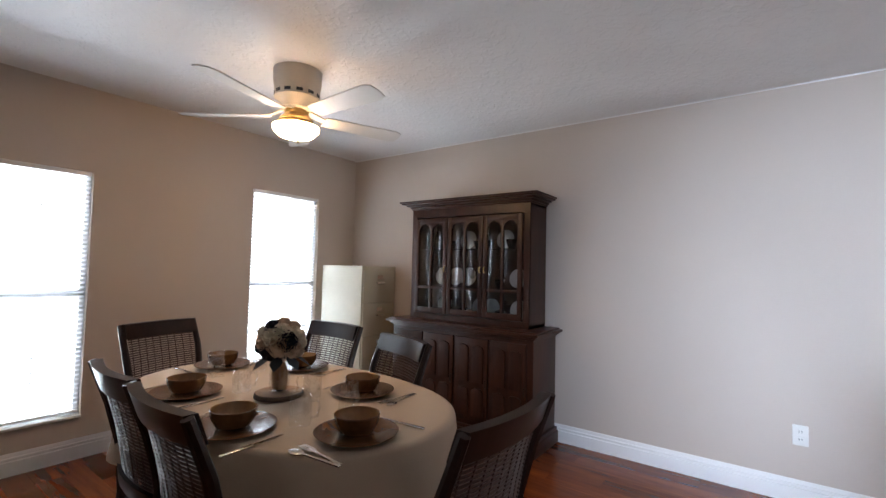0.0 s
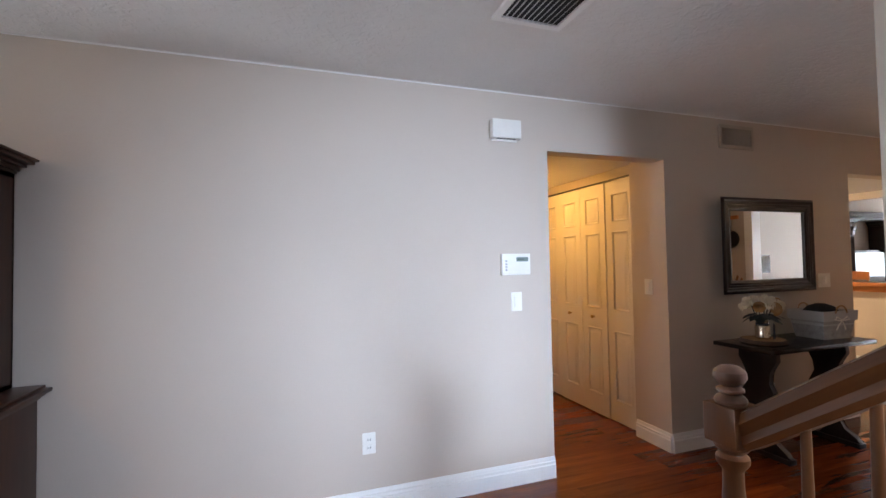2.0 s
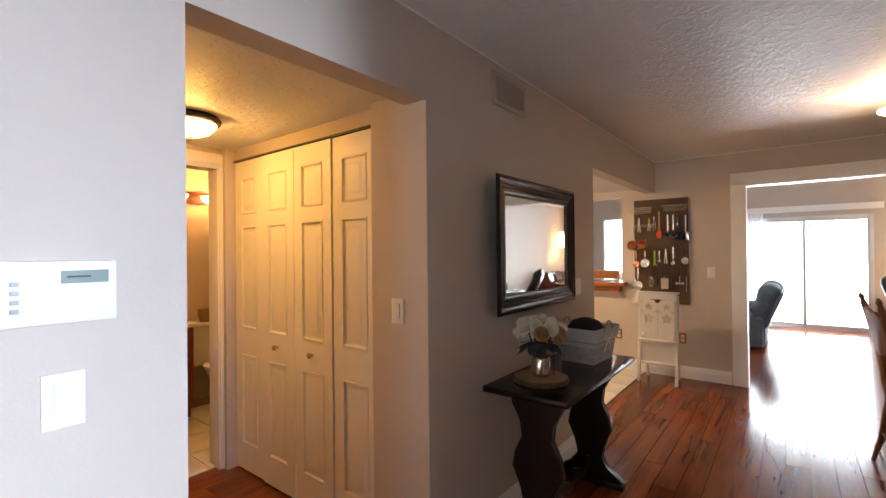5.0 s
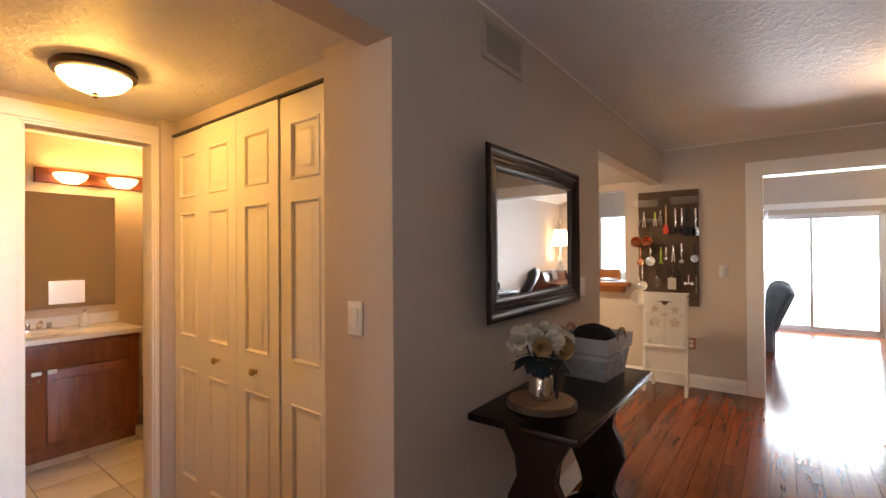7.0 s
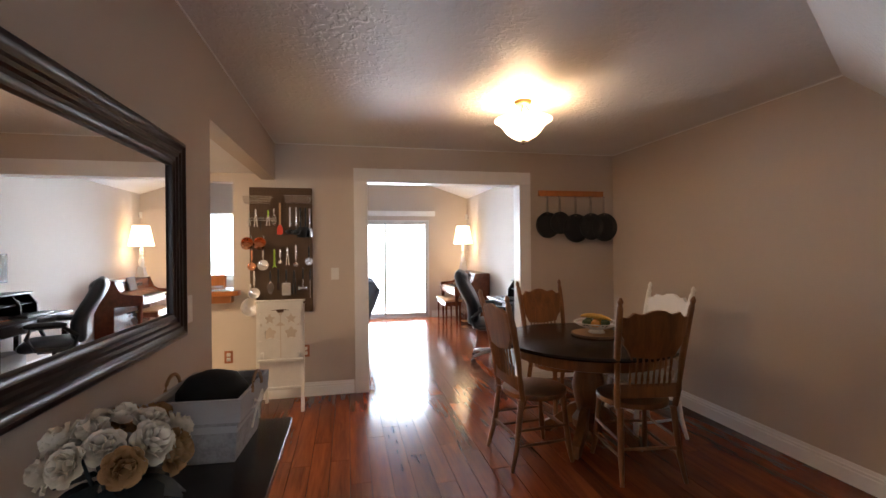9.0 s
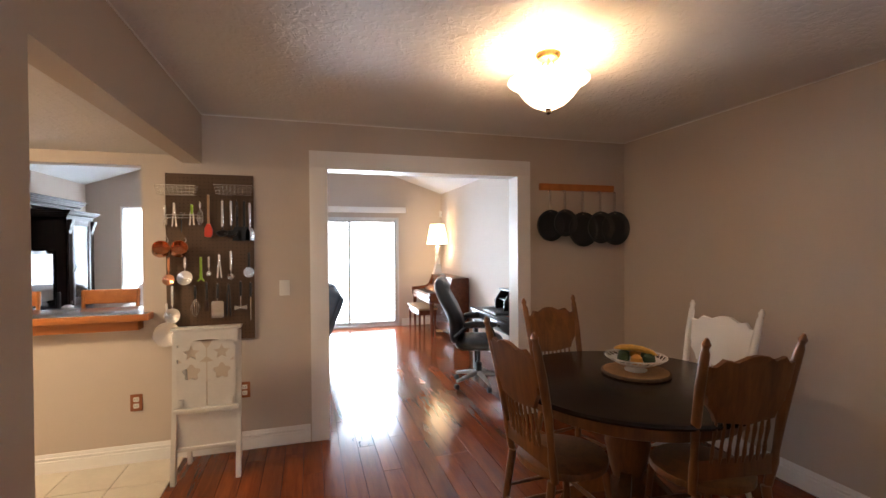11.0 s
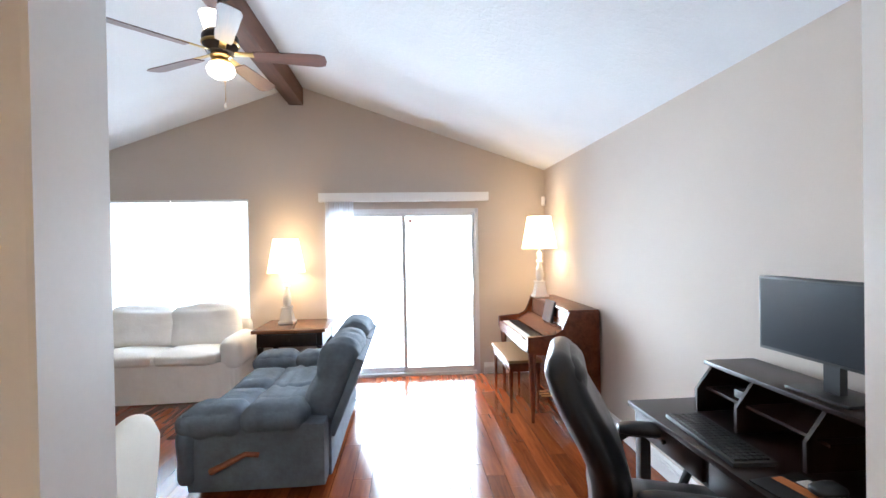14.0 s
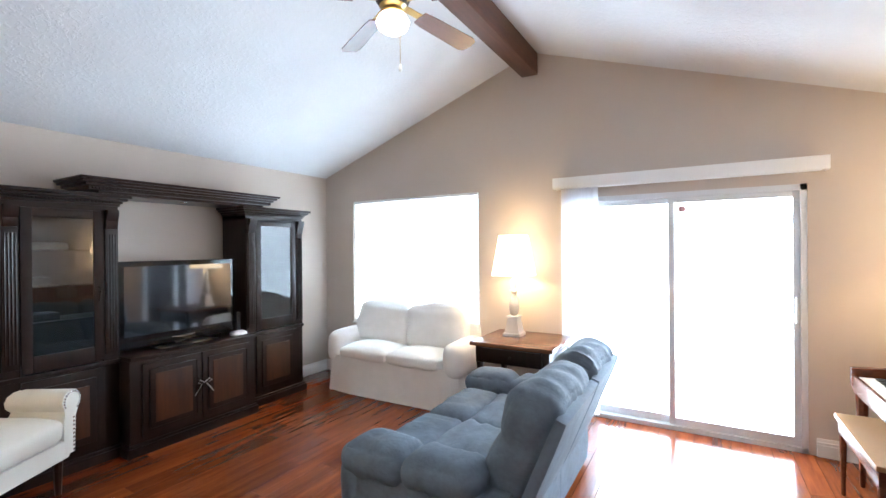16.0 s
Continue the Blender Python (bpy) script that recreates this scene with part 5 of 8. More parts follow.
switch_plate(2.05, 5.07, 1.2, 180, gang=2)


# ---- console table and mirror ----
mi = thing("wall_mirror", "large wall mirror in ridged espresso frame", "mirror", 3.39, YN, 1.4625)
MW, MH = 0.497, 0.360
part("mirror_plate", box(-MW + 0.09, MW - 0.09, -0.060, -0.054, -MH + 0.09, MH - 0.09), M_MIRROR, mi)
prof = [(0.14, 0.0), (0.12, -0.02), (0.02, -0.068), (0.0, -0.074), (0.0, -0.080), (0.008, -0.088), (0.018, -0.090), (0.024, -0.083), (0.030, -0.081), (0.042, -0.083), (0.048, -0.077), (0.060, -0.079), (0.066, -0.072), (0.078, -0.075), (0.086, -0.070), (0.096, -0.071), (0.100, -0.063), (0.100, -0.050)]
bm = bmesh.new()
rings = []
for cx, cz in ((-1, -1), (1, -1), (1, 1), (-1, 1)):
    rings.append([bm.verts.new((cx * (MW - d), y, cz * (MH - d))) for d, y in prof])
for i in range(4):
    ra, rb = rings[i], rings[(i + 1) % 4]
    for k in range(len(prof) - 1):
        bm.faces.new((ra[k], rb[k], rb[k + 1], ra[k + 1]))
part("frame", bm, M_ESPX, mi, "ridged dark espresso frame")

ct = thing("console_table", "dark wooden trestle console table along the wall", "console table", 3.37, 2.945, 0)
part("tabletop", box(-0.53, 0.53, -0.225, 0.215, 0.735, 0.765, 0.007), M_DARKTOP, ct)
for sx in (-0.36, 0.36):
    prof = [(0.13, 0.735), (0.135, 0.66), (0.085, 0.58), (0.075, 0.50), (0.12, 0.42), (0.135, 0.34), (0.085, 0.24), (0.07, 0.17), (0.10, 0.11), (0.17, 0.07), (0.20, 0.03), (0.20, 0.0)]
    out = [(d, z) for d, z in prof] + [(-d, z) for d, z in reversed(prof)]
    part("trestle_leg", prism(out, "x", sx - 0.022, sx + 0.022, None, 0.004), M_ESP, ct)
    part("foot", box(sx - 0.035, sx + 0.035, -0.205, 0.205, 0, 0.035, 0.008), M_ESP, ct)
pts = []
for k in range(25):
    x = -0.34 + 0.68 * k / 24
    pts.append((x, 0.155 + 0.018 * math.sin(k * 0.9)))
part("stretcher", prism(pts + [(x, z - 0.055) for x, z in reversed(pts)], "y", -0.015, 0.015), M_ESP, ct)

ls = thing("log_slice", "thick bark-edged log slice on the console", "log slice", 3.08, 2.96, 0.765)
part("wood_face", lathe([(0.13, 0.0), (0.133, 0.028)], 32), M_LOG, ls)
bm = bmesh.new()
lathe([(0.131, 0), (0.141, 0.004), (0.139, 0.025), (0.132, 0.0285)], 32, closed=False, bm=bm)
for v in bm.verts:
    v.co += Vector((v.co.x, v.co.y, 0)) * 0.05 * noise.noise(v.co * 18)
part("bark", bm, M_BARK, ls)
va2 = thing("mercury_vase", "silvery glass jar vase tied with ribbon", "vase", 3.08, 2.96, 0.794)
part("jar", lathe([(0.042, 0), (0.047, 0.006), (0.048, 0.085), (0.042, 0.10), (0.037, 0.105), (0.039, 0.135), (0.035, 0.135), (0.033, 0.105)], 28, closed=False), M_SILVERGLASS, va2)
part("ribbon", lathe([(0.041, 0.098), (0.043, 0.104), (0.040, 0.112)], 24, closed=False), M_NAVY, va2)
part("ribbon_tail", prism([(0.030, -0.005), (0.052, -0.005), (0.050, 0.10), (0.036, 0.11)], "y", -0.052, -0.049), M_NAVY, va2)
fb = thing("rose_bouquet", "bunch of cream and tan artificial roses", "flowers", 3.08, 2.96, 1.02)
rg = random.Random(4)
for i in range(17):
    ph, th = math.acos(1 - 1.05 * (i + 0.5) / 17), i * 2.4
    d = Vector((math.sin(ph) * math.cos(th), math.sin(ph) * math.sin(th), math.cos(ph)))
    part("rose", rose(rg.uniform(0.034, 0.045), i + 40), M_ROSE2 if i in (5, 8, 12, 15) else M_ROSE, fb, m=Matrix.Translation((d.x * 0.115, d.y * 0.105, d.z * 0.065 - 0.01)) @ d.to_track_quat("Z", "Y").to_matrix().to_4x4())
for i in range(14):
    part("leaf", leaf_bm(0.10, 0.032), M_LEAF, fb, m=Matrix.Translation((0, 0, -0.045)) @ pose(0, 0, 0, 0, 10 + 8 * (i % 3), i * 26) @ Matrix.Translation((0.04, 0, 0)))
for i in range(6):
    part("stem", tube([(0.012 * math.cos(i), 0.012 * math.sin(i), -0.16), (0.06 * math.cos(i), 0.06 * math.sin(i), 0.0)], 0.004, 6), M_LEAF, fb)


def tapered(x, y, z0, z1, k, bm=None):
    bm = bm or bmesh.new()
    lo = [bm.verts.new((sx * x * k, sy * y * k, z0)) for sx, sy in ((-1, -1), (1, -1), (1, 1), (-1, 1))]
    hi = [bm.verts.new((sx * x, sy * y, z1)) for sx, sy in ((-1, -1), (1, -1), (1, 1), (-1, 1))]
    hi2 = [bm.verts.new((sx * (x - 0.012), sy * (y - 0.012), z1)) for sx, sy in ((-1, -1), (1, -1), (1, 1), (-1, 1))]
    lo2 = [bm.verts.new((sx * (x * k - 0.01), sy * (y * k - 0.01), z0 + 0.01)) for sx, sy in ((-1, -1), (1, -1), (1, 1), (-1, 1))]
    bm.faces.new(lo[::-1]), bm.faces.new(lo2)
    for i in range(4):
        j = (i + 1) % 4
        bm.faces.new((lo[i], lo[j], hi[j], hi[i]))
        bm.faces.new((hi[i], hi[j], hi2[j], hi2[i]))
        bm.faces.new((hi2[i], hi2[j], lo2[j], lo2[i]))
    return bm


bs = thing("wicker_basket", "grey wicker basket with linen liner and bow", "basket", 3.68, 2.94, 0.766, -4)
part("weave", tapered(0.165, 0.125, 0, 0.185, 0.80), M_BASKET, bs)
part("liner", tapered(0.172, 0.132, 0.135, 0.205, 0.975), M_LINER, bs, "grey linen fold-over liner")
part("liner_inside", box(-0.155, 0.155, -0.115, 0.115, 0.10, 0.12), M_LINER, bs)
for sy in (-1, 1):
    part("handle", tube([(0.055 * math.cos(k * math.pi / 10), sy * 0.133, 0.19 + 0.055 * math.sin(k * math.pi / 10)) for k in range(11)], 0.0055, 8), M_LOG, bs, "brown loop handle")
for s in (-1, 1):
    part("bow", tube([(0, -0.137, 0.14), (s * 0.05, -0.138, 0.165), (s * 0.07, -0.138, 0.145), (s * 0.03, -0.137, 0.138), (0, -0.137, 0.14)], 0.004, 6), M_LINEN, bs)
    part("bow_tail", tube([(0, -0.137, 0.14), (s * 0.03, -0.132, 0.10), (s * 0.045, -0.128, 0.07)], 0.004, 6), M_LINEN, bs)
ht = thing("felt_hat", "black felt cap lying in the basket", "hat", 3.69, 2.95, 0.887)
part("crown", lathe([(0.105, 0), (0.115, 0.02), (0.11, 0.07), (0.08, 0.11), (0.03, 0.128), (0.0, 0.13)], 24, closed=False), M_HAT, ht)


# ---- pegboard and its tools ----
PX = 6.535
pb = thing("pegboard", "brown pegboard panel fixed to the wall", "pegboard", PX, 3.12, 1.415, -90)
# local: x runs along the wall towards the cased opening, -y into the room
part("board", box(-0.285, 0.285, -0.012, 0, -0.595, 0.595, 0.002), M_PEG, pb)
bm = bmesh.new()
for i in range(22):
    for j in range(46):
        x, z = -0.273 + i * 0.026, -0.580 + j * 0.026
        vs = [bm.verts.new((x + 0.0032 * math.cos(k * math.pi / 3), -0.0125, z + 0.0032 * math.sin(k * math.pi / 3))) for k in range(6)]
        bm.faces.new(vs)
ho = part("peg_holes", bm, M_HOLE, pb)
ho["kind"] = "stuff"


def peg(name, label, cat, x, z, group="tools on the pegboard"):
    """A thing hung on the board at local x, z, with its hook."""
    t = thing(name, label, cat, PX - 0.015, 3.12 - x * 0.95, 1.415 + z, -90, group)
    part("hook", tube([(0, 0.012, 0.0), (0, -0.025, 0.0), (0, -0.03, 0.012)], 0.0025, 6), M_CHROME, t, "small steel peg hook")
    return t


def wire_basket(x, z):
    t = thing("wire_basket", "small grey wire basket on the pegboard", "wire basket", PX - 0.015, 3.12 - x * 0.95, 1.415 + z, -90, "wire baskets on the pegboard")
    for k, (w, d, zz) in enumerate(((0.125, 0.10, 0.0), (0.12, 0.095, -0.02), (0.115, 0.085, -0.04), (0.11, 0.08, -0.06))):
        part("wire", tube([(-w, 0, zz), (-w, -d, zz), (w, -d, zz), (w, 0, zz), (-w, 0, zz)], 0.002, 5), M_CHROME, t)
    for i in range(10):
        x_ = -0.11 + i * 0.0244
        part("wire", tube([(x_ * 1.1, -0.10, 0), (x_, -0.08, -0.06), (x_, 0, -0.06)], 0.0016, 5), M_CHROME, t)
    return t


wire_basket(-0.21, 0.50)
wire_basket(0.17, 0.51)
rk = peg("wire_rack", "chrome wire tool rack", "rack", -0.165, 0.31)
for zz in (-0.01, -0.03):
    part("rail", tube([(-0.12, -0.005, zz), (-0.12, -0.05, zz), (0.12, -0.05, zz), (0.12, -0.005, zz)], 0.0025, 6), M_CHROME, rk)
for i in range(7):
    part("hoop", tube([(-0.11 + i * 0.036, -0.05, -0.01), (-0.11 + i * 0.036, -0.06, -0.03), (-0.11 + i * 0.036, -0.005, -0.035)], 0.002, 5), M_CHROME, rk)


def long_tool(name, label, cat, x, z, grip, l1, head, l2, head_kind, w=0.02):
    """A handled tool hanging down from its hook."""
    t = peg(name, label, cat, x, z)
    y = -0.022
    if head_kind == "whisk":
        part("handle", lathe([(0.006, -l1), (0.009, -l1 * 0.5), (0.007, 0.0)], 10, (0, y, 0)), grip, t)
        for k in range(6):
            an = k * math.pi / 6
            pts = [(w * math.sin(math.pi * f) * math.cos(an), y + w * math.sin(math.pi * f) * math.sin(an), -l1 - l2 * f * (1 if f < 1 else 1)) for f in (0, 0.2, 0.4, 0.6, 0.8, 0.95)]
            pts += [(-p[0], 2 * y - p[1], p[2]) for p in reversed(pts)]
            part("wire", tube(pts, 0.0013, 5), head, t)
        return t
    part("handle", box(-0.008, 0.008, y - 0.005, y + 0.005, -l1, 0.006, 0.003), grip, t)
    if head_kind == "spatula":
        part("head", prism([(-w * 0.6, -l1), (w * 0.6, -l1), (w, -l1 - l2 * 0.35), (w, -l1 - l2), (-w, -l1 - l2), (-w, -l1 - l2 * 0.35)], "y", y - 0.003, y + 0.003, None, 0.001), head, t)
    elif head_kind == "scraper":
        part("head", prism([(-w * 0.4, -l1), (w * 0.4, -l1), (w * 1.0, -l1 - l2 * 0.4), (w, -l1 - l2 * 0.8), (w * 0.5, -l1 - l2), (-w, -l1 - l2 * 0.95), (-w, -l1 - l2 * 0.35)], "y", y - 0.007, y + 0.007, None, 0.003), head, t)
    elif head_kind == "bowl":
        part("neck", tube([(0, y, -l1), (0, y, -l1 - 0.03)], 0.004, 6), head, t)
        part("head", lathe([(0.0, -0.012), (w * 0.6, -0.009), (w, 0.006), (w * 0.92, 0.006), (w * 0.5, -0.004), (0, -0.006)], 20, closed=False), head, t, m=pose(0, y - 0.01, -l1 - 0.03 - w * 0.8, 80, 0, 0))
    elif head_kind == "ladle":
        part("neck", tube([(0, y, -l1), (0, y, -l1 - l2 * 0.4)], 0.004, 6), head, t)
        part("head", lathe([(0.0, -w * 0.7), (w * 0.7, -w * 0.45), (w, 0.0), (w * 0.9, 0.0), (w * 0.55, -w * 0.4)], 20, closed=False), head, t, m=pose(0, y - 0.02, -l1 - l2 * 0.6, 25, 0, 0))
    elif head_kind == "blade":
        part("head", prism([(-w, -l1), (w, -l1), (w * 0.8, -l1 - l2), (-w * 0.2, -l1 - l2 * 1.02)], "y", y - 0.0015, y + 0.0015), head, t)
    elif head_kind == "grater":
        fr_ = bmesh.new()
        for r in ((-w, -w + 0.006, -l1 - l2, -l1 - 0.02), (w - 0.006, w, -l1 - l2, -l1 - 0.02), (-w, w, -l1 - 0.026, -l1 - 0.02), (-w, w, -l1 - l2, -l1 - l2 + 0.006)):
            box(r[0], r[1], y - 0.004, y + 0.004, r[2], r[3], bm=fr_)
        part("head_frame", fr_, M_CHROME, t)
        part("head", box(-w + 0.005, w - 0.005, y - 0.001, y + 0.001, -l1 - l2 + 0.005, -l1 - 0.024), head, t)
        part("neck", tube([(0, y, -l1), (0, y, -l1 - 0.022)], 0.004, 6), head, t)
    elif head_kind == "wheel":
        part("head", lathe([(0.036, -0.001), (0.037, 0.0), (0.036, 0.001)], 28), head, t, m=pose(0, y - 0.01, -l1 - 0.03, 90, 0, 0))
    elif head_kind == "tongs":
        for s in (-1, 1):
            part("arm", prism([(s * 0.004, -0.01), (s * 0.012, -l1), (s * 0.018, -l1 - l2), (s * 0.008, -l1 - l2), (s * 0.002, -l1)], "y", y - 0.004, y + 0.004), head, t)
    elif head_kind == "axe":
        part("neck", box(-0.004, 0.004, y - 0.002, y + 0.002, -l1 - l2, -l1), head, t)
        part("head", prism([(-w, -l1 - l2 * 0.75), (-w * 0.2, -l1 - l2 * 0.85), (w * 0.2, -l1 - l2 * 0.85), (w, -l1 - l2 * 0.72), (w, -l1 - l2 * 1.1), (w * 0.2, -l1 - l2), (-w * 0.2, -l1 - l2), (-w, -l1 - l2 * 1.1)], "y", y - 0.003, y + 0.003), head, t)
    elif head_kind == "claw":
        part("head", prism([(-0.009, -l1), (0.009, -l1), (0.008, -l1 - l2 * 0.6), (w, -l1 - l2), (w * 0.6, -l1 - l2 * 1.02), (0, -l1 - l2 * 0.75), (-w * 0.6, -l1 - l2 * 1.02), (-w, -l1 - l2), (-0.008, -l1 - l2 * 0.6)], "y", y - 0.004, y + 0.004), head, t)
    elif head_kind == "rod":
        part("head", tube([(0, y, -l1), (0, y, -l1 - l2)], w, 8), head, t)
    return t


M_PALEWOOD = wood("pale_wood_handle", (0.34, 0.19, 0.09), (0.55, 0.36, 0.2), 0.5, "z")
# upper rows
long_tool("small_whisk", "small steel whisk on the pegboard", "whisk", -0.295, 0.36, M_CHROME, 0.05, M_CHROME, 0.10, "whisk", 0.014)
long_tool("small_tongs", "small steel tongs on the pegboard", "tongs", -0.235, 0.38, M_CHROME, 0.08, M_CHROME, 0.08, "tongs")
long_tool("kitchen_scissors", "green handled kitchen scissors", "scissors", -0.12, 0.37, M_LIME, 0.06, M_CHROME, 0.08, "tongs")
long_tool("whisk", "steel balloon whisk on the pegboard", "whisk", -0.065, 0.39, M_CHROME, 0.04, M_CHROME, 0.13, "whisk", 0.022)
long_tool("corkscrew", "black handled corkscrew on the pegboard", "corkscrew", -0.19, 0.31, M_BLACK, 0.03, M_BLACK, 0.10, "rod", 0.004)
long_tool("silicone_spatula", "red silicone spatula with wooden handle", "spatula", -0.01, 0.44, M_PALEWOOD, 0.20, M_RED, 0.095, "scraper", 0.026)
long_tool("serving_ladle", "black ladle with steel handle", "ladle", 0.085, 0.40, M_CHROME, 0.18, M_BLACK, 0.07, "ladle", 0.043)
long_tool("serving_ladle", "deep black ladle with steel handle", "ladle", 0.145, 0.40, M_CHROME, 0.17, M_BLACK, 0.09, "ladle", 0.046)
long_tool("slotted_spoon", "black nylon slotted spoon", "spoon", 0.185, 0.40, M_BLACK, 0.18, M_BLACK, 0.10, "spatula", 0.030)
long_tool("pancake_turner", "black slotted nylon turner on the pegboard", "spatula", 0.235, 0.40, M_BLACK, 0.18, M_BLACK, 0.10, "spatula", 0.040)
long_tool("cake_server", "steel cake server with black grip", "spatula", 0.275, 0.39, M_CHROME, 0.18, M_CHROME, 0.09, "spatula", 0.030)
long_tool("can_opener", "black and steel can opener", "can opener", 0.185, 0.365, M_CHROME, 0.10, M_BLACK, 0.05, "rod", 0.006)


def copper_cup(x, z, r):
    t = peg("copper_measuring_cup", "polished copper measuring cup hung by its handle", "measuring cup", x, z)
    part("handle", tube([(0, -0.022, 0.0), (0.012, -0.03, -0.02), (0.0, -0.035, -0.05)], 0.003, 8), M_CHROME, t)
    part("cup", lathe([(0.0, 0.0), (r * 0.85, 0.0), (r, r * 0.3), (r, r * 1.3), (r * 0.95, r * 1.3), (r * 0.9, 0.01), (0, 0.006)], 28, closed=False), M_COPPER, t, m=pose(-0.03, -0.06, -0.10, 62, 0, 20))


copper_cup(-0.285, 0.145, 0.052)
copper_cup(-0.17, 0.145, 0.052)
long_tool("copper_measuring_spoon", "set of copper measuring spoons", "measuring spoon", -0.275, 0.0, M_COPPER, 0.09, M_COPPER, 0.05, "bowl", 0.038)
long_tool("measuring_cups", "nested steel measuring cups", "measuring cup", -0.17, 0.0, M_CHROME, 0.07, M_CHROME, 0.05, "bowl", 0.050)
long_tool("bottle_opener", "lime green bottle opener", "bottle opener", -0.065, 0.0, M_LIME, 0.11, M_LIME, 0.055, "claw", 0.024)
long_tool("melon_baller", "small steel melon baller", "scoop", -0.01, 0.0, M_CHROME, 0.07, M_CHROME, 0.03, "bowl", 0.016)
long_tool("vegetable_peeler", "steel vegetable peeler on the pegboard", "peeler", 0.06, 0.015, M_CHROME, 0.08, M_CHROME, 0.08, "tongs")
long_tool("ice_cream_scoop", "steel ice cream scoop", "scoop", 0.14, 0.04, M_CHROME, 0.13, M_CHROME, 0.04, "bowl", 0.022)
long_tool("pizza_cutter", "round steel pizza cutter with black grip", "pizza cutter", 0.265, 0.03, M_BLACK, 0.11, M_CHROME, 0.05, "wheel")
# lower rows
long_tool("sieve", "fine steel sieve with looped handle", "sieve", -0.255, -0.20, M_CHROME, 0.13, M_CHROME, 0.06, "bowl", 0.052)
long_tool("large_sieve", "large steel sieve hung below the board", "sieve", -0.29, -0.32, M_CHROME, 0.11, M_CHROME, 0.06, "bowl", 0.085)
long_tool("whisk", "balloon whisk with black grip", "whisk", -0.105, -0.20, M_BLACK, 0.09, M_CHROME, 0.13, "whisk", 0.030)
long_tool("pastry_brush", "dark red pastry brush", "brush", -0.03, -0.18, M_BLACK, 0.12, M_LEATHER, 0.08, "spatula", 0.014)
long_tool("grater", "flat steel grater with black grip", "grater", 0.045, -0.19, M_BLACK, 0.10, M_CHROME, 0.14, "grater", 0.040)
long_tool("tongs", "long steel and black tongs", "tongs", 0.12, -0.20, M_BLACK, 0.05, M_BLACK, 0.17, "tongs")
long_tool("meat_tenderizer", "steel meat tenderizer with black grip", "meat hammer", 0.205, -0.18, M_BLACK, 0.10, M_CHROME, 0.09, "axe", 0.042)
long_tool("sharpening_steel", "knife sharpening steel with black grip", "sharpener", 0.275, -0.19, M_BLACK, 0.10, M_CHROME, 0.17, "rod", 0.004)

# white folding stand with star cut-outs
kt = thing("white_wooden_stand", "white painted folding stand with star cut-outs", "stand", 6.24, 3.09, 0, -90)
SW = 0.188
for s in (-1, 1):
    part("front_leg", prism([(-0.03, 0.94), (0.0, 0.94), (-0.02, 0.5), (-0.075, 0.0), (-0.12, 0.0), (-0.055, 0.5)], "x", s * SW - 0.014, s * SW + 0.014), M_GREYW, kt)
    part("rear_leg", prism([(0.02, 0.86), (0.05, 0.86), (0.21, 0.0), (0.17, 0.0)], "x", s * (SW - 0.03) - 0.012, s * (SW - 0.03) + 0.012), M_GREYW, kt)
part("top_rail", prism([(-SW, 0.955), (SW, 0.955), (SW, 0.885)] + [(SW - 0.02 - (2 * SW - 0.04) * k / 10, 0.865 + 0.03 * math.sin(math.pi * k / 10)) for k in range(11)] + [(-SW, 0.885)], "y", -0.055, -0.03), M_GREYW, kt)
part("top_board", box(-SW - 0.016, SW + 0.016, -0.06, 0.03, 0.955, 0.972, 0.004), M_GREYW, kt)


def star_panel(cx, z0, z1, w):
    """A board with a star and a rosette cut through it, made of strips round the holes."""
    bm = bmesh.new()
    zs, zr = z1 - 0.075, z1 - 0.20
    th = 0.010

    def plate(xa, xb, za, zb, hole):
        n = len(hole)
        outer = []
        hc = (sum(p[0] for p in hole) / n, sum(p[1] for p in hole) / n)
        for p in hole:
            dx, dz = p[0] - hc[0], p[1] - hc[1]
            s_ = min(((xb if dx > 0 else xa) - hc[0]) / dx if abs(dx) > 1e-6 else 1e9, ((zb if dz > 0 else za) - hc[1]) / dz if abs(dz) > 1e-6 else 1e9)
            outer.append((hc[0] + dx * s_, hc[1] + dz * s_))
        for y in (-th, 0):
            vi = [bm.verts.new((p[0], y, p[1])) for p in hole]
            vo = [bm.verts.new((p[0], y, p[1])) for p in outer]
            for i in range(n):
                bm.faces.new((vi[i], vi[(i + 1) % n], vo[(i + 1) % n], vo[i]))
        va = [bm.verts.new((p[0], -th, p[1])) for p in hole]
        vb = [bm.verts.new((p[0], 0, p[1])) for p in hole]
        for i in range(n):
            bm.faces.new((va[i], va[(i + 1) % n], vb[(i + 1) % n], vb[i]))
    star = [(cx + (0.052 if k % 2 == 0 else 0.024) * math.sin(k * math.pi / 5), zs + (0.052 if k % 2 == 0 else 0.024) * math.cos(k * math.pi / 5)) for k in range(10)]
    ros = [(cx + (0.046 + 0.009 * math.cos(5 * k * math.pi / 20)) * math.sin(k * math.pi / 20), zr + (0.046 + 0.009 * math.cos(5 * k * math.pi / 20)) * math.cos(k * math.pi / 20)) for k in range(40)]
    plate(cx - w, cx + w, z1 - 0.135, z1, star)
    plate(cx - w, cx + w, z1 - 0.265, z1 - 0.135, ros)
    box(cx - w, cx + w, -th, 0, z0, z1 - 0.265, bm=bm)
    return bm


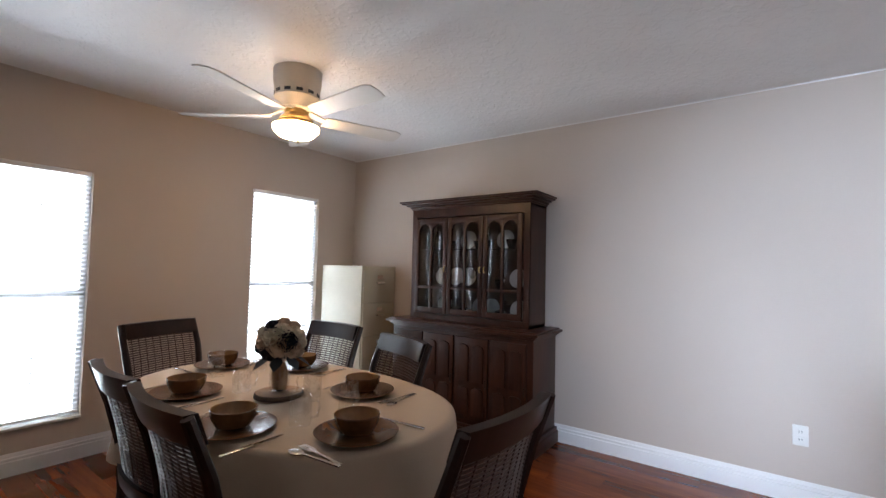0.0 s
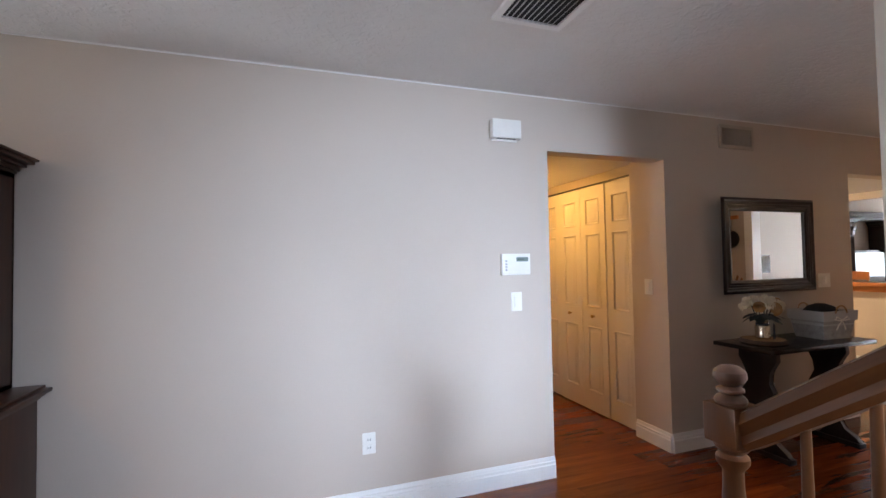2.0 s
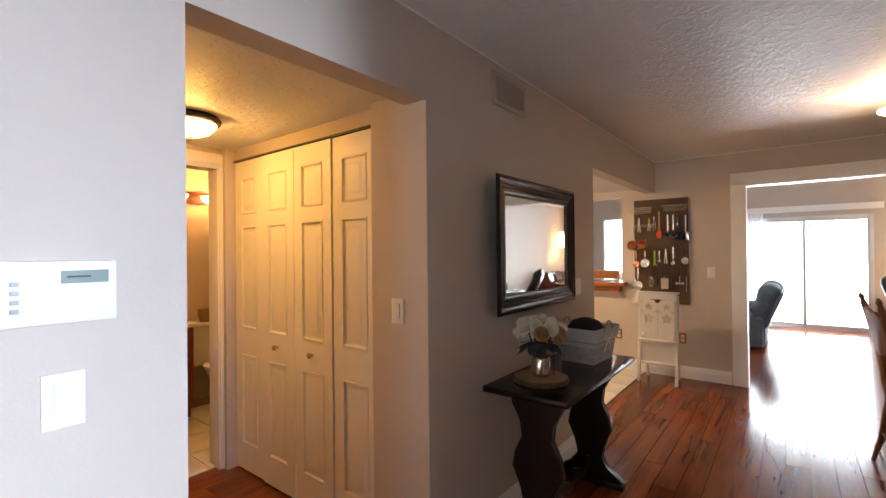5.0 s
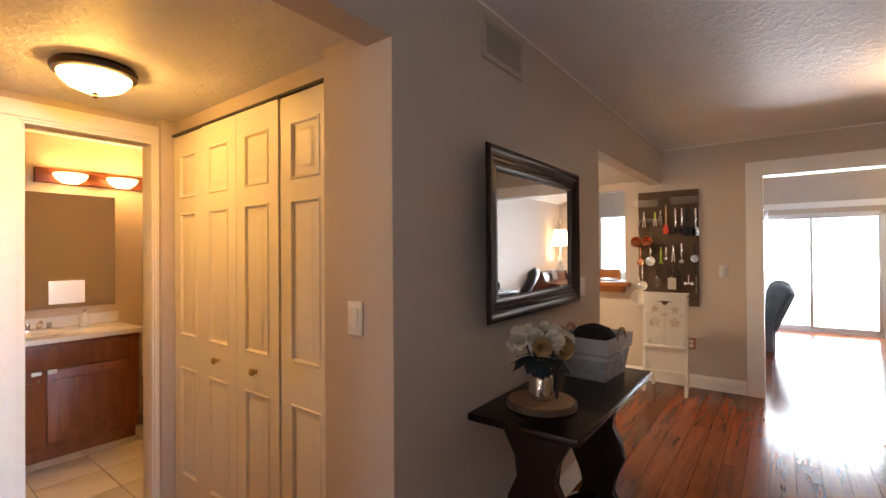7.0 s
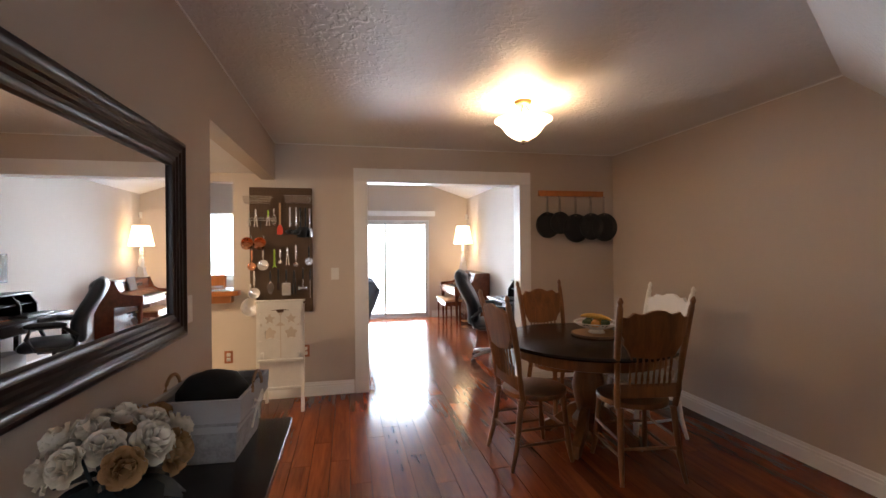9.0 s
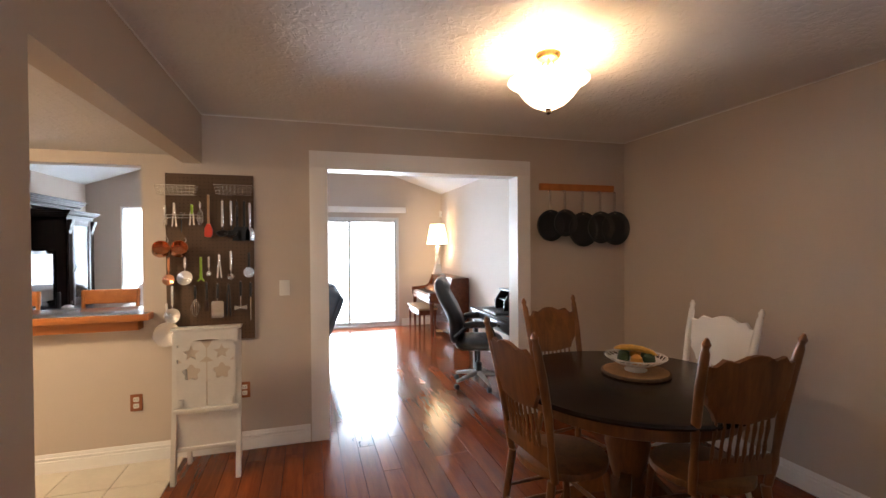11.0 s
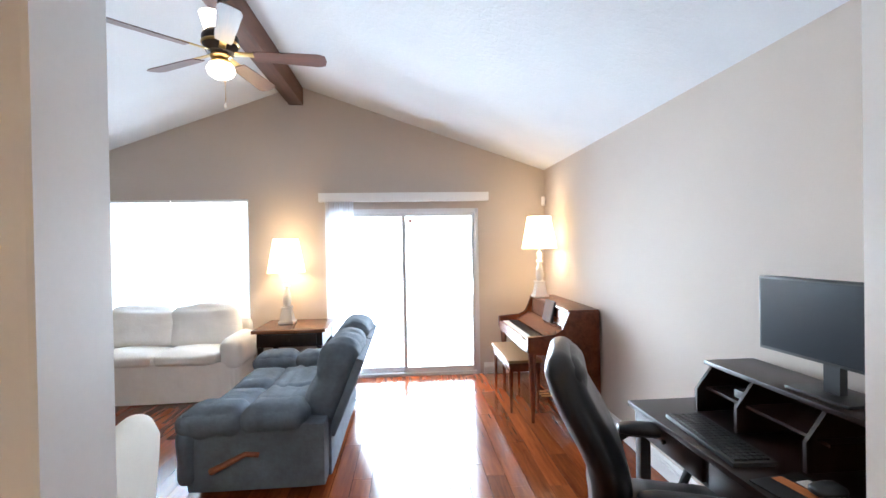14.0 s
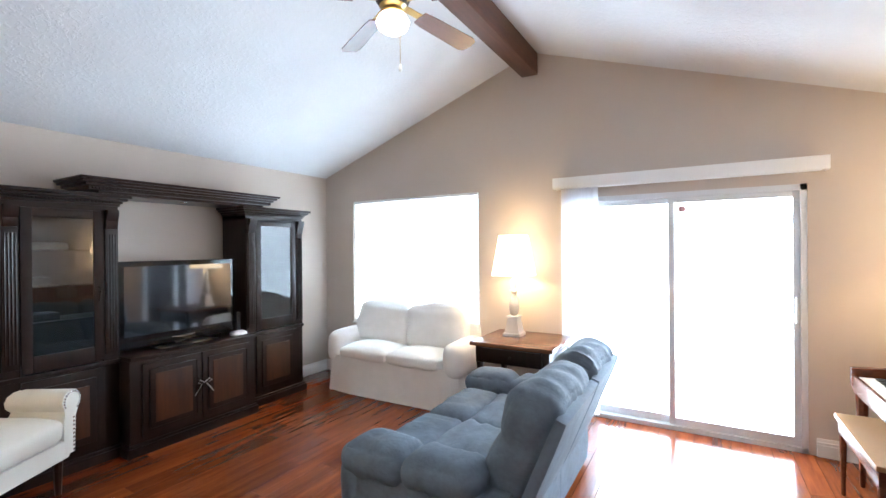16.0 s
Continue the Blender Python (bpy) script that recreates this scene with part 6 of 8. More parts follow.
for s in (-1, 1):
    part("star_panel", star_panel(s * 0.089, 0.46, 0.885, 0.085), M_GREYW, kt, m=pose(0, -0.045, 0))
    part("latch_clip", box(s * 0.15 - 0.012, s * 0.15 + 0.012, -0.075, -0.055, 0.47, 0.52, 0.004), M_GREYW, kt)
part("ledge", box(-SW, SW, -0.085, -0.03, 0.435, 0.46, 0.004), M_GREYW, kt)
part("lower_panel", box(-SW, SW, -0.06, -0.045, 0.21, 0.435), M_GREYW, kt)
part("lower_rail", box(-SW, SW, -0.078, -0.04, 0.19, 0.215, 0.003), M_GREYW, kt)

# pan rack
pr = thing("pan_rack", "orange-stained wooden pan rail on the wall", "pan rack", 6.54, 0.112, 2.0, -90)
part("rail", box(-0.38, 0.38, -0.04, 0, -0.03, 0.03, 0.003), M_ORANGE, pr)
PANS = (0.415, 0.28, 0.085, -0.085, -0.255)
for py in PANS:
    part("hook", tube([(0.112 - py, -0.04, -0.02), (0.112 - py, -0.06, -0.03), (0.112 - py, -0.055, -0.045)], 0.004, 6), M_CHROME, pr)
for i, (r, drop, dy) in enumerate(((0.138, 0.21, 0.0), (0.12, 0.20, 0.03), (0.155, 0.23, 0.0), (0.145, 0.22, 0.03), (0.155, 0.22, 0.0))):
    yy = PANS[i]
    p_ = thing("frying_pan", "black non-stick frying pan hung by steel handle", "pan", 6.54 - 0.055 - dy * 0.6, yy, 1.965, -90, "pans on the rail")
    part("pan_body", lathe([(0.0, 0.0), (r * 0.8, 0.0), (r, 0.035), (r * 0.985, 0.036), (r * 0.78, 0.006), (0, 0.005)], 36, closed=False), M_PAN, p_, m=pose(0, 0.01, -drop - r * 0.72, 90, 0, 0))
    part("handle", prism([(-0.010, -0.02), (0.010, -0.02), (0.013, -drop + r * 0.15), (-0.013, -drop + r * 0.15)], "y", -0.014, -0.006, None, 0.002), M_CHROME, p_)
    part("hanging_loop", tube([(0.010 * math.cos(k * math.pi / 6), -0.010, -0.012 + 0.014 * math.sin(k * math.pi / 6)) for k in range(13)], 0.003, 6), M_CHROME, p_)

# pendant over the table
pl = thing("nook_ceiling_light", "semi-flush ceiling light with lit alabaster bowl", "ceiling light", 4.97, 1.30, H)
part("canopy", lathe([(0.02, -0.035), (0.05, -0.028), (0.062, -0.01), (0.062, 0)], 28), M_BRASS, pl)
for i in range(3):
    an = i * 2.094 + 0.5
    part("rod", tube([(0.02 * math.cos(an), 0.02 * math.sin(an), -0.03), (0.05 * math.cos(an), 0.05 * math.sin(an), -0.07), (0.14 * math.cos(an), 0.14 * math.sin(an), -0.165)], 0.005, 8), M_BRASS, pl)
part("glass_bowl", lathe([(0.0, -0.275), (0.04, -0.270), (0.085, -0.247), (0.12, -0.215), (0.145, -0.18), (0.165, -0.155), (0.198, -0.138), (0.196, -0.133), (0.16, -0.148), (0.138, -0.178)], 40, closed=False), M_NOOKGLASS, pl, "glowing alabaster glass bowl")
for i in range(3):
    an = i * 2.094 + 1.5
    part("bulb", lathe([(0.008, -0.20), (0.02, -0.19), (0.028, -0.172), (0.026, -0.155), (0.012, -0.145), (0.002, -0.143)], 16), M_BULB, pl, "lit bulb inside the bowl", pose(0.055 * math.cos(an), 0.055 * math.sin(an), 0.0))
part("finial", lathe([(0.004, -0.30), (0.016, -0.292), (0.012, -0.28), (0.018, -0.27), (0.010, -0.262)], 16), M_BRONZE, pl)

# round table and press-back chairs
RX, RY = 5.05, 0.77
rt = thing("round_table", "round pedestal table with dark top and oak apron", "dining table", RX, RY, 0)
part("tabletop", lathe([(0.61, 0.722), (0.638, 0.726), (0.645, 0.738), (0.638, 0.75), (0.62, 0.754)], 72), M_DARKTOP, rt, "dark stained round top")
part("apron", lathe([(0.55, 0.64), (0.56, 0.645), (0.56, 0.72), (0.55, 0.722)], 56), M_OAK, rt)
part("pedestal", lathe([(0.11, 0.10), (0.12, 0.16), (0.08, 0.22), (0.10, 0.30), (0.12, 0.40), (0.10, 0.50), (0.075, 0.56), (0.11, 0.60), (0.13, 0.65)], 28), M_OAK, rt)
for i in range(4):
    lg_ = part("claw_leg", prism([(0.06, 0.28), (0.14, 0.24), (0.25, 0.12), (0.34, 0.075), (0.37, 0.0), (0.29, 0.0), (0.27, 0.04), (0.17, 0.10), (0.06, 0.12)], "y", -0.03, 0.03, None, 0.008), M_OAK, rt, m=pose(0, 0, 0, 0, 0, 45 + i * 90))


def press_back(material, label):
    """Press-back oak chair, faces +y."""
    ch = thing("press_back_chair", label, "chair", 0, 0, 0, 0, "chairs round the oak table")
    pts = [(0.22 * math.cos(k * math.pi / 14), 0.02 + 0.22 * math.sin(k * math.pi / 14)) for k in range(29)]
    pts = [(x * 1.0, max(-0.19, y * 1.0)) for x, y in pts]
    part("seat", prism(pts[:-1], "z", 0.43, 0.465, None, 0.01), material, ch)
    for sx in (-1, 1):
        part("front_leg", tube([(sx * 0.19, 0.20, 0), (sx * 0.175, 0.18, 0.12), (sx * 0.165, 0.165, 0.3), (sx * 0.155, 0.15, 0.44)], 0.02, 10, radii=[0.012, 0.02, 0.015, 0.02]), material, ch)
        part("back_leg", tube([(sx * 0.20, -0.24, 0), (sx * 0.185, -0.20, 0.15), (sx * 0.17, -0.16, 0.44)], 0.02, 10, radii=[0.012, 0.018, 0.02]), material, ch)
        ps = [(sx * 0.185, -0.155, 0.44), (sx * 0.195, -0.175, 0.55), (sx * 0.198, -0.182, 0.60), (sx * 0.205, -0.20, 0.74), (sx * 0.213, -0.235, 0.92), (sx * 0.22, -0.27, 1.06), (sx * 0.222, -0.275, 1.08), (sx * 0.223, -0.28, 1.10), (sx * 0.224, -0.285, 1.125)]
        part("back_post", tube(ps, 0.018, 10, radii=[0.018, 0.02, 0.015, 0.02, 0.021, 0.018, 0.012, 0.018, 0.006]), material, ch)
        for zz, ya, yb in ((0.15, 0.19, -0.2), (0.25, 0.17, -0.185)):
            part("side_stretcher", tube([(sx * 0.178, ya, zz), (sx * 0.184, (ya + yb) / 2, zz), (sx * 0.186, yb, zz)], 0.01, 8, radii=[0.007, 0.011, 0.007]), material, ch)
    part("front_stretcher", tube([(-0.17, 0.175, 0.22), (0, 0.175, 0.22), (0.17, 0.175, 0.22)], 0.01, 8, radii=[0.008, 0.013, 0.008]), material, ch)
    part("back_stretcher", tube([(-0.185, -0.195, 0.2), (0, -0.195, 0.2), (0.185, -0.195, 0.2)], 0.01, 8, radii=[0.008, 0.012, 0.008]), material, ch)
    top = [(-0.21, 1.01), (-0.17, 1.0), (-0.14, 1.035), (-0.09, 1.02), (-0.04, 1.045), (0, 1.05), (0.04, 1.045), (0.09, 1.02), (0.14, 1.035), (0.17, 1.0), (0.21, 1.01)]
    bot = [(0.205, 0.90), (0.18, 0.87), (0.185, 0.84), (0.15, 0.80), (0.14, 0.765), (0, 0.75), (-0.14, 0.765), (-0.15, 0.80), (-0.185, 0.84), (-0.18, 0.87), (-0.205, 0.90)]
    bm = prism(top + bot, "y", -0.011, 0.011, None, 0.003)
    for v in bm.verts:
        v.co.y += -0.20 - (v.co.z - 0.74) * 0.21 - 0.03 * (1 - (v.co.x / 0.21) ** 2)
    part("crest_panel", bm, material, ch, "" if material is M_WHITE else "pressed oak back panel")
    bm = box(-0.19, 0.19, -0.008, 0.008, 0.50, 0.585, 0.004)
    for v in bm.verts:
        v.co.y += -0.17 - 0.03 * (1 - (v.co.x / 0.2) ** 2)
    part("lower_rail", bm, material, ch)
    for i in range(8):
        x = -0.126 + i * 0.036
        bow = -0.03 * (1 - (x / 0.21) ** 2)
        part("spindle", tube([(x, -0.17 + bow, 0.575), (x, -0.178 + bow, 0.62), (x, -0.183 + bow, 0.66), (x, -0.195 + bow, 0.72), (x, -0.20 + bow, 0.765)], 0.007, 8, radii=[0.005, 0.009, 0.006, 0.009, 0.005]), material, ch)
    return ch


k0 = press_back(M_OAK, "golden oak press-back chair with turned spindles")
k0.matrix_basis = pose(4.93, 1.275, 0, 0, 0, 184.8)
copy_thing(k0, pose(5.51, 0.775, 0, 0, 0, 101))
copy_thing(k0, pose(4.62, 0.70, 0, 0, 0, -97))
k1 = press_back(M_WHITE, "white painted press-back chair by the wall")
k1.matrix_basis = pose(5.07, 0.32, 0, 0, 0, 3)
sl_ = thing("log_slice", "bark-edged log slice under the fruit bowl", "log slice", 5.11, 0.665, 0.754)
part("wood_face", lathe([(0.175, 0.0), (0.178, 0.018)], 32), M_LOG, sl_)
part("bark", lathe([(0.176, 0), (0.187, 0.003), (0.185, 0.016), (0.177, 0.0185)], 32, closed=False), M_BARK, sl_)
fbw = thing("fruit_bowl", "white pierced china fruit bowl on a foot", "bowl", 5.11, 0.665, 0.773)
part("foot", lathe([(0.06, 0.0), (0.062, 0.006), (0.045, 0.022), (0.05, 0.03)], 28), M_BOWL, fbw)
part("bowl_inside", lathe([(0.0, 0.03), (0.05, 0.03), (0.10, 0.04), (0.135, 0.058), (0.14, 0.062), (0.13, 0.062), (0.095, 0.047), (0.0, 0.036)], 36, closed=False), M_BOWL, fbw)
for i in range(28):
    an = i * 2 * math.pi / 28
    part("pierced_strut", tube([(0.137 * math.cos(an), 0.137 * math.sin(an), 0.06), (0.160 * math.cos(an + 0.11), 0.160 * math.sin(an + 0.11), 0.078)], 0.003, 5), M_BOWL, fbw)
part("bowl_rim", tube([(0.163 * math.cos(k * math.pi / 20), 0.163 * math.sin(k * math.pi / 20), 0.08) for k in range(41)], 0.005, 6), M_BOWL, fbw)
for i in range(4):
    bn = thing("banana", "yellow banana with brown marks in the fruit bowl", "fruit", 5.11, 0.665 + 0.02 * i - 0.03, 0.875 + 0.006 * i, 200 + i * 9, "fruit in the bowl")
    part("peel", tube([(-0.09, 0.0, 0.0), (-0.06, 0.018, 0.004), (0, 0.03, 0.006), (0.06, 0.018, 0.004), (0.10, -0.006, 0.002)], 0.015, 8, radii=[0.006, 0.015, 0.017, 0.015, 0.004]), M_FRUITY, bn)
for i, (an, mt, nm) in enumerate(((0.3, M_FRUITG, "avocado"), (1.4, M_FRUITG, "avocado"), (2.5, M_FRUITO, "orange"), (3.6, M_FRUITG, "avocado"), (4.7, M_FRUITG, "avocado"), (5.6, M_FRUITO, "orange"))):
    f = thing(nm, "dark green avocado in the fruit bowl" if nm == "avocado" else "orange in the fruit bowl", "fruit", 5.11 + 0.075 * math.cos(an), 0.665 + 0.075 * math.sin(an), 0.815, i * 50, "fruit in the bowl")
    part("skin", lathe([(0.0, 0.0), (0.022, 0.006), (0.034, 0.026), (0.030, 0.048), (0.012, 0.062), (0.0, 0.063)], 18, closed=False), mt, f)

# ---- kitchen side ----
bt = thing("bar_counter", "dark laminate bar top with orange wood edge", "bar top", 0, 0, 0)
part("slab", box(6.432, 6.90, 3.558, YK - 0.01, 1.012, 1.045, 0.003), M_BARTOP, bt)
part("wood_edge", box(6.42, 6.432, 3.49, YK - 0.01, 1.0, 1.045, 0.004), M_ORANGE, bt)
part("slab_end", box(6.432, 6.536, 3.502, 3.558, 1.012, 1.045), M_BARTOP, bt)
part("wood_edge", box(6.42, 6.536, 3.488, 3.502, 1.0, 1.045, 0.004), M_ORANGE, bt)
part("support", box(6.47, 6.80, 3.56, YK - 0.02, 0.93, 1.0, 0.006), M_ORANGE, bt)


def bar_stool(x, y):
    s = thing("bar_stool", "orange wooden bar stool behind the half wall", "bar stool", x, y, 0, 90, "stools at the bar")
    part("seat", box(-0.2, 0.2, -0.2, 0.2, 0.72, 0.76, 0.012), M_ORANGE, s)
    for sx in (-1, 1):
        for sy in (-1, 1):
            part("leg", tube([(sx * 0.2, sy * 0.2, 0), (sx * 0.17, sy * 0.17, 0.73)], 0.018, 8), M_ORANGE, s)
        part("back_post", tube([(sx * 0.18, -0.19, 0.74), (sx * 0.19, -0.22, 1.15)], 0.014, 8), M_ORANGE, s)
    part("back_rest", box(-0.20, 0.20, -0.235, -0.21, 1.04, 1.155, 0.01), M_ORANGE, s)
    return s


bar_stool(6.98, 3.98)
bar_stool(6.98, 4.65)
kl = thing("kitchen_ceiling_light", "round white kitchen ceiling light, lit", "ceiling light", 5.5, 4.6, HL)
part("base", lathe([(0.15, -0.02), (0.16, 0.0)], 28), M_WHITE, kl)
part("diffuser", lathe([(0.0, -0.08), (0.08, -0.07), (0.14, -0.04), (0.15, -0.02)], 28, closed=False), M_KITGLASS, kl)


# ---- living room ----
lf_ = thing("living_ceiling_fan", "bronze ceiling fan with reddish blades and lit globe", "ceiling fan", 8.74, 2.90, 0.065)
part("downrod", tube([(0, 0, 2.86), (0, 0, 3.10)], 0.014, 10), M_BRONZE, lf_)
part("canopy", lathe([(0.03, 3.08), (0.07, 3.11), (0.075, 3.138)], 24), M_BRONZE, lf_)
part("motor_housing", lathe([(0.06, 2.73), (0.085, 2.74), (0.10, 2.77), (0.11, 2.80), (0.11, 2.84), (0.09, 2.87), (0.03, 2.89)], 32), M_BRONZE, lf_)
part("trim_ring", lathe([(0.108, 2.785), (0.114, 2.79), (0.114, 2.80), (0.108, 2.805)], 32, closed=False), M_BRASS, lf_, "brass trim ring")
part("light_fitter", lathe([(0.05, 2.665), (0.062, 2.68), (0.05, 2.70), (0.07, 2.715), (0.05, 2.735)], 24), M_BRASS, lf_)
part("globe", lathe([(0.0, 2.575), (0.04, 2.58), (0.075, 2.605), (0.085, 2.635), (0.07, 2.665), (0.05, 2.675)], 28, closed=False), M_FANGLASS, lf_, "glowing white globe")
part("up_shade", lathe([(0.045, 2.89), (0.05, 2.90), (0.075, 2.99), (0.07, 2.99)], 24, (0.0, 0.05, 0), closed=False), M_FANGLASS, lf_, "lit white upper shade")
M_BLADE = wood("reddish_fan_blade", (0.05, 0.016, 0.011), (0.16, 0.055, 0.04), 0.3, "x")
for i in range(5):
    an = i * 72 - 82
    b = part("blade", fan_blade(0.20, 0.66, 0.045, 0.065), M_BLADE, lf_, m=pose(0, 0, 2.735, 0, 0, an) @ pose(0, 0, 0, -13, 0, 0))
    part("blade_iron", box(0.07, 0.26, -0.02, 0.02, 0.004, 0.012, 0.003), M_BRASS, b, "brass blade iron")
part("pull_chain", tube([(0.06, 0, 2.68), (0.062, 0, 2.44)], 0.0018, 6), M_BRASS, lf_)
part("chain_knob", lathe([(0.002, 2.40), (0.010, 2.41), (0.008, 2.435), (0.002, 2.445)], 10, (0.062, 0, 0)), M_PLASTIC, lf_)

# entertainment centre: two towers, a low middle unit and a bridge
def tower(x0, x1, yf, label):
    t = thing("display_tower", label, "cabinet", 0, 0, 0, 0, "units of the media wall")
    yb, zt = YK - 0.02, 1.87
    bm = crown(x0, x1, yf, yb, 0, ((0.03, 0, 0.07), (0.02, 0.07, 0.09), (0.0, 0.09, 0.70), (0.012, 0.70, 0.73)))
    part("base_case", bm, M_ESP, t)
    for r in ((x0, x0 + 0.02, yf, yb, 0.73, zt), (x1 - 0.02, x1, yf, yb, 0.73, zt), (x0, x1, yb - 0.015, yb, 0.73, zt), (x0, x1, yf, yb, zt - 0.04, zt), (x0, x0 + 0.10, yf - 0.001, yf + 0.02, 0.73, zt), (x1 - 0.10, x1, yf - 0.001, yf + 0.02, 0.73, zt)):
        part("case_panel", box(*r), M_ESP, t)
    part("cornice", crown(x0, x1, yf, yb, zt, ((0.012, 0, 0.02), (0.025, 0.02, 0.04), (0.05, 0.04, 0.06), (0.07, 0.06, 0.085))), M_ESP, t)
    bd = bmesh.new()
    nb = int((x1 - x0) / 0.022)
    for i in range(nb):
        box(x0 + i * 0.022, x0 + i * 0.022 + 0.014, yf - 0.034, yf - 0.024, zt + 0.022, zt + 0.034, 0.003, bd)
    bo = part("bead_moulding", bd, M_ESP, t)
    w = x1 - x0 - 0.20
    xd = x0 + 0.10
    fr_ = bmesh.new()
    for r in ((0, 0.06, 0.742, 1.83), (w - 0.06, w, 0.742, 1.83), (0.06, w - 0.06, 0.742, 0.85), (0.06, w - 0.06, 1.77, 1.83)):
        box(xd + r[0], xd + r[1], yf - 0.018, yf, r[2], r[3], 0.005, fr_)
    d = part("glass_door", fr_, M_ESP, t)
    part("pane", box(xd + 0.055, xd + w - 0.055, yf - 0.010, yf - 0.006, 0.84, 1.78), M_CABGLASS, d)
    part("handle", tube([(xd + (0.03 if x0 > 9 else w - 0.03), yf - 0.02, 1.28), (xd + (0.03 if x0 > 9 else w - 0.03), yf - 0.045, 1.25), (xd + (0.03 if x0 > 9 else w - 0.03), yf - 0.02, 1.18)], 0.008, 8), M_BRONZE, d)
    ld = part("lower_door", box(xd, xd + w, yf - 0.018, yf, 0.12, 0.69, 0.005), M_ESP, t)
    part("door_panel", box(xd + 0.055, xd + w - 0.055, yf - 0.030, yf - 0.016, 0.175, 0.635, 0.010), M_ESP, ld)
    part("inlay", box(xd + 0.10, xd + w - 0.10, yf - 0.034, yf - 0.029, 0.225, 0.585, 0.004), M_INLAY, ld, "reddish burl inlay")
    for xp in (x0 + 0.05, x1 - 0.05):
        pl_ = part("pilaster", box(xp - 0.04, xp + 0.04, yf - 0.018, yf - 0.001, 0.78, 1.70, 0.003), M_ESP, t)
        for k in range(4):
            part("reed", tube([(xp - 0.027 + k * 0.018, yf - 0.018, 0.82), (xp - 0.027 + k * 0.018, yf - 0.018, 1.66)], 0.006, 6), M_ESP, pl_)
        part("carved_corbel", prism([(yf, 1.84), (yf - 0.055, 1.84), (yf - 0.055, 1.80), (yf - 0.03, 1.76), (yf - 0.035, 1.73), (yf - 0.02, 1.70), (yf, 1.70)], "x", xp - 0.038, xp + 0.038, None, 0.004), M_ESP, t)
    for zz in (1.05, 1.30, 1.54):
        part("shelf", box(x0 + 0.02, x1 - 0.02, yf + 0.02, yb - 0.015, zz, zz + 0.012), M_GLASS if zz > 1.2 else M_ESP, t)
    return t


tower(9.62, 10.31, 5.33, "espresso media tower with glass door by the window")
tower(7.88, 8.54, 5.33, "espresso media tower with players behind glass")
mu = thing("media_console", "low espresso media console with inlaid doors", "cabinet", 0, 0, 0)
x0, x1, yf, yb = 8.55, 9.61, 5.20, YK - 0.02
part("case", crown(x0, x1, yf, yb, 0, ((0.025, 0, 0.07), (0.012, 0.07, 0.09), (0.0, 0.09, 0.71))), M_ESP, mu)
part("top", box(x0, x1 + 0.0, yf - 0.02, yb, 0.71, 0.74, 0.006), M_ESPX, mu)
bd = bmesh.new()
for i in range(48):
    box(x0 + i * 0.0225, x0 + i * 0.0225 + 0.014, yf - 0.032, yf - 0.022, 0.06, 0.073, 0.003, bd)
part("bead_moulding", bd, M_ESP, mu)
for i in range(2):
    xa = x0 + 0.08 + i * 0.465
    d = part("door", box(xa, xa + 0.455, yf - 0.018, yf, 0.13, 0.68, 0.005), M_ESP, mu)
    part("door_panel", box(xa + 0.045, xa + 0.41, yf - 0.032, yf - 0.016, 0.18, 0.635, 0.015), M_ESP, d)
    part("inlay", box(xa + 0.085, xa + 0.37, yf - 0.035, yf - 0.030, 0.22, 0.595, 0.004), M_INLAY, d, "reddish burl inlay")
    hx = x0 + 0.08 + 0.46 + (-0.03 if i == 0 else 0.03)
    part("handle", tube([(hx, yf - 0.02, 0.47), (hx, yf - 0.05, 0.43), (hx, yf - 0.02, 0.38)], 0.008, 8), M_BRONZE, d)
rb = thing("twine_bow", "grey twine tied round the console door handles", "twine", x0 + 0.54, yf - 0.05, 0.43)
for s in (-1, 1):
    part("strand", tube([(0, 0, 0), (s * 0.04, -0.01, 0.03), (s * 0.06, -0.01, 0.01), (s * 0.02, 0, -0.01), (s * 0.08, 0.0, -0.09)], 0.005, 6), M_LINER, rb)
br = thing("media_bridge", "espresso bridge shelf with bead moulding above the television", "shelf", 0, 0, 0)
part("deck", box(8.42, 9.82, 5.33, YK - 0.02, 1.957, 1.98), M_ESPX, br)
part("cornice", crown(8.34, 9.88, 5.29, YK - 0.02, 1.98, ((0.0, 0, 0.03), (0.02, 0.03, 0.05), (0.045, 0.05, 0.07), (0.065, 0.07, 0.09))), M_ESPX, br)
bd = bmesh.new()
for i in range(70):
    box(8.34 + i * 0.022, 8.354 + i * 0.022, 5.278, 5.292, 1.987, 2.0, 0.003, bd)
part("bead_moulding", bd, M_ESPX, br)
part("spot_lamp", lathe([(0.03, 1.951), (0.032, 1.957)], 16, (9.1, 5.46, 0)), M_CHROME, br)
tv = thing("television", "black flat television on the media console", "television", 9.05, 5.42, 0.741, 1)
part("bezel", box(-0.49, 0.49, -0.03, 0.03, 0.03, 0.715, 0.012), M_GLOSSBLK, tv)
part("screen", box(-0.452, 0.452, -0.0335, -0.029, 0.125, 0.672), M_SCREEN, tv, "dark glossy screen")
part("stand", box(-0.25, 0.25, -0.14, 0.12, 0, 0.018, 0.008), M_GLOSSBLK, tv)
part("speaker_trim", tube([(-0.10, -0.032, 0.072), (0.0, -0.034, 0.064), (0.10, -0.032, 0.072)], 0.005, 6), M_CHROME, tv, "thin silver trim line")
part("neck", box(-0.06, 0.06, -0.02, 0.03, 0.016, 0.05), M_BLACK, tv)
gc = thing("game_controller", "white game controller on the console", "controller", 9.50, 5.28, 0.741)
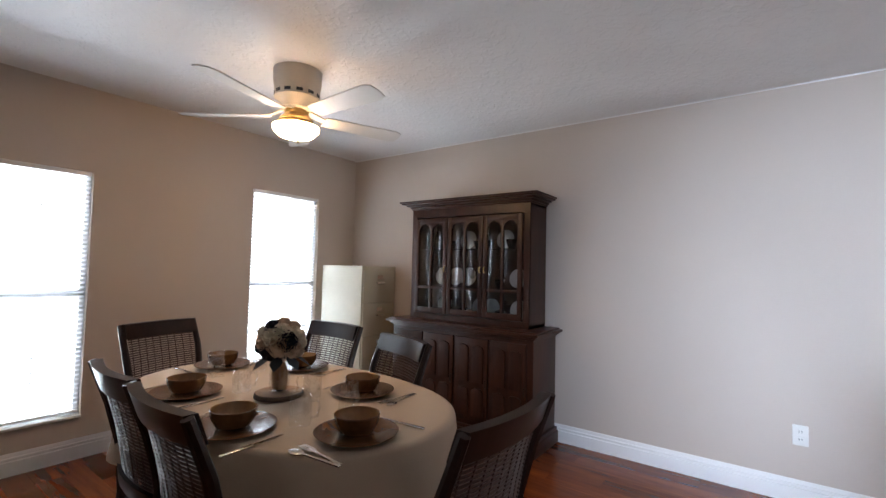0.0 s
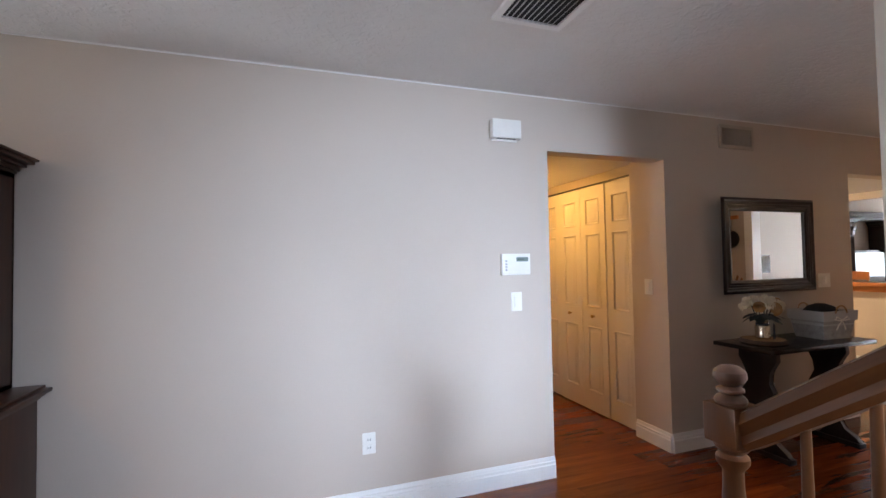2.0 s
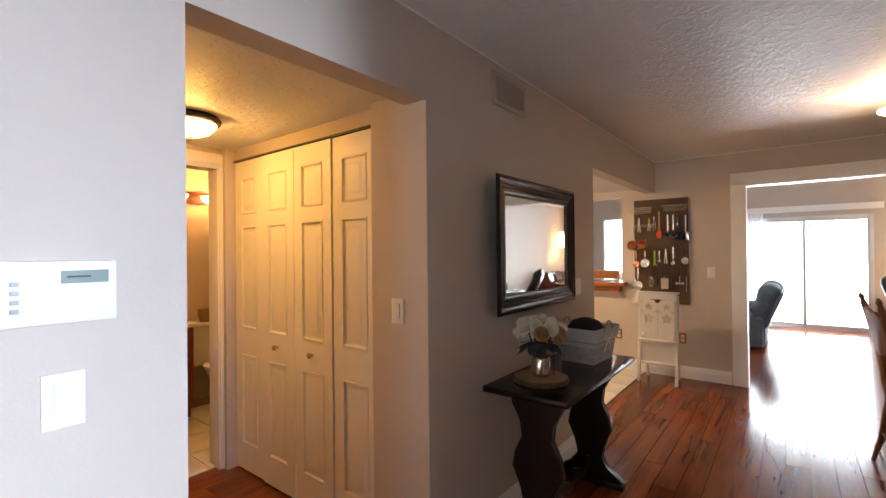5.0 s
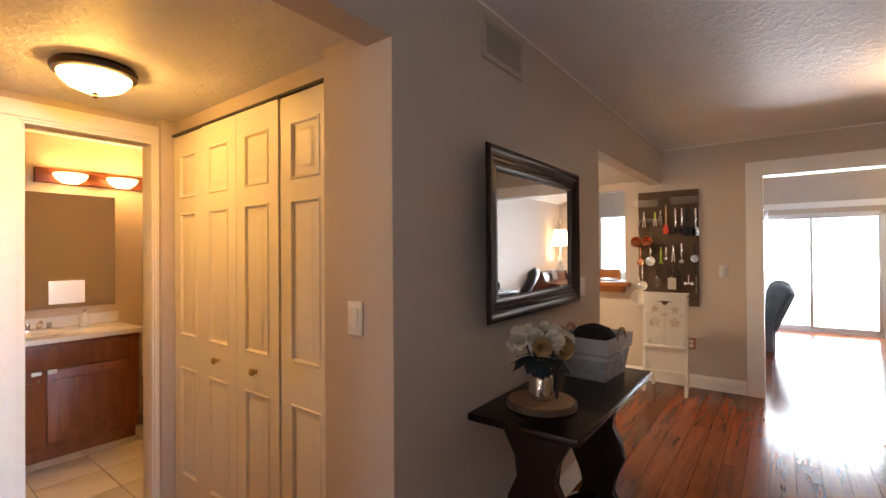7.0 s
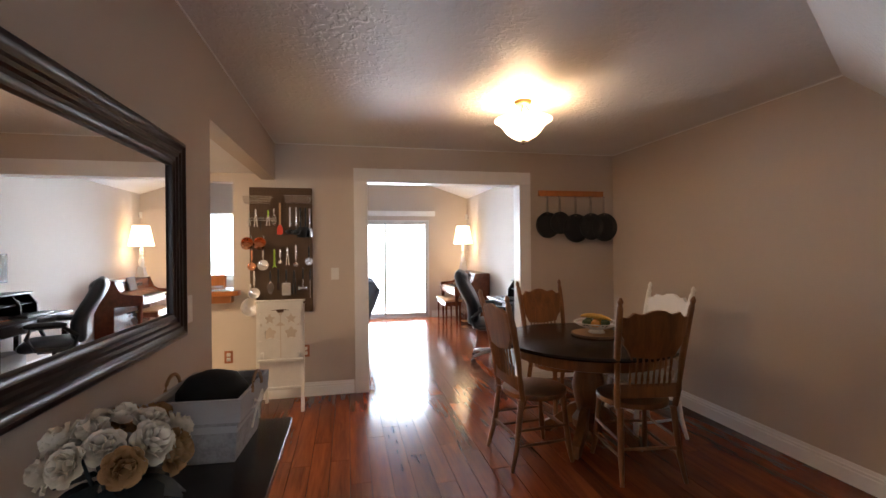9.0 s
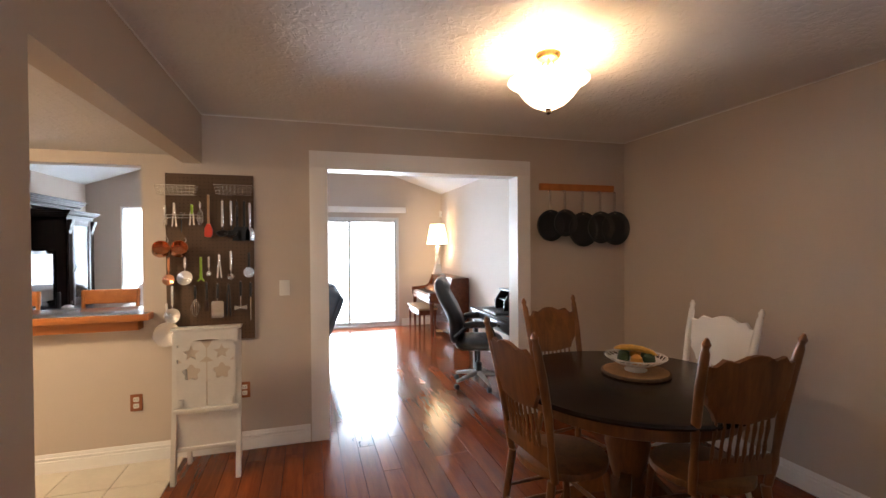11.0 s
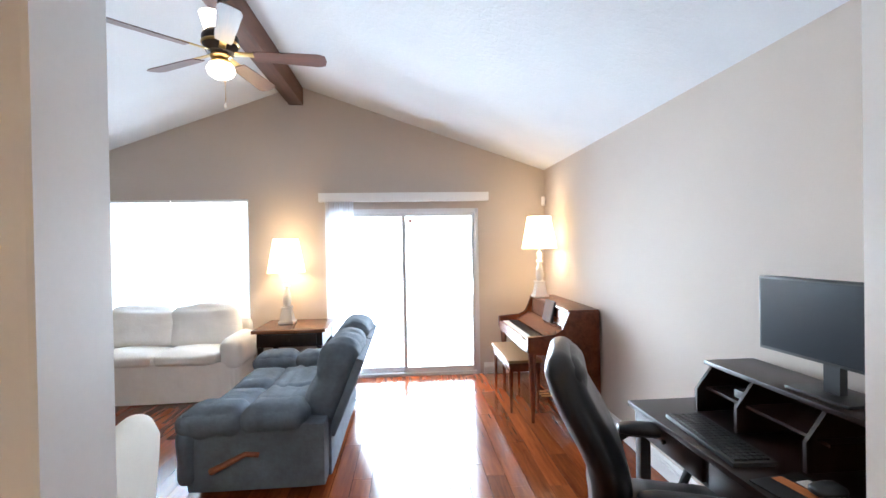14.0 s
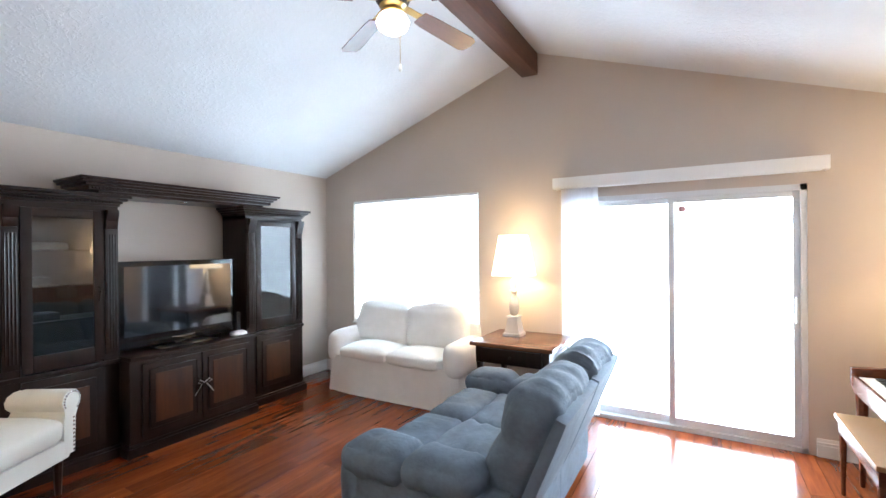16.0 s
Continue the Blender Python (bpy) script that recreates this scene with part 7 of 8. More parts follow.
part("body", cushion(-0.07, 0.07, -0.045, 0.045, 0, 0.04, 0.01, 0.02, n=4), M_PLASTIC, gc)
rm = thing("remote_control", "black remote control standing by the television", "remote", 9.58, 5.40, 0.741)
part("body", box(-0.022, 0.022, -0.012, 0.012, 0, 0.20, 0.006), M_BLACK, rm)
for (xa, za, lb_) in ((8.15, 1.552, "grey game console box on the glass shelf"), (8.05, 1.312, "black video player on the glass shelf"), (8.1, 1.062, "black set-top box on the shelf")):
    g = thing("media_box", lb_, "media box", xa, 5.50, za)
    part("body", box(-0.12, 0.12, -0.08, 0.08, 0, 0.05, 0.006), M_GREYP if za > 1.5 else M_BLACK, g)
for k in range(9):
    zz = (1.062, 1.312, 1.552)[k % 3]
    g = thing("picture_frame" if k % 2 else "small_figurine", "small silver photo frame in the tower" if k % 2 else "small white ornament in the tower", "ornament", 9.80 + (k // 3) * 0.14, 5.52, zz + 0.001, 5 * k)
    if k % 2:
        part("frame", box(-0.045, 0.045, -0.006, 0.006, 0, 0.12, 0.003), M_CHROME, g)
    else:
        part("body", lathe([(0.03, 0), (0.02, 0.02), (0.03, 0.06), (0.012, 0.09), (0.016, 0.11), (0.0, 0.12)], 12), M_BOWL, g)

# white slipcovered loveseat
lv = thing("white_loveseat", "white slipcovered two-seat loveseat with rolled arms", "loveseat", 10.745, 4.29, 0, 90)
lv.scale = (1.12, 0.91, 1.0)
# local: seat faces +y, width along x
bm = bmesh.new()
N = 80
rows = []
for f, z in ((1.0, 0.40), (1.012, 0.30), (1.02, 0.15), (1.035, 0.012)):
    ring = []
    for i in range(N):
        an = 2 * math.pi * i / N
        cx, sy = math.copysign(abs(math.cos(an)) ** 0.25, math.cos(an)), math.copysign(abs(math.sin(an)) ** 0.25, math.sin(an))
        wob = (1 - z / 0.4) * (0.008 * math.sin(an * 9 + 1) + 0.006 * math.sin(an * 23 + 2 * math.sin(an * 3)))
        ring.append(bm.verts.new((cx * (0.72 * f + wob), sy * (0.34 * f + wob) + 0.0, z)))
    rows.append(ring)
for ra, rb_ in zip(rows, rows[1:]):
    for i in range(N):
        bm.faces.new((ra[i], rb_[i], rb_[(i + 1) % N], ra[(i + 1) % N]))
bm.faces.new(rows[0])
part("skirt", bm, M_SLIP, lv)
for s in (-1, 1):
    part("arm", cushion(s * 0.655 - 0.095, s * 0.655 + 0.095, -0.34, 0.335, 0.30, 0.64, 0.015, 0.095, n=8, seed=s + 3), M_SLIP, lv)
    part("seat_cushion", cushion(min(0, s * 0.56), max(0, s * 0.56), -0.16, 0.36, 0.37, 0.50, 0.035, 0.05, n=8, seed=s + 9), M_SLIP, lv)
    bc = part("back_cushion", cushion(-0.315, 0.315, -0.10, 0.10, -0.21, 0.215, 0.06, 0.07, n=10, seed=s * 5 + 20), M_SLIP, lv, m=pose(s * 0.30 + 0.015, -0.17, 0.69, 13 + 3 * s, s * -3, s * 3))
part("back", cushion(-0.70, 0.70, -0.345, -0.20, 0.30, 0.78, 0.02, 0.07, n=8, seed=2), M_SLIP, lv)

# dark end table
et = thing("end_table", "dark wooden end table with plank top", "end table", 10.71, 2.95, 0)
part("tabletop", box(-0.34, 0.34, -0.38, 0.36, 0.685, 0.72, 0.006), wood("end_table_top", (0.10, 0.04, 0.02), (0.24, 0.10, 0.05), 0.22, "y"), et, "reddish brown plank top")
part("apron", box(-0.30, 0.30, -0.34, 0.32, 0.54, 0.685, 0.006), M_ESP, et)
dr = part("drawer", box(-0.312, -0.298, -0.28, 0.26, 0.56, 0.67, 0.004), M_ESP, et)
part("knob", lathe([(0.008, 0), (0.014, 0.014), (0.008, 0.02)], 12), M_BRONZE, dr, "", pose(-0.312, -0.01, 0.61, 0, -90, 0))
for sx in (-0.27, 0.27):
    for sy in (-0.31, 0.29):
        part("leg", lathe([(0.022, 0), (0.03, 0.03), (0.022, 0.06), (0.034, 0.10), (0.03, 0.40), (0.038, 0.44), (0.03, 0.48), (0.036, 0.54)], 14, (sx, sy, 0)), M_ESP, et)


def table_lamp(x, y, z, k=1.0):
    """White balustrade lamp with a square tapering shade, lit."""
    t = thing("table_lamp", "white baluster table lamp with lit tapered shade", "table lamp", x, y, z, 0, "pair of white lamps")
    part("plinth", box(-0.075, 0.075, -0.075, 0.075, 0, 0.025, 0.005), M_GREYW, t)
    bm = bmesh.new()
    lo = [bm.verts.new((sx * 0.062, sy * 0.062, 0.025)) for sx, sy in ((-1, -1), (1, -1), (1, 1), (-1, 1))]
    hi = [bm.verts.new((sx * 0.040, sy * 0.040, 0.15)) for sx, sy in ((-1, -1), (1, -1), (1, 1), (-1, 1))]
    bm.faces.new(lo[::-1]), bm.faces.new(hi)
    for i in range(4):
        bm.faces.new((lo[i], lo[(i + 1) % 4], hi[(i + 1) % 4], hi[i]))
    part("base", bm, M_GREYW, t)
    part("cap", box(-0.05, 0.05, -0.05, 0.05, 0.15, 0.165, 0.004), M_GREYW, t)
    part("column", lathe([(0.022, 0.165), (0.034, 0.18), (0.042, 0.23), (0.036, 0.29), (0.022, 0.33), (0.020, 0.35), (0.032, 0.36), (0.032, 0.372), (0.022, 0.385), (0.028, 0.44), (0.022, 0.46), (0.008, 0.47), (0.006, 0.52)], 24), M_GREYW, t)
    bm = bmesh.new()
    rr = []
    for r, zz in ((0.17, 0.50), (0.112, 0.83)):
        ring = []
        for i in range(32):
            an = 2 * math.pi * i / 32
            cx, sy = math.copysign(abs(math.cos(an)) ** 0.7, math.cos(an)), math.copysign(abs(math.sin(an)) ** 0.7, math.sin(an))
            ring.append(bm.verts.new((cx * r, sy * r, zz)))
        rr.append(ring)
    for i in range(32):
        bm.faces.new((rr[0][i], rr[0][(i + 1) % 32], rr[1][(i + 1) % 32], rr[1][i]))
    part("shade", bm, M_SHADE, t, "glowing cream fabric shade")
    bu = bpy.data.lights.new("lamp_bulb", "POINT")
    bu.energy, bu.color, bu.shadow_soft_size = 9, (1.0, 0.70, 0.40), 0.05
    ob = new("lamp_bulb", bu)
    ob.location = (x, y, z + 0.62 * k)
    t.scale = (k, k, k)
    return t


table_lamp(10.80, 3.06, 0.721, 1.12)
table_lamp(10.50, 0.30, 0.972, 1.05)

# blue-grey reclining sofa, back towards the walkway
def ruched(x0, x1, y0, y1, z0, z1, puff, soft, fold, across, seed, n=14):
    """A cushion gathered into soft creases that run across x or y."""
    bm = cushion(x0, x1, y0, y1, z0, z1, puff, soft, n=n, seed=seed)
    k = Vector((15, 4, 6)) if across == "x" else Vector((4, 15, 6))
    for v in bm.verts:
        q = Vector((v.co.x * k.x + seed, v.co.y * k.y, v.co.z * k.z))
        v.co += v.normal * fold * noise.noise(q) + Vector((0, 0, fold * 0.8 * noise.noise(q * 0.6 + Vector((3, 1, 7)))))
    return bm


sf = thing("recliner_sofa", "blue-grey suede reclining sofa with puffy back", "sofa", 9.42, 2.69, 0)
sf.scale = (1.0, 1.0, 0.90)
# local: length along x, seat faces +y
part("base", cushion(-0.80, 0.80, -0.42, 0.38, 0.05, 0.44, 0.0, 0.03, n=5, seed=1), M_BLUE, sf)
for s in (-1, 1):
    part("arm_side", cushion(s * 0.71 - 0.105, s * 0.71 + 0.105, -0.425, 0.42, 0.05, 0.50, 0.004, 0.025, n=6, seed=s + 30), M_BLUE, sf)
    part("arm_pad", ruched(s * 0.70 - 0.145, s * 0.70 + 0.145, -0.30, 0.10, 0.43, 0.615, 0.02, 0.085, 0.018, "y", s + 33), M_BLUE, sf)
    part("arm_pad", ruched(s * 0.70 - 0.148, s * 0.70 + 0.148, 0.06, 0.485, 0.41, 0.62, 0.025, 0.095, 0.020, "y", s + 36), M_BLUE, sf)
    part("arm_front", ruched(s * 0.71 - 0.125, s * 0.71 + 0.125, 0.36, 0.475, 0.10, 0.50, 0.02, 0.05, 0.010, "x", s + 38, 8), M_BLUE, sf)
    part("seat_cushion", ruched(min(0.0, s * 0.59), max(0.0, s * 0.59), -0.24, 0.18, 0.34, 0.50, 0.02, 0.05, 0.026, "y", s + 40, 18), M_BLUE, sf)
    part("seat_cushion", ruched(min(0.0, s * 0.59), max(0.0, s * 0.59), 0.14, 0.47, 0.33, 0.505, 0.02, 0.07, 0.018, "x", s + 47, 16), M_BLUE, sf)
    part("footrest", cushion(min(0.005, s * 0.58), max(0.005, s * 0.58), 0.38, 0.47, 0.08, 0.38, 0.02, 0.05, n=6, seed=s + 44), M_BLUE, sf)
    back = Matrix.Translation((s * 0.345, -0.355, 0.385)) @ pose(0, 0, 0, 20, 0, 0)
    bm = ruched(-0.335, 0.335, -0.085, 0.165, 0.0, 0.645, 0.012, 0.10, 0.020, "x", s * 7 + 60, 20)
    for v in bm.verts:
        if v.co.y > 0:
            v.co.y *= 0.80 + 0.24 * abs(math.sin(math.pi * v.co.z / 0.34)) ** 0.5
    part("back_cushion", bm, M_BLUE, sf, m=back)
    part("back_shell", cushion(-0.335, 0.335, -0.125, -0.06, -0.02, 0.58, 0.0, 0.02, n=4, seed=s), M_BLUE, sf, "flat suede back panel", m=back)
    part("rear_skirt", cushion(min(0.005, s * 0.69), max(0.005, s * 0.69), -0.445, -0.41, 0.06, 0.46, 0.0, 0.012, n=4, seed=s + 2), M_BLUE, sf)
part("recline_lever", tube([(-0.815, -0.02, 0.30), (-0.835, 0.05, 0.32), (-0.835, 0.26, 0.21)], 0.014, 8, radii=[0.018, 0.018, 0.024]), M_CHERRY, sf, "brown wooden recliner lever")


def armchair(x, y, rz):
    """Cream linen armchair with scrolled arms and nail heads; faces +y."""
    a_ = thing("linen_armchair", "cream linen armchair with nailhead trim", "armchair", x, y, 0, rz, "cream armchairs")
    part("seat", cushion(-0.29, 0.29, -0.26, 0.36, 0.33, 0.50, 0.04, 0.06, n=7, seed=1), M_LINEN, a_)
    part("seat_frame", box(-0.33, 0.33, -0.30, 0.34, 0.22, 0.34, 0.015), M_LINEN, a_)
    bm = cushion(-0.34, 0.34, -0.36, -0.20, 0.28, 0.90, 0.02, 0.08, n=9, seed=5)
    for v in bm.verts:
        up = max(0.0, v.co.z - 0.40)
        v.co.y -= 0.16 * up * up
    part("backrest", bm, M_LINEN, a_)
    for s in (-1, 1):
        pts = [(s * 0.28, 0.24), (s * 0.37, 0.24), (s * 0.365, 0.48)] + [(s * (0.345 + 0.075 * math.cos(radians(q))), 0.575 + 0.075 * math.sin(radians(q))) for q in range(-50, 231, 28)] + [(s * 0.285, 0.48)]
        part("arm", prism(pts, "y", -0.34, 0.34, None, 0.008), M_LINEN, a_)
        for k in range(16):
            q = radians(-50 + k * 17)
            part("nail_head", lathe([(0.008, 0.0), (0.006, 0.004), (0.001, 0.006)], 8), M_CHROME, a_, "", pose(s * (0.345 + 0.062 * math.cos(q)), 0.342, 0.575 + 0.062 * math.sin(q), -90, 0, 0))
        for k in range(9):
            part("nail_head", lathe([(0.008, 0.0), (0.006, 0.004), (0.001, 0.006)], 8), M_CHROME, a_, "", pose(s * 0.355, 0.342, 0.26 + k * 0.026, -90, 0, 0))
        for sy in (-0.27, 0.30):
            part("leg", tube([(s * 0.28, sy, 0), (s * 0.28, sy, 0.23)], 0.025, 8, radii=[0.018, 0.028]), M_ESP, a_)
    return a_


armchair(7.68, 5.17, -149)
ac = armchair(7.07, 2.90, 14)
ac.scale = (0.88, 0.95, 1.09)

M_PAGE = mat("aged_page", (0.16, 0.10, 0.07), 0.8, var=0.2)
# piano and bench
pn = thing("spinet_piano", "reddish mahogany spinet piano against the wall", "piano", 10.10, 0.08, 0)
# local: length along x, keyboard towards +y
part("case_back", box(-0.58, 0.58, 0.0, 0.26, 0.06, 0.95, 0.006), M_PIANO, pn)
part("lid", box(-0.60, 0.60, -0.0, 0.28, 0.95, 0.97, 0.005), M_PIANO, pn)
part("music_desk", prism([(0.27, 0.76), (0.29, 0.76), (0.265, 0.955), (0.245, 0.955)], "x", -0.52, 0.52), M_PIANO, pn)
for s in (-1, 1):
    part("end_cheek", prism([(0.0, 0.0), (0.26, 0.0), (0.26, 0.58), (0.62, 0.60), (0.64, 0.64), (0.64, 0.75), (0.40, 0.76), (0.33, 0.80), (0.27, 0.955), (0.0, 0.955)], "x", s * 0.59 - 0.02, s * 0.59 + 0.02, None, 0.004), M_PIANO, pn)
    part("front_leg", tube([(s * 0.565, 0.59, 0.0), (s * 0.565, 0.59, 0.12), (s * 0.565, 0.59, 0.60)], 0.03, 8, radii=[0.014, 0.018, 0.034]), M_PIANO, pn)
part("key_bed", box(-0.57, 0.57, 0.25, 0.63, 0.60, 0.665, 0.004), M_PIANO, pn)
part("key_slip", box(-0.57, 0.57, 0.615, 0.635, 0.60, 0.705, 0.003), M_PIANO, pn)
part("fall_board", prism([(0.30, 0.70), (0.42, 0.705), (0.44, 0.72), (0.30, 0.80)], "x", -0.57, 0.57), M_PIANO, pn)
kw = 1.10 / 52
for i in range(52):
    part("white_key", box(-0.55 + i * kw + 0.0006, -0.55 + (i + 1) * kw - 0.0006, 0.44, 0.608, 0.665, 0.700, 0.001), M_IVORY, pn)
for i in range(51):
    if (i % 7) in (0, 2, 3, 5, 6):
        part("black_key", box(-0.55 + (i + 1) * kw - 0.006, -0.55 + (i + 1) * kw + 0.006, 0.44, 0.54, 0.70, 0.711, 0.001), M_BLACK, pn)
part("pedal_rail", box(-0.57, 0.57, 0.24, 0.27, 0.06, 0.12), M_PIANO, pn)
for dx in (-0.07, 0.0, 0.07):
    part("pedal", box(dx - 0.012, dx + 0.012, 0.26, 0.36, 0.05, 0.06, 0.003), M_BRASS, pn)
bkk = thing("open_music_book", "dark music book leaning on the piano desk", "book", 9.96, 0.395, 0.80, 0)
part("cover", prism([(0.0, 0.0), (0.012, 0.0), (-0.035, 0.20), (-0.047, 0.20)], "x", -0.13, 0.13), M_BLACK, bkk)
part("page_block", prism([(0.012, 0.005), (0.018, 0.005), (-0.028, 0.195), (-0.034, 0.195)], "x", -0.12, 0.12), M_PAGE, bkk, "worn brown page block")
bn = thing("piano_bench", "mahogany piano bench with tan seat", "bench", 10.135, 0.675, 0)
part("seat", box(-0.395, 0.395, -0.16, 0.16, 0.46, 0.49, 0.008), M_TAN, bn, "tan vinyl seat")
part("apron", box(-0.375, 0.375, -0.145, 0.145, 0.38, 0.46, 0.004), M_PIANO, bn)
for sx in (-0.35, 0.35):
    for sy in (-0.125, 0.125):
        part("leg", tube([(sx, sy, 0), (sx, sy, 0.40)], 0.02, 8, radii=[0.011, 0.02]), M_PIANO, bn)

# black desk with hutch, monitor, laptop, tower
dk = thing("writing_desk", "black painted desk with pigeonhole hutch", "desk", 0, 0, 0)
DX0, DX1, DY0, DY1 = 6.80, 7.92, 0.08, 0.64
part("desktop", box(DX0, DX1, DY0, DY1, 0.73, 0.755, 0.004), M_ESPX, dk)
part("apron", box(DX0 + 0.03, DX1 - 0.03, DY0 + 0.03, DY1 - 0.03, 0.61, 0.73), M_BLACK, dk)
for i in range(2):
    d = part("drawer", box(DX0 + 0.06 + i * 0.52, DX0 + 0.54 + i * 0.52, DY1 - 0.032, DY1 - 0.015, 0.625, 0.72, 0.003), M_ESPX, dk)
    part("knob", lathe([(0.006, 0), (0.012, 0.012), (0.007, 0.018)], 12), M_BRONZE, d, "", pose(DX0 + 0.30 + i * 0.52, DY1 - 0.015, 0.675, -90, 0, 0))
for x in (DX0 + 0.05, DX1 - 0.05):
    for y in (DY0 + 0.05, DY1 - 0.05):
        part("leg", box(x - 0.025, x + 0.025, y - 0.025, y + 0.025, 0, 0.73, 0.003), M_ESP, dk)
hx0, hx1 = 6.82, 7.75
for x in (hx0, (hx0 + hx1) / 2 - 0.12, (hx0 + hx1) / 2 + 0.2, hx1 - 0.016):
    bm = prism([(0.10, 0.756), (0.40, 0.756), (0.40, 0.86), (0.32, 0.965), (0.10, 0.965)], "x", x, x + 0.016)
    part("hutch_side", bm, M_ESP, dk)
part("hutch_top", box(hx0 - 0.02, hx1 + 0.02, 0.09, 0.34, 0.965, 0.985, 0.004), M_ESPX, dk)
part("hutch_back", box(hx0, hx1, 0.09, 0.102, 0.756, 0.965), M_ESP, dk)
part("hutch_shelf", box(hx0 + 0.3, hx1 - 0.02, 0.102, 0.36, 0.86, 0.872), M_ESPX, dk)
mo = thing("computer_monitor", "black widescreen monitor on the desk hutch", "monitor", 7.23, 0.24, 0.986, 182)
part("panel", box(-0.285, 0.285, -0.022, 0.018, 0.115, 0.415, 0.006), M_BLACK, mo)
part("screen", box(-0.274, 0.274, -0.0245, -0.021, 0.128, 0.404), M_MONITOR, mo, "dark blue-grey screen")
part("stand_neck", box(-0.03, 0.03, 0.0, 0.03, 0.01, 0.16), M_BLACK, mo)
part("stand_foot", box(-0.12, 0.12, -0.07, 0.09, 0, 0.012, 0.004), M_BLACK, mo)
lp = thing("laptop_keyboard", "black keyboard lying on the desk", "keyboard", 7.45, 0.52, 0.756, 176)
part("deck", box(-0.23, 0.23, -0.08, 0.08, 0, 0.018, 0.004), M_BLACK, lp)
ky = bmesh.new()
for i in range(18):
    for j in range(5):
        box(-0.215 + i * 0.024, -0.195 + i * 0.024, -0.065 + j * 0.026, -0.043 + j * 0.026, 0.018, 0.024, bm=ky)
ko = part("keys", ky, M_BLACK, lp)
ko["kind"] = "stuff"
mm_ = thing("mouse_pad", "black and orange patterned mouse pad", "mouse pad", 7.05, 0.51, 0.756, 8)
part("pad", box(-0.11, 0.11, -0.10, 0.10, 0, 0.004), M_BLACK, mm_)
part("stripe", box(-0.10, 0.10, -0.02, 0.02, 0.004, 0.0055), mat("orange_print", (0.55, 0.17, 0.05), 0.6), mm_)
part("pale_print", box(-0.08, 0.06, -0.08, -0.03, 0.004, 0.0055), M_GREYW, mm_)
ms = thing("computer_mouse", "black computer mouse on its pad", "mouse", 7.03, 0.46, 0.761)
part("shell", cushion(-0.03, 0.03, -0.05, 0.05, 0, 0.035, 0.008, 0.02, n=4), M_BLACK, ms)
sp_ = thing("desk_speaker", "small black speaker in the desk hutch", "speaker", 7.55, 0.28, 0.756)
part("cabinet", box(-0.04, 0.04, -0.05, 0.05, 0, 0.15, 0.006), M_BLACK, sp_)
part("cone", lathe([(0.03, 0), (0.02, 0.006), (0.004, 0.003)], 16), M_GREYP, sp_, "", pose(0, 0.051, 0.07, -90, 0, 0))
pc = thing("computer_tower", "grey computer tower under the desk", "computer", 7.02, 0.50, 0)
part("case", box(-0.22, 0.22, -0.095, 0.095, 0.01, 0.44, 0.008), M_GREYP, pc)
part("front_grille", box(-0.226, -0.218, -0.05, 0.05, 0.05, 0.30, 0.003), M_BLACK, pc)
part("side_grille", box(-0.16, -0.02, 0.094, 0.0975, 0.05, 0.30, 0.003), M_BLACK, pc)

oc = thing("office_chair", "high-backed black leather office chair on castors", "office chair", 7.42, 0.73, 0, 160)
oc.scale = (0.97, 0.97, 0.95)
# local: faces +y
part("seat", cushion(-0.25, 0.25, -0.24, 0.26, 0.43, 0.54, 0.03, 0.05, n=7, seed=1), M_BLKLEATHER, oc)
bm = cushion(-0.26, 0.26, -0.07, 0.07, 0.0, 0.68, 0.03, 0.07, n=9, seed=8)
for v in bm.verts:
    w = v.co.z / 0.68
    v.co.y += 0.05 * math.sin(w * 5.0) - 0.12 * w
    v.co.x *= 1.0 - 0.12 * abs(w - 0.45)
part("backrest", bm, M_BLKLEATHER, oc, m=pose(0, -0.25, 0.50))
part("head_roll", cushion(-0.22, 0.22, -0.06, 0.06, -0.08, 0.08, 0.02, 0.06, n=6, seed=4), M_BLKLEATHER, oc, m=pose(0, -0.38, 1.08))
for s in (-1, 1):
    part("arm_loop", tube([(s * 0.27, -0.22, 0.50), (s * 0.31, -0.24, 0.60), (s * 0.31, -0.12, 0.71), (s * 0.31, 0.12, 0.71), (s * 0.31, 0.16, 0.60), (s * 0.28, 0.10, 0.47), (s * 0.26, -0.15, 0.46), (s * 0.27, -0.22, 0.50)], 0.022, 8), M_BLACK, oc)
    part("arm_pad", cushion(s * 0.31 - 0.04, s * 0.31 + 0.04, -0.16, 0.18, 0.70, 0.755, 0.01, 0.025, n=5, seed=s), M_BLKLEATHER, oc)
part("gas_lift", lathe([(0.035, 0.12), (0.035, 0.25), (0.02, 0.255), (0.02, 0.42)], 16), M_BLACK, oc)
part("tilt_plate", box(-0.10, 0.10, -0.14, 0.12, 0.40, 0.435, 0.006), M_BLACK, oc)
for i in range(5):
    an = radians(i * 72 + 20)
    lg_ = part("base_leg", tube([(0.03 * math.cos(an), 0.03 * math.sin(an), 0.135), (0.17 * math.cos(an), 0.17 * math.sin(an), 0.115), (0.30 * math.cos(an), 0.30 * math.sin(an), 0.085)], 0.022, 8, radii=[0.03, 0.024, 0.016]), M_GREYP, oc, "silver-grey star leg")
    part("castor", lathe([(0.026, -0.02), (0.03, -0.012), (0.03, 0.012), (0.026, 0.02)], 16), M_BLACK, lg_, "", pose(0.30 * math.cos(an), 0.30 * math.sin(an), 0.031, 90, 0, math.degrees(an)))


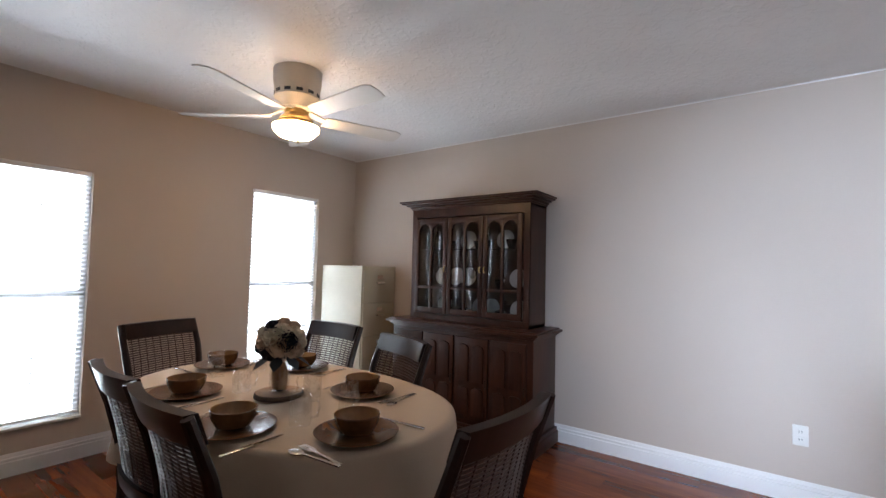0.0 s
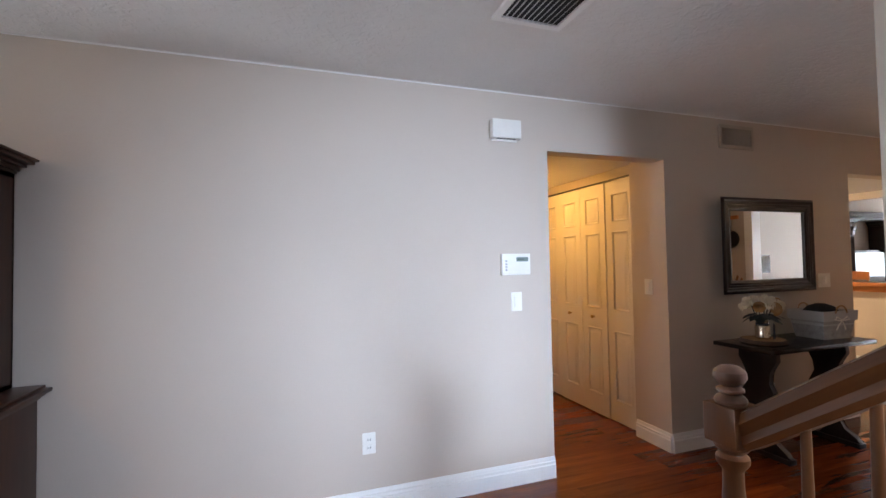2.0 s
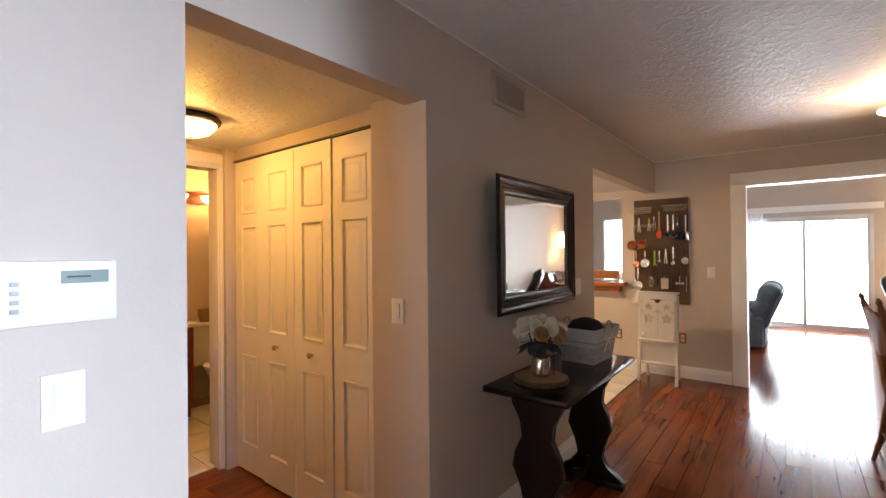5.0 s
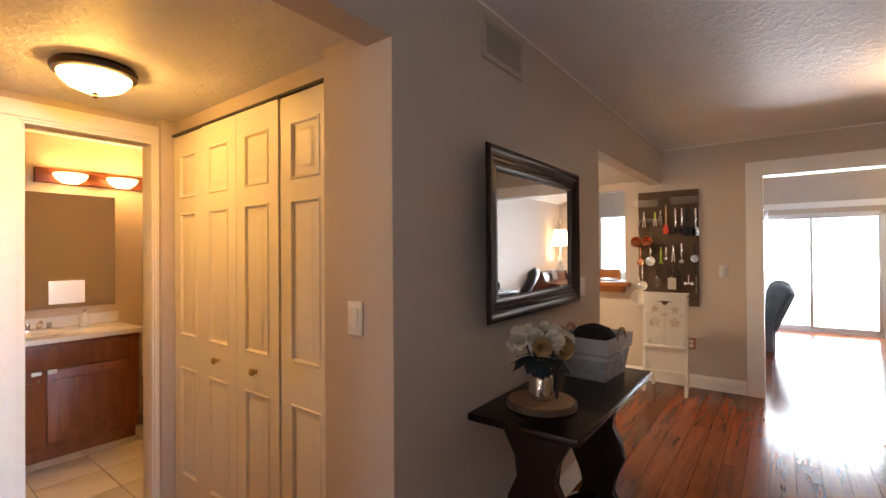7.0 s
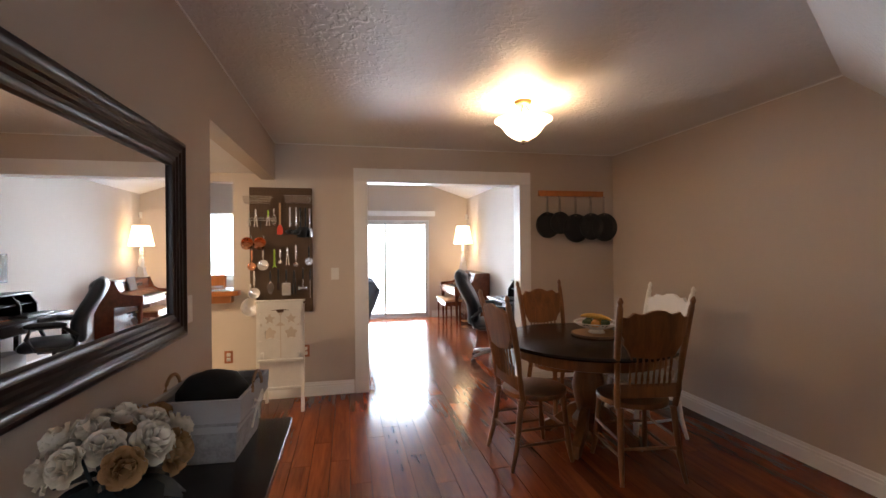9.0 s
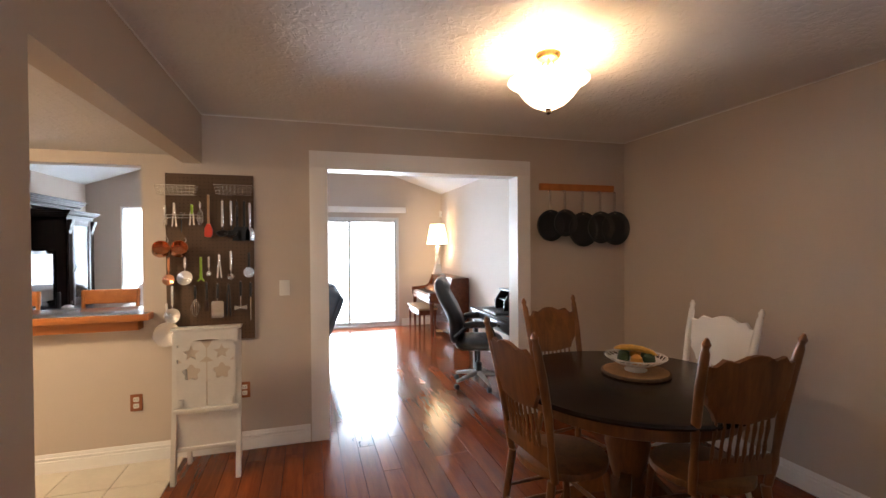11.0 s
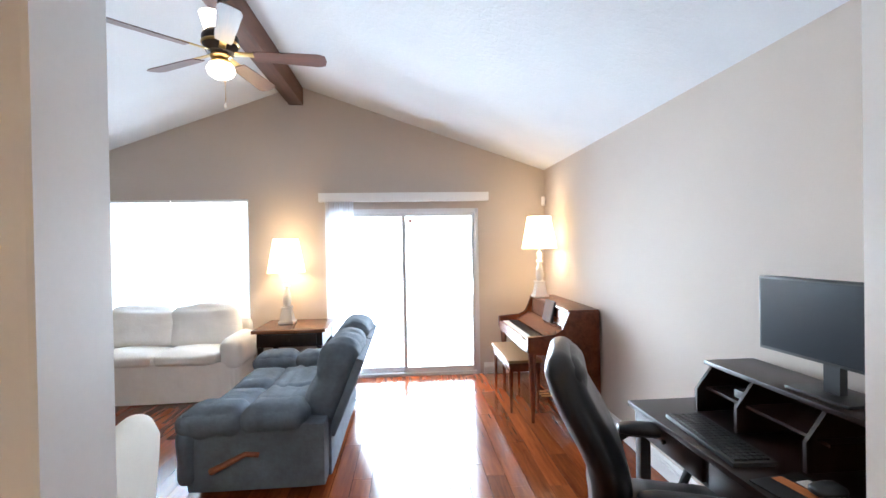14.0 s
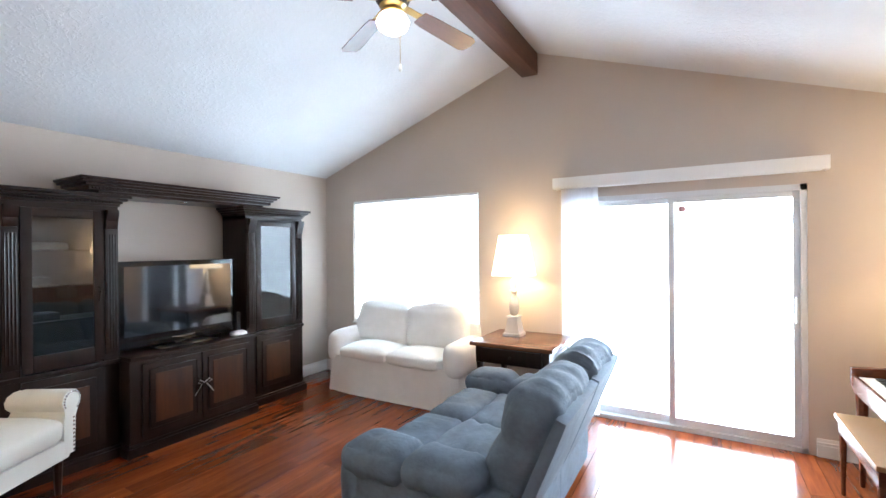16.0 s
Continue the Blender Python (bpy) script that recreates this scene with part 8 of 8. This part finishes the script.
# ---- floor pieces ----
def plank_rows(x0, x1, y0, y1, w, ln, keep):
    """Staggered boards along x; keep decides which become single parts."""
    floor = tagged(new("floor"), "glossy reddish cherry laminate plank floor", "floor", kind="structure")
    rest = bmesh.new()
    cache = {}
    k, y = 0, y0
    rng = random.Random(5)
    while y < y1 - 0.01:
        x = x0 - rng.random() * ln
        yb = min(y + w, y1)
        while x < x1:
            xa, xb = max(x, x0), min(x + ln, x1)
            x += ln
            if xb - xa < 0.05:
                continue
            g = 0.0005
            if keep((xa + xb) / 2, (y + yb) / 2) and k < 300:
                key = (round(xb - xa, 3), round(yb - y, 3))
                if key not in cache:
                    hx, hy = key[0] / 2 - g, key[1] / 2 - g
                    b = bmesh.new()
                    top = [b.verts.new((sx * (hx - 0.001), sy * (hy - 0.001), 0)) for sx, sy in ((-1, -1), (1, -1), (1, 1), (-1, 1))]
                    low = [b.verts.new((sx * hx, sy * hy, -0.011)) for sx, sy in ((-1, -1), (1, -1), (1, 1), (-1, 1))]
                    b.faces.new(top), b.faces.new(low[::-1])
                    for i in range(4):
                        b.faces.new((low[i], low[(i + 1) % 4], top[(i + 1) % 4], top[i]))
                    cache[key] = mesh_of("plank", b, M_FLOOR)
                ob = new("plank", cache[key])
                ob.parent = floor
                ob.location = ((xa + xb) / 2, (y + yb) / 2, 0)
                k += 1
            else:
                vs = [rest.verts.new(c) for c in ((xa + g, y + g, 0), (xb - g, y + g, 0), (xb - g, yb - g, 0), (xa + g, yb - g, 0))]
                lo = [rest.verts.new((v.co.x, v.co.y, -0.011)) for v in vs]
                rest.faces.new(vs)
                for i in range(4):
                    rest.faces.new((lo[i], lo[(i + 1) % 4], vs[(i + 1) % 4], vs[i]))
        y = yb
    ob = part("plank_field", rest, M_FLOOR, floor)
    ob["kind"] = "stuff"
    return floor


plank_rows(XW, XE, -2.2, YK, 0.127, 1.22, lambda x, y: (2.2 < x < 10.81 and 0.3 < y < 3.2))


def tile_field(name, label, x0, x1, y0, y1, size, turn=0.0):
    fl = tagged(new(name, mesh_of(name, boxes((x0, x1, y0, y1, -0.011, 0.004)), M_GROUT)), label, "floor", kind="structure")
    me = mesh_of("tile", box(-size / 2 + 0.003, size / 2 - 0.003, -size / 2 + 0.003, size / 2 - 0.003, 0, 0.007, 0.0015), M_TILE)
    ny, nx = int((y1 - y0) / size), int((x1 - x0) / size)
    for j in range(ny):
        for i in range(nx):
            ob = new("tile", me)
            ob.parent = fl
            ob.location = (x0 + (i + 0.5) * size, y0 + (j + 0.5) * size, 0.002)
    return fl


tile_field("floor_kitchen", "cream ceramic tile kitchen floor", 4.53, 6.53, 3.31, 5.86, 0.333)
tile_field("floor_bathroom", "cream ceramic tile bathroom floor", 1.36, 3.39, 5.0, 6.6, 0.333)
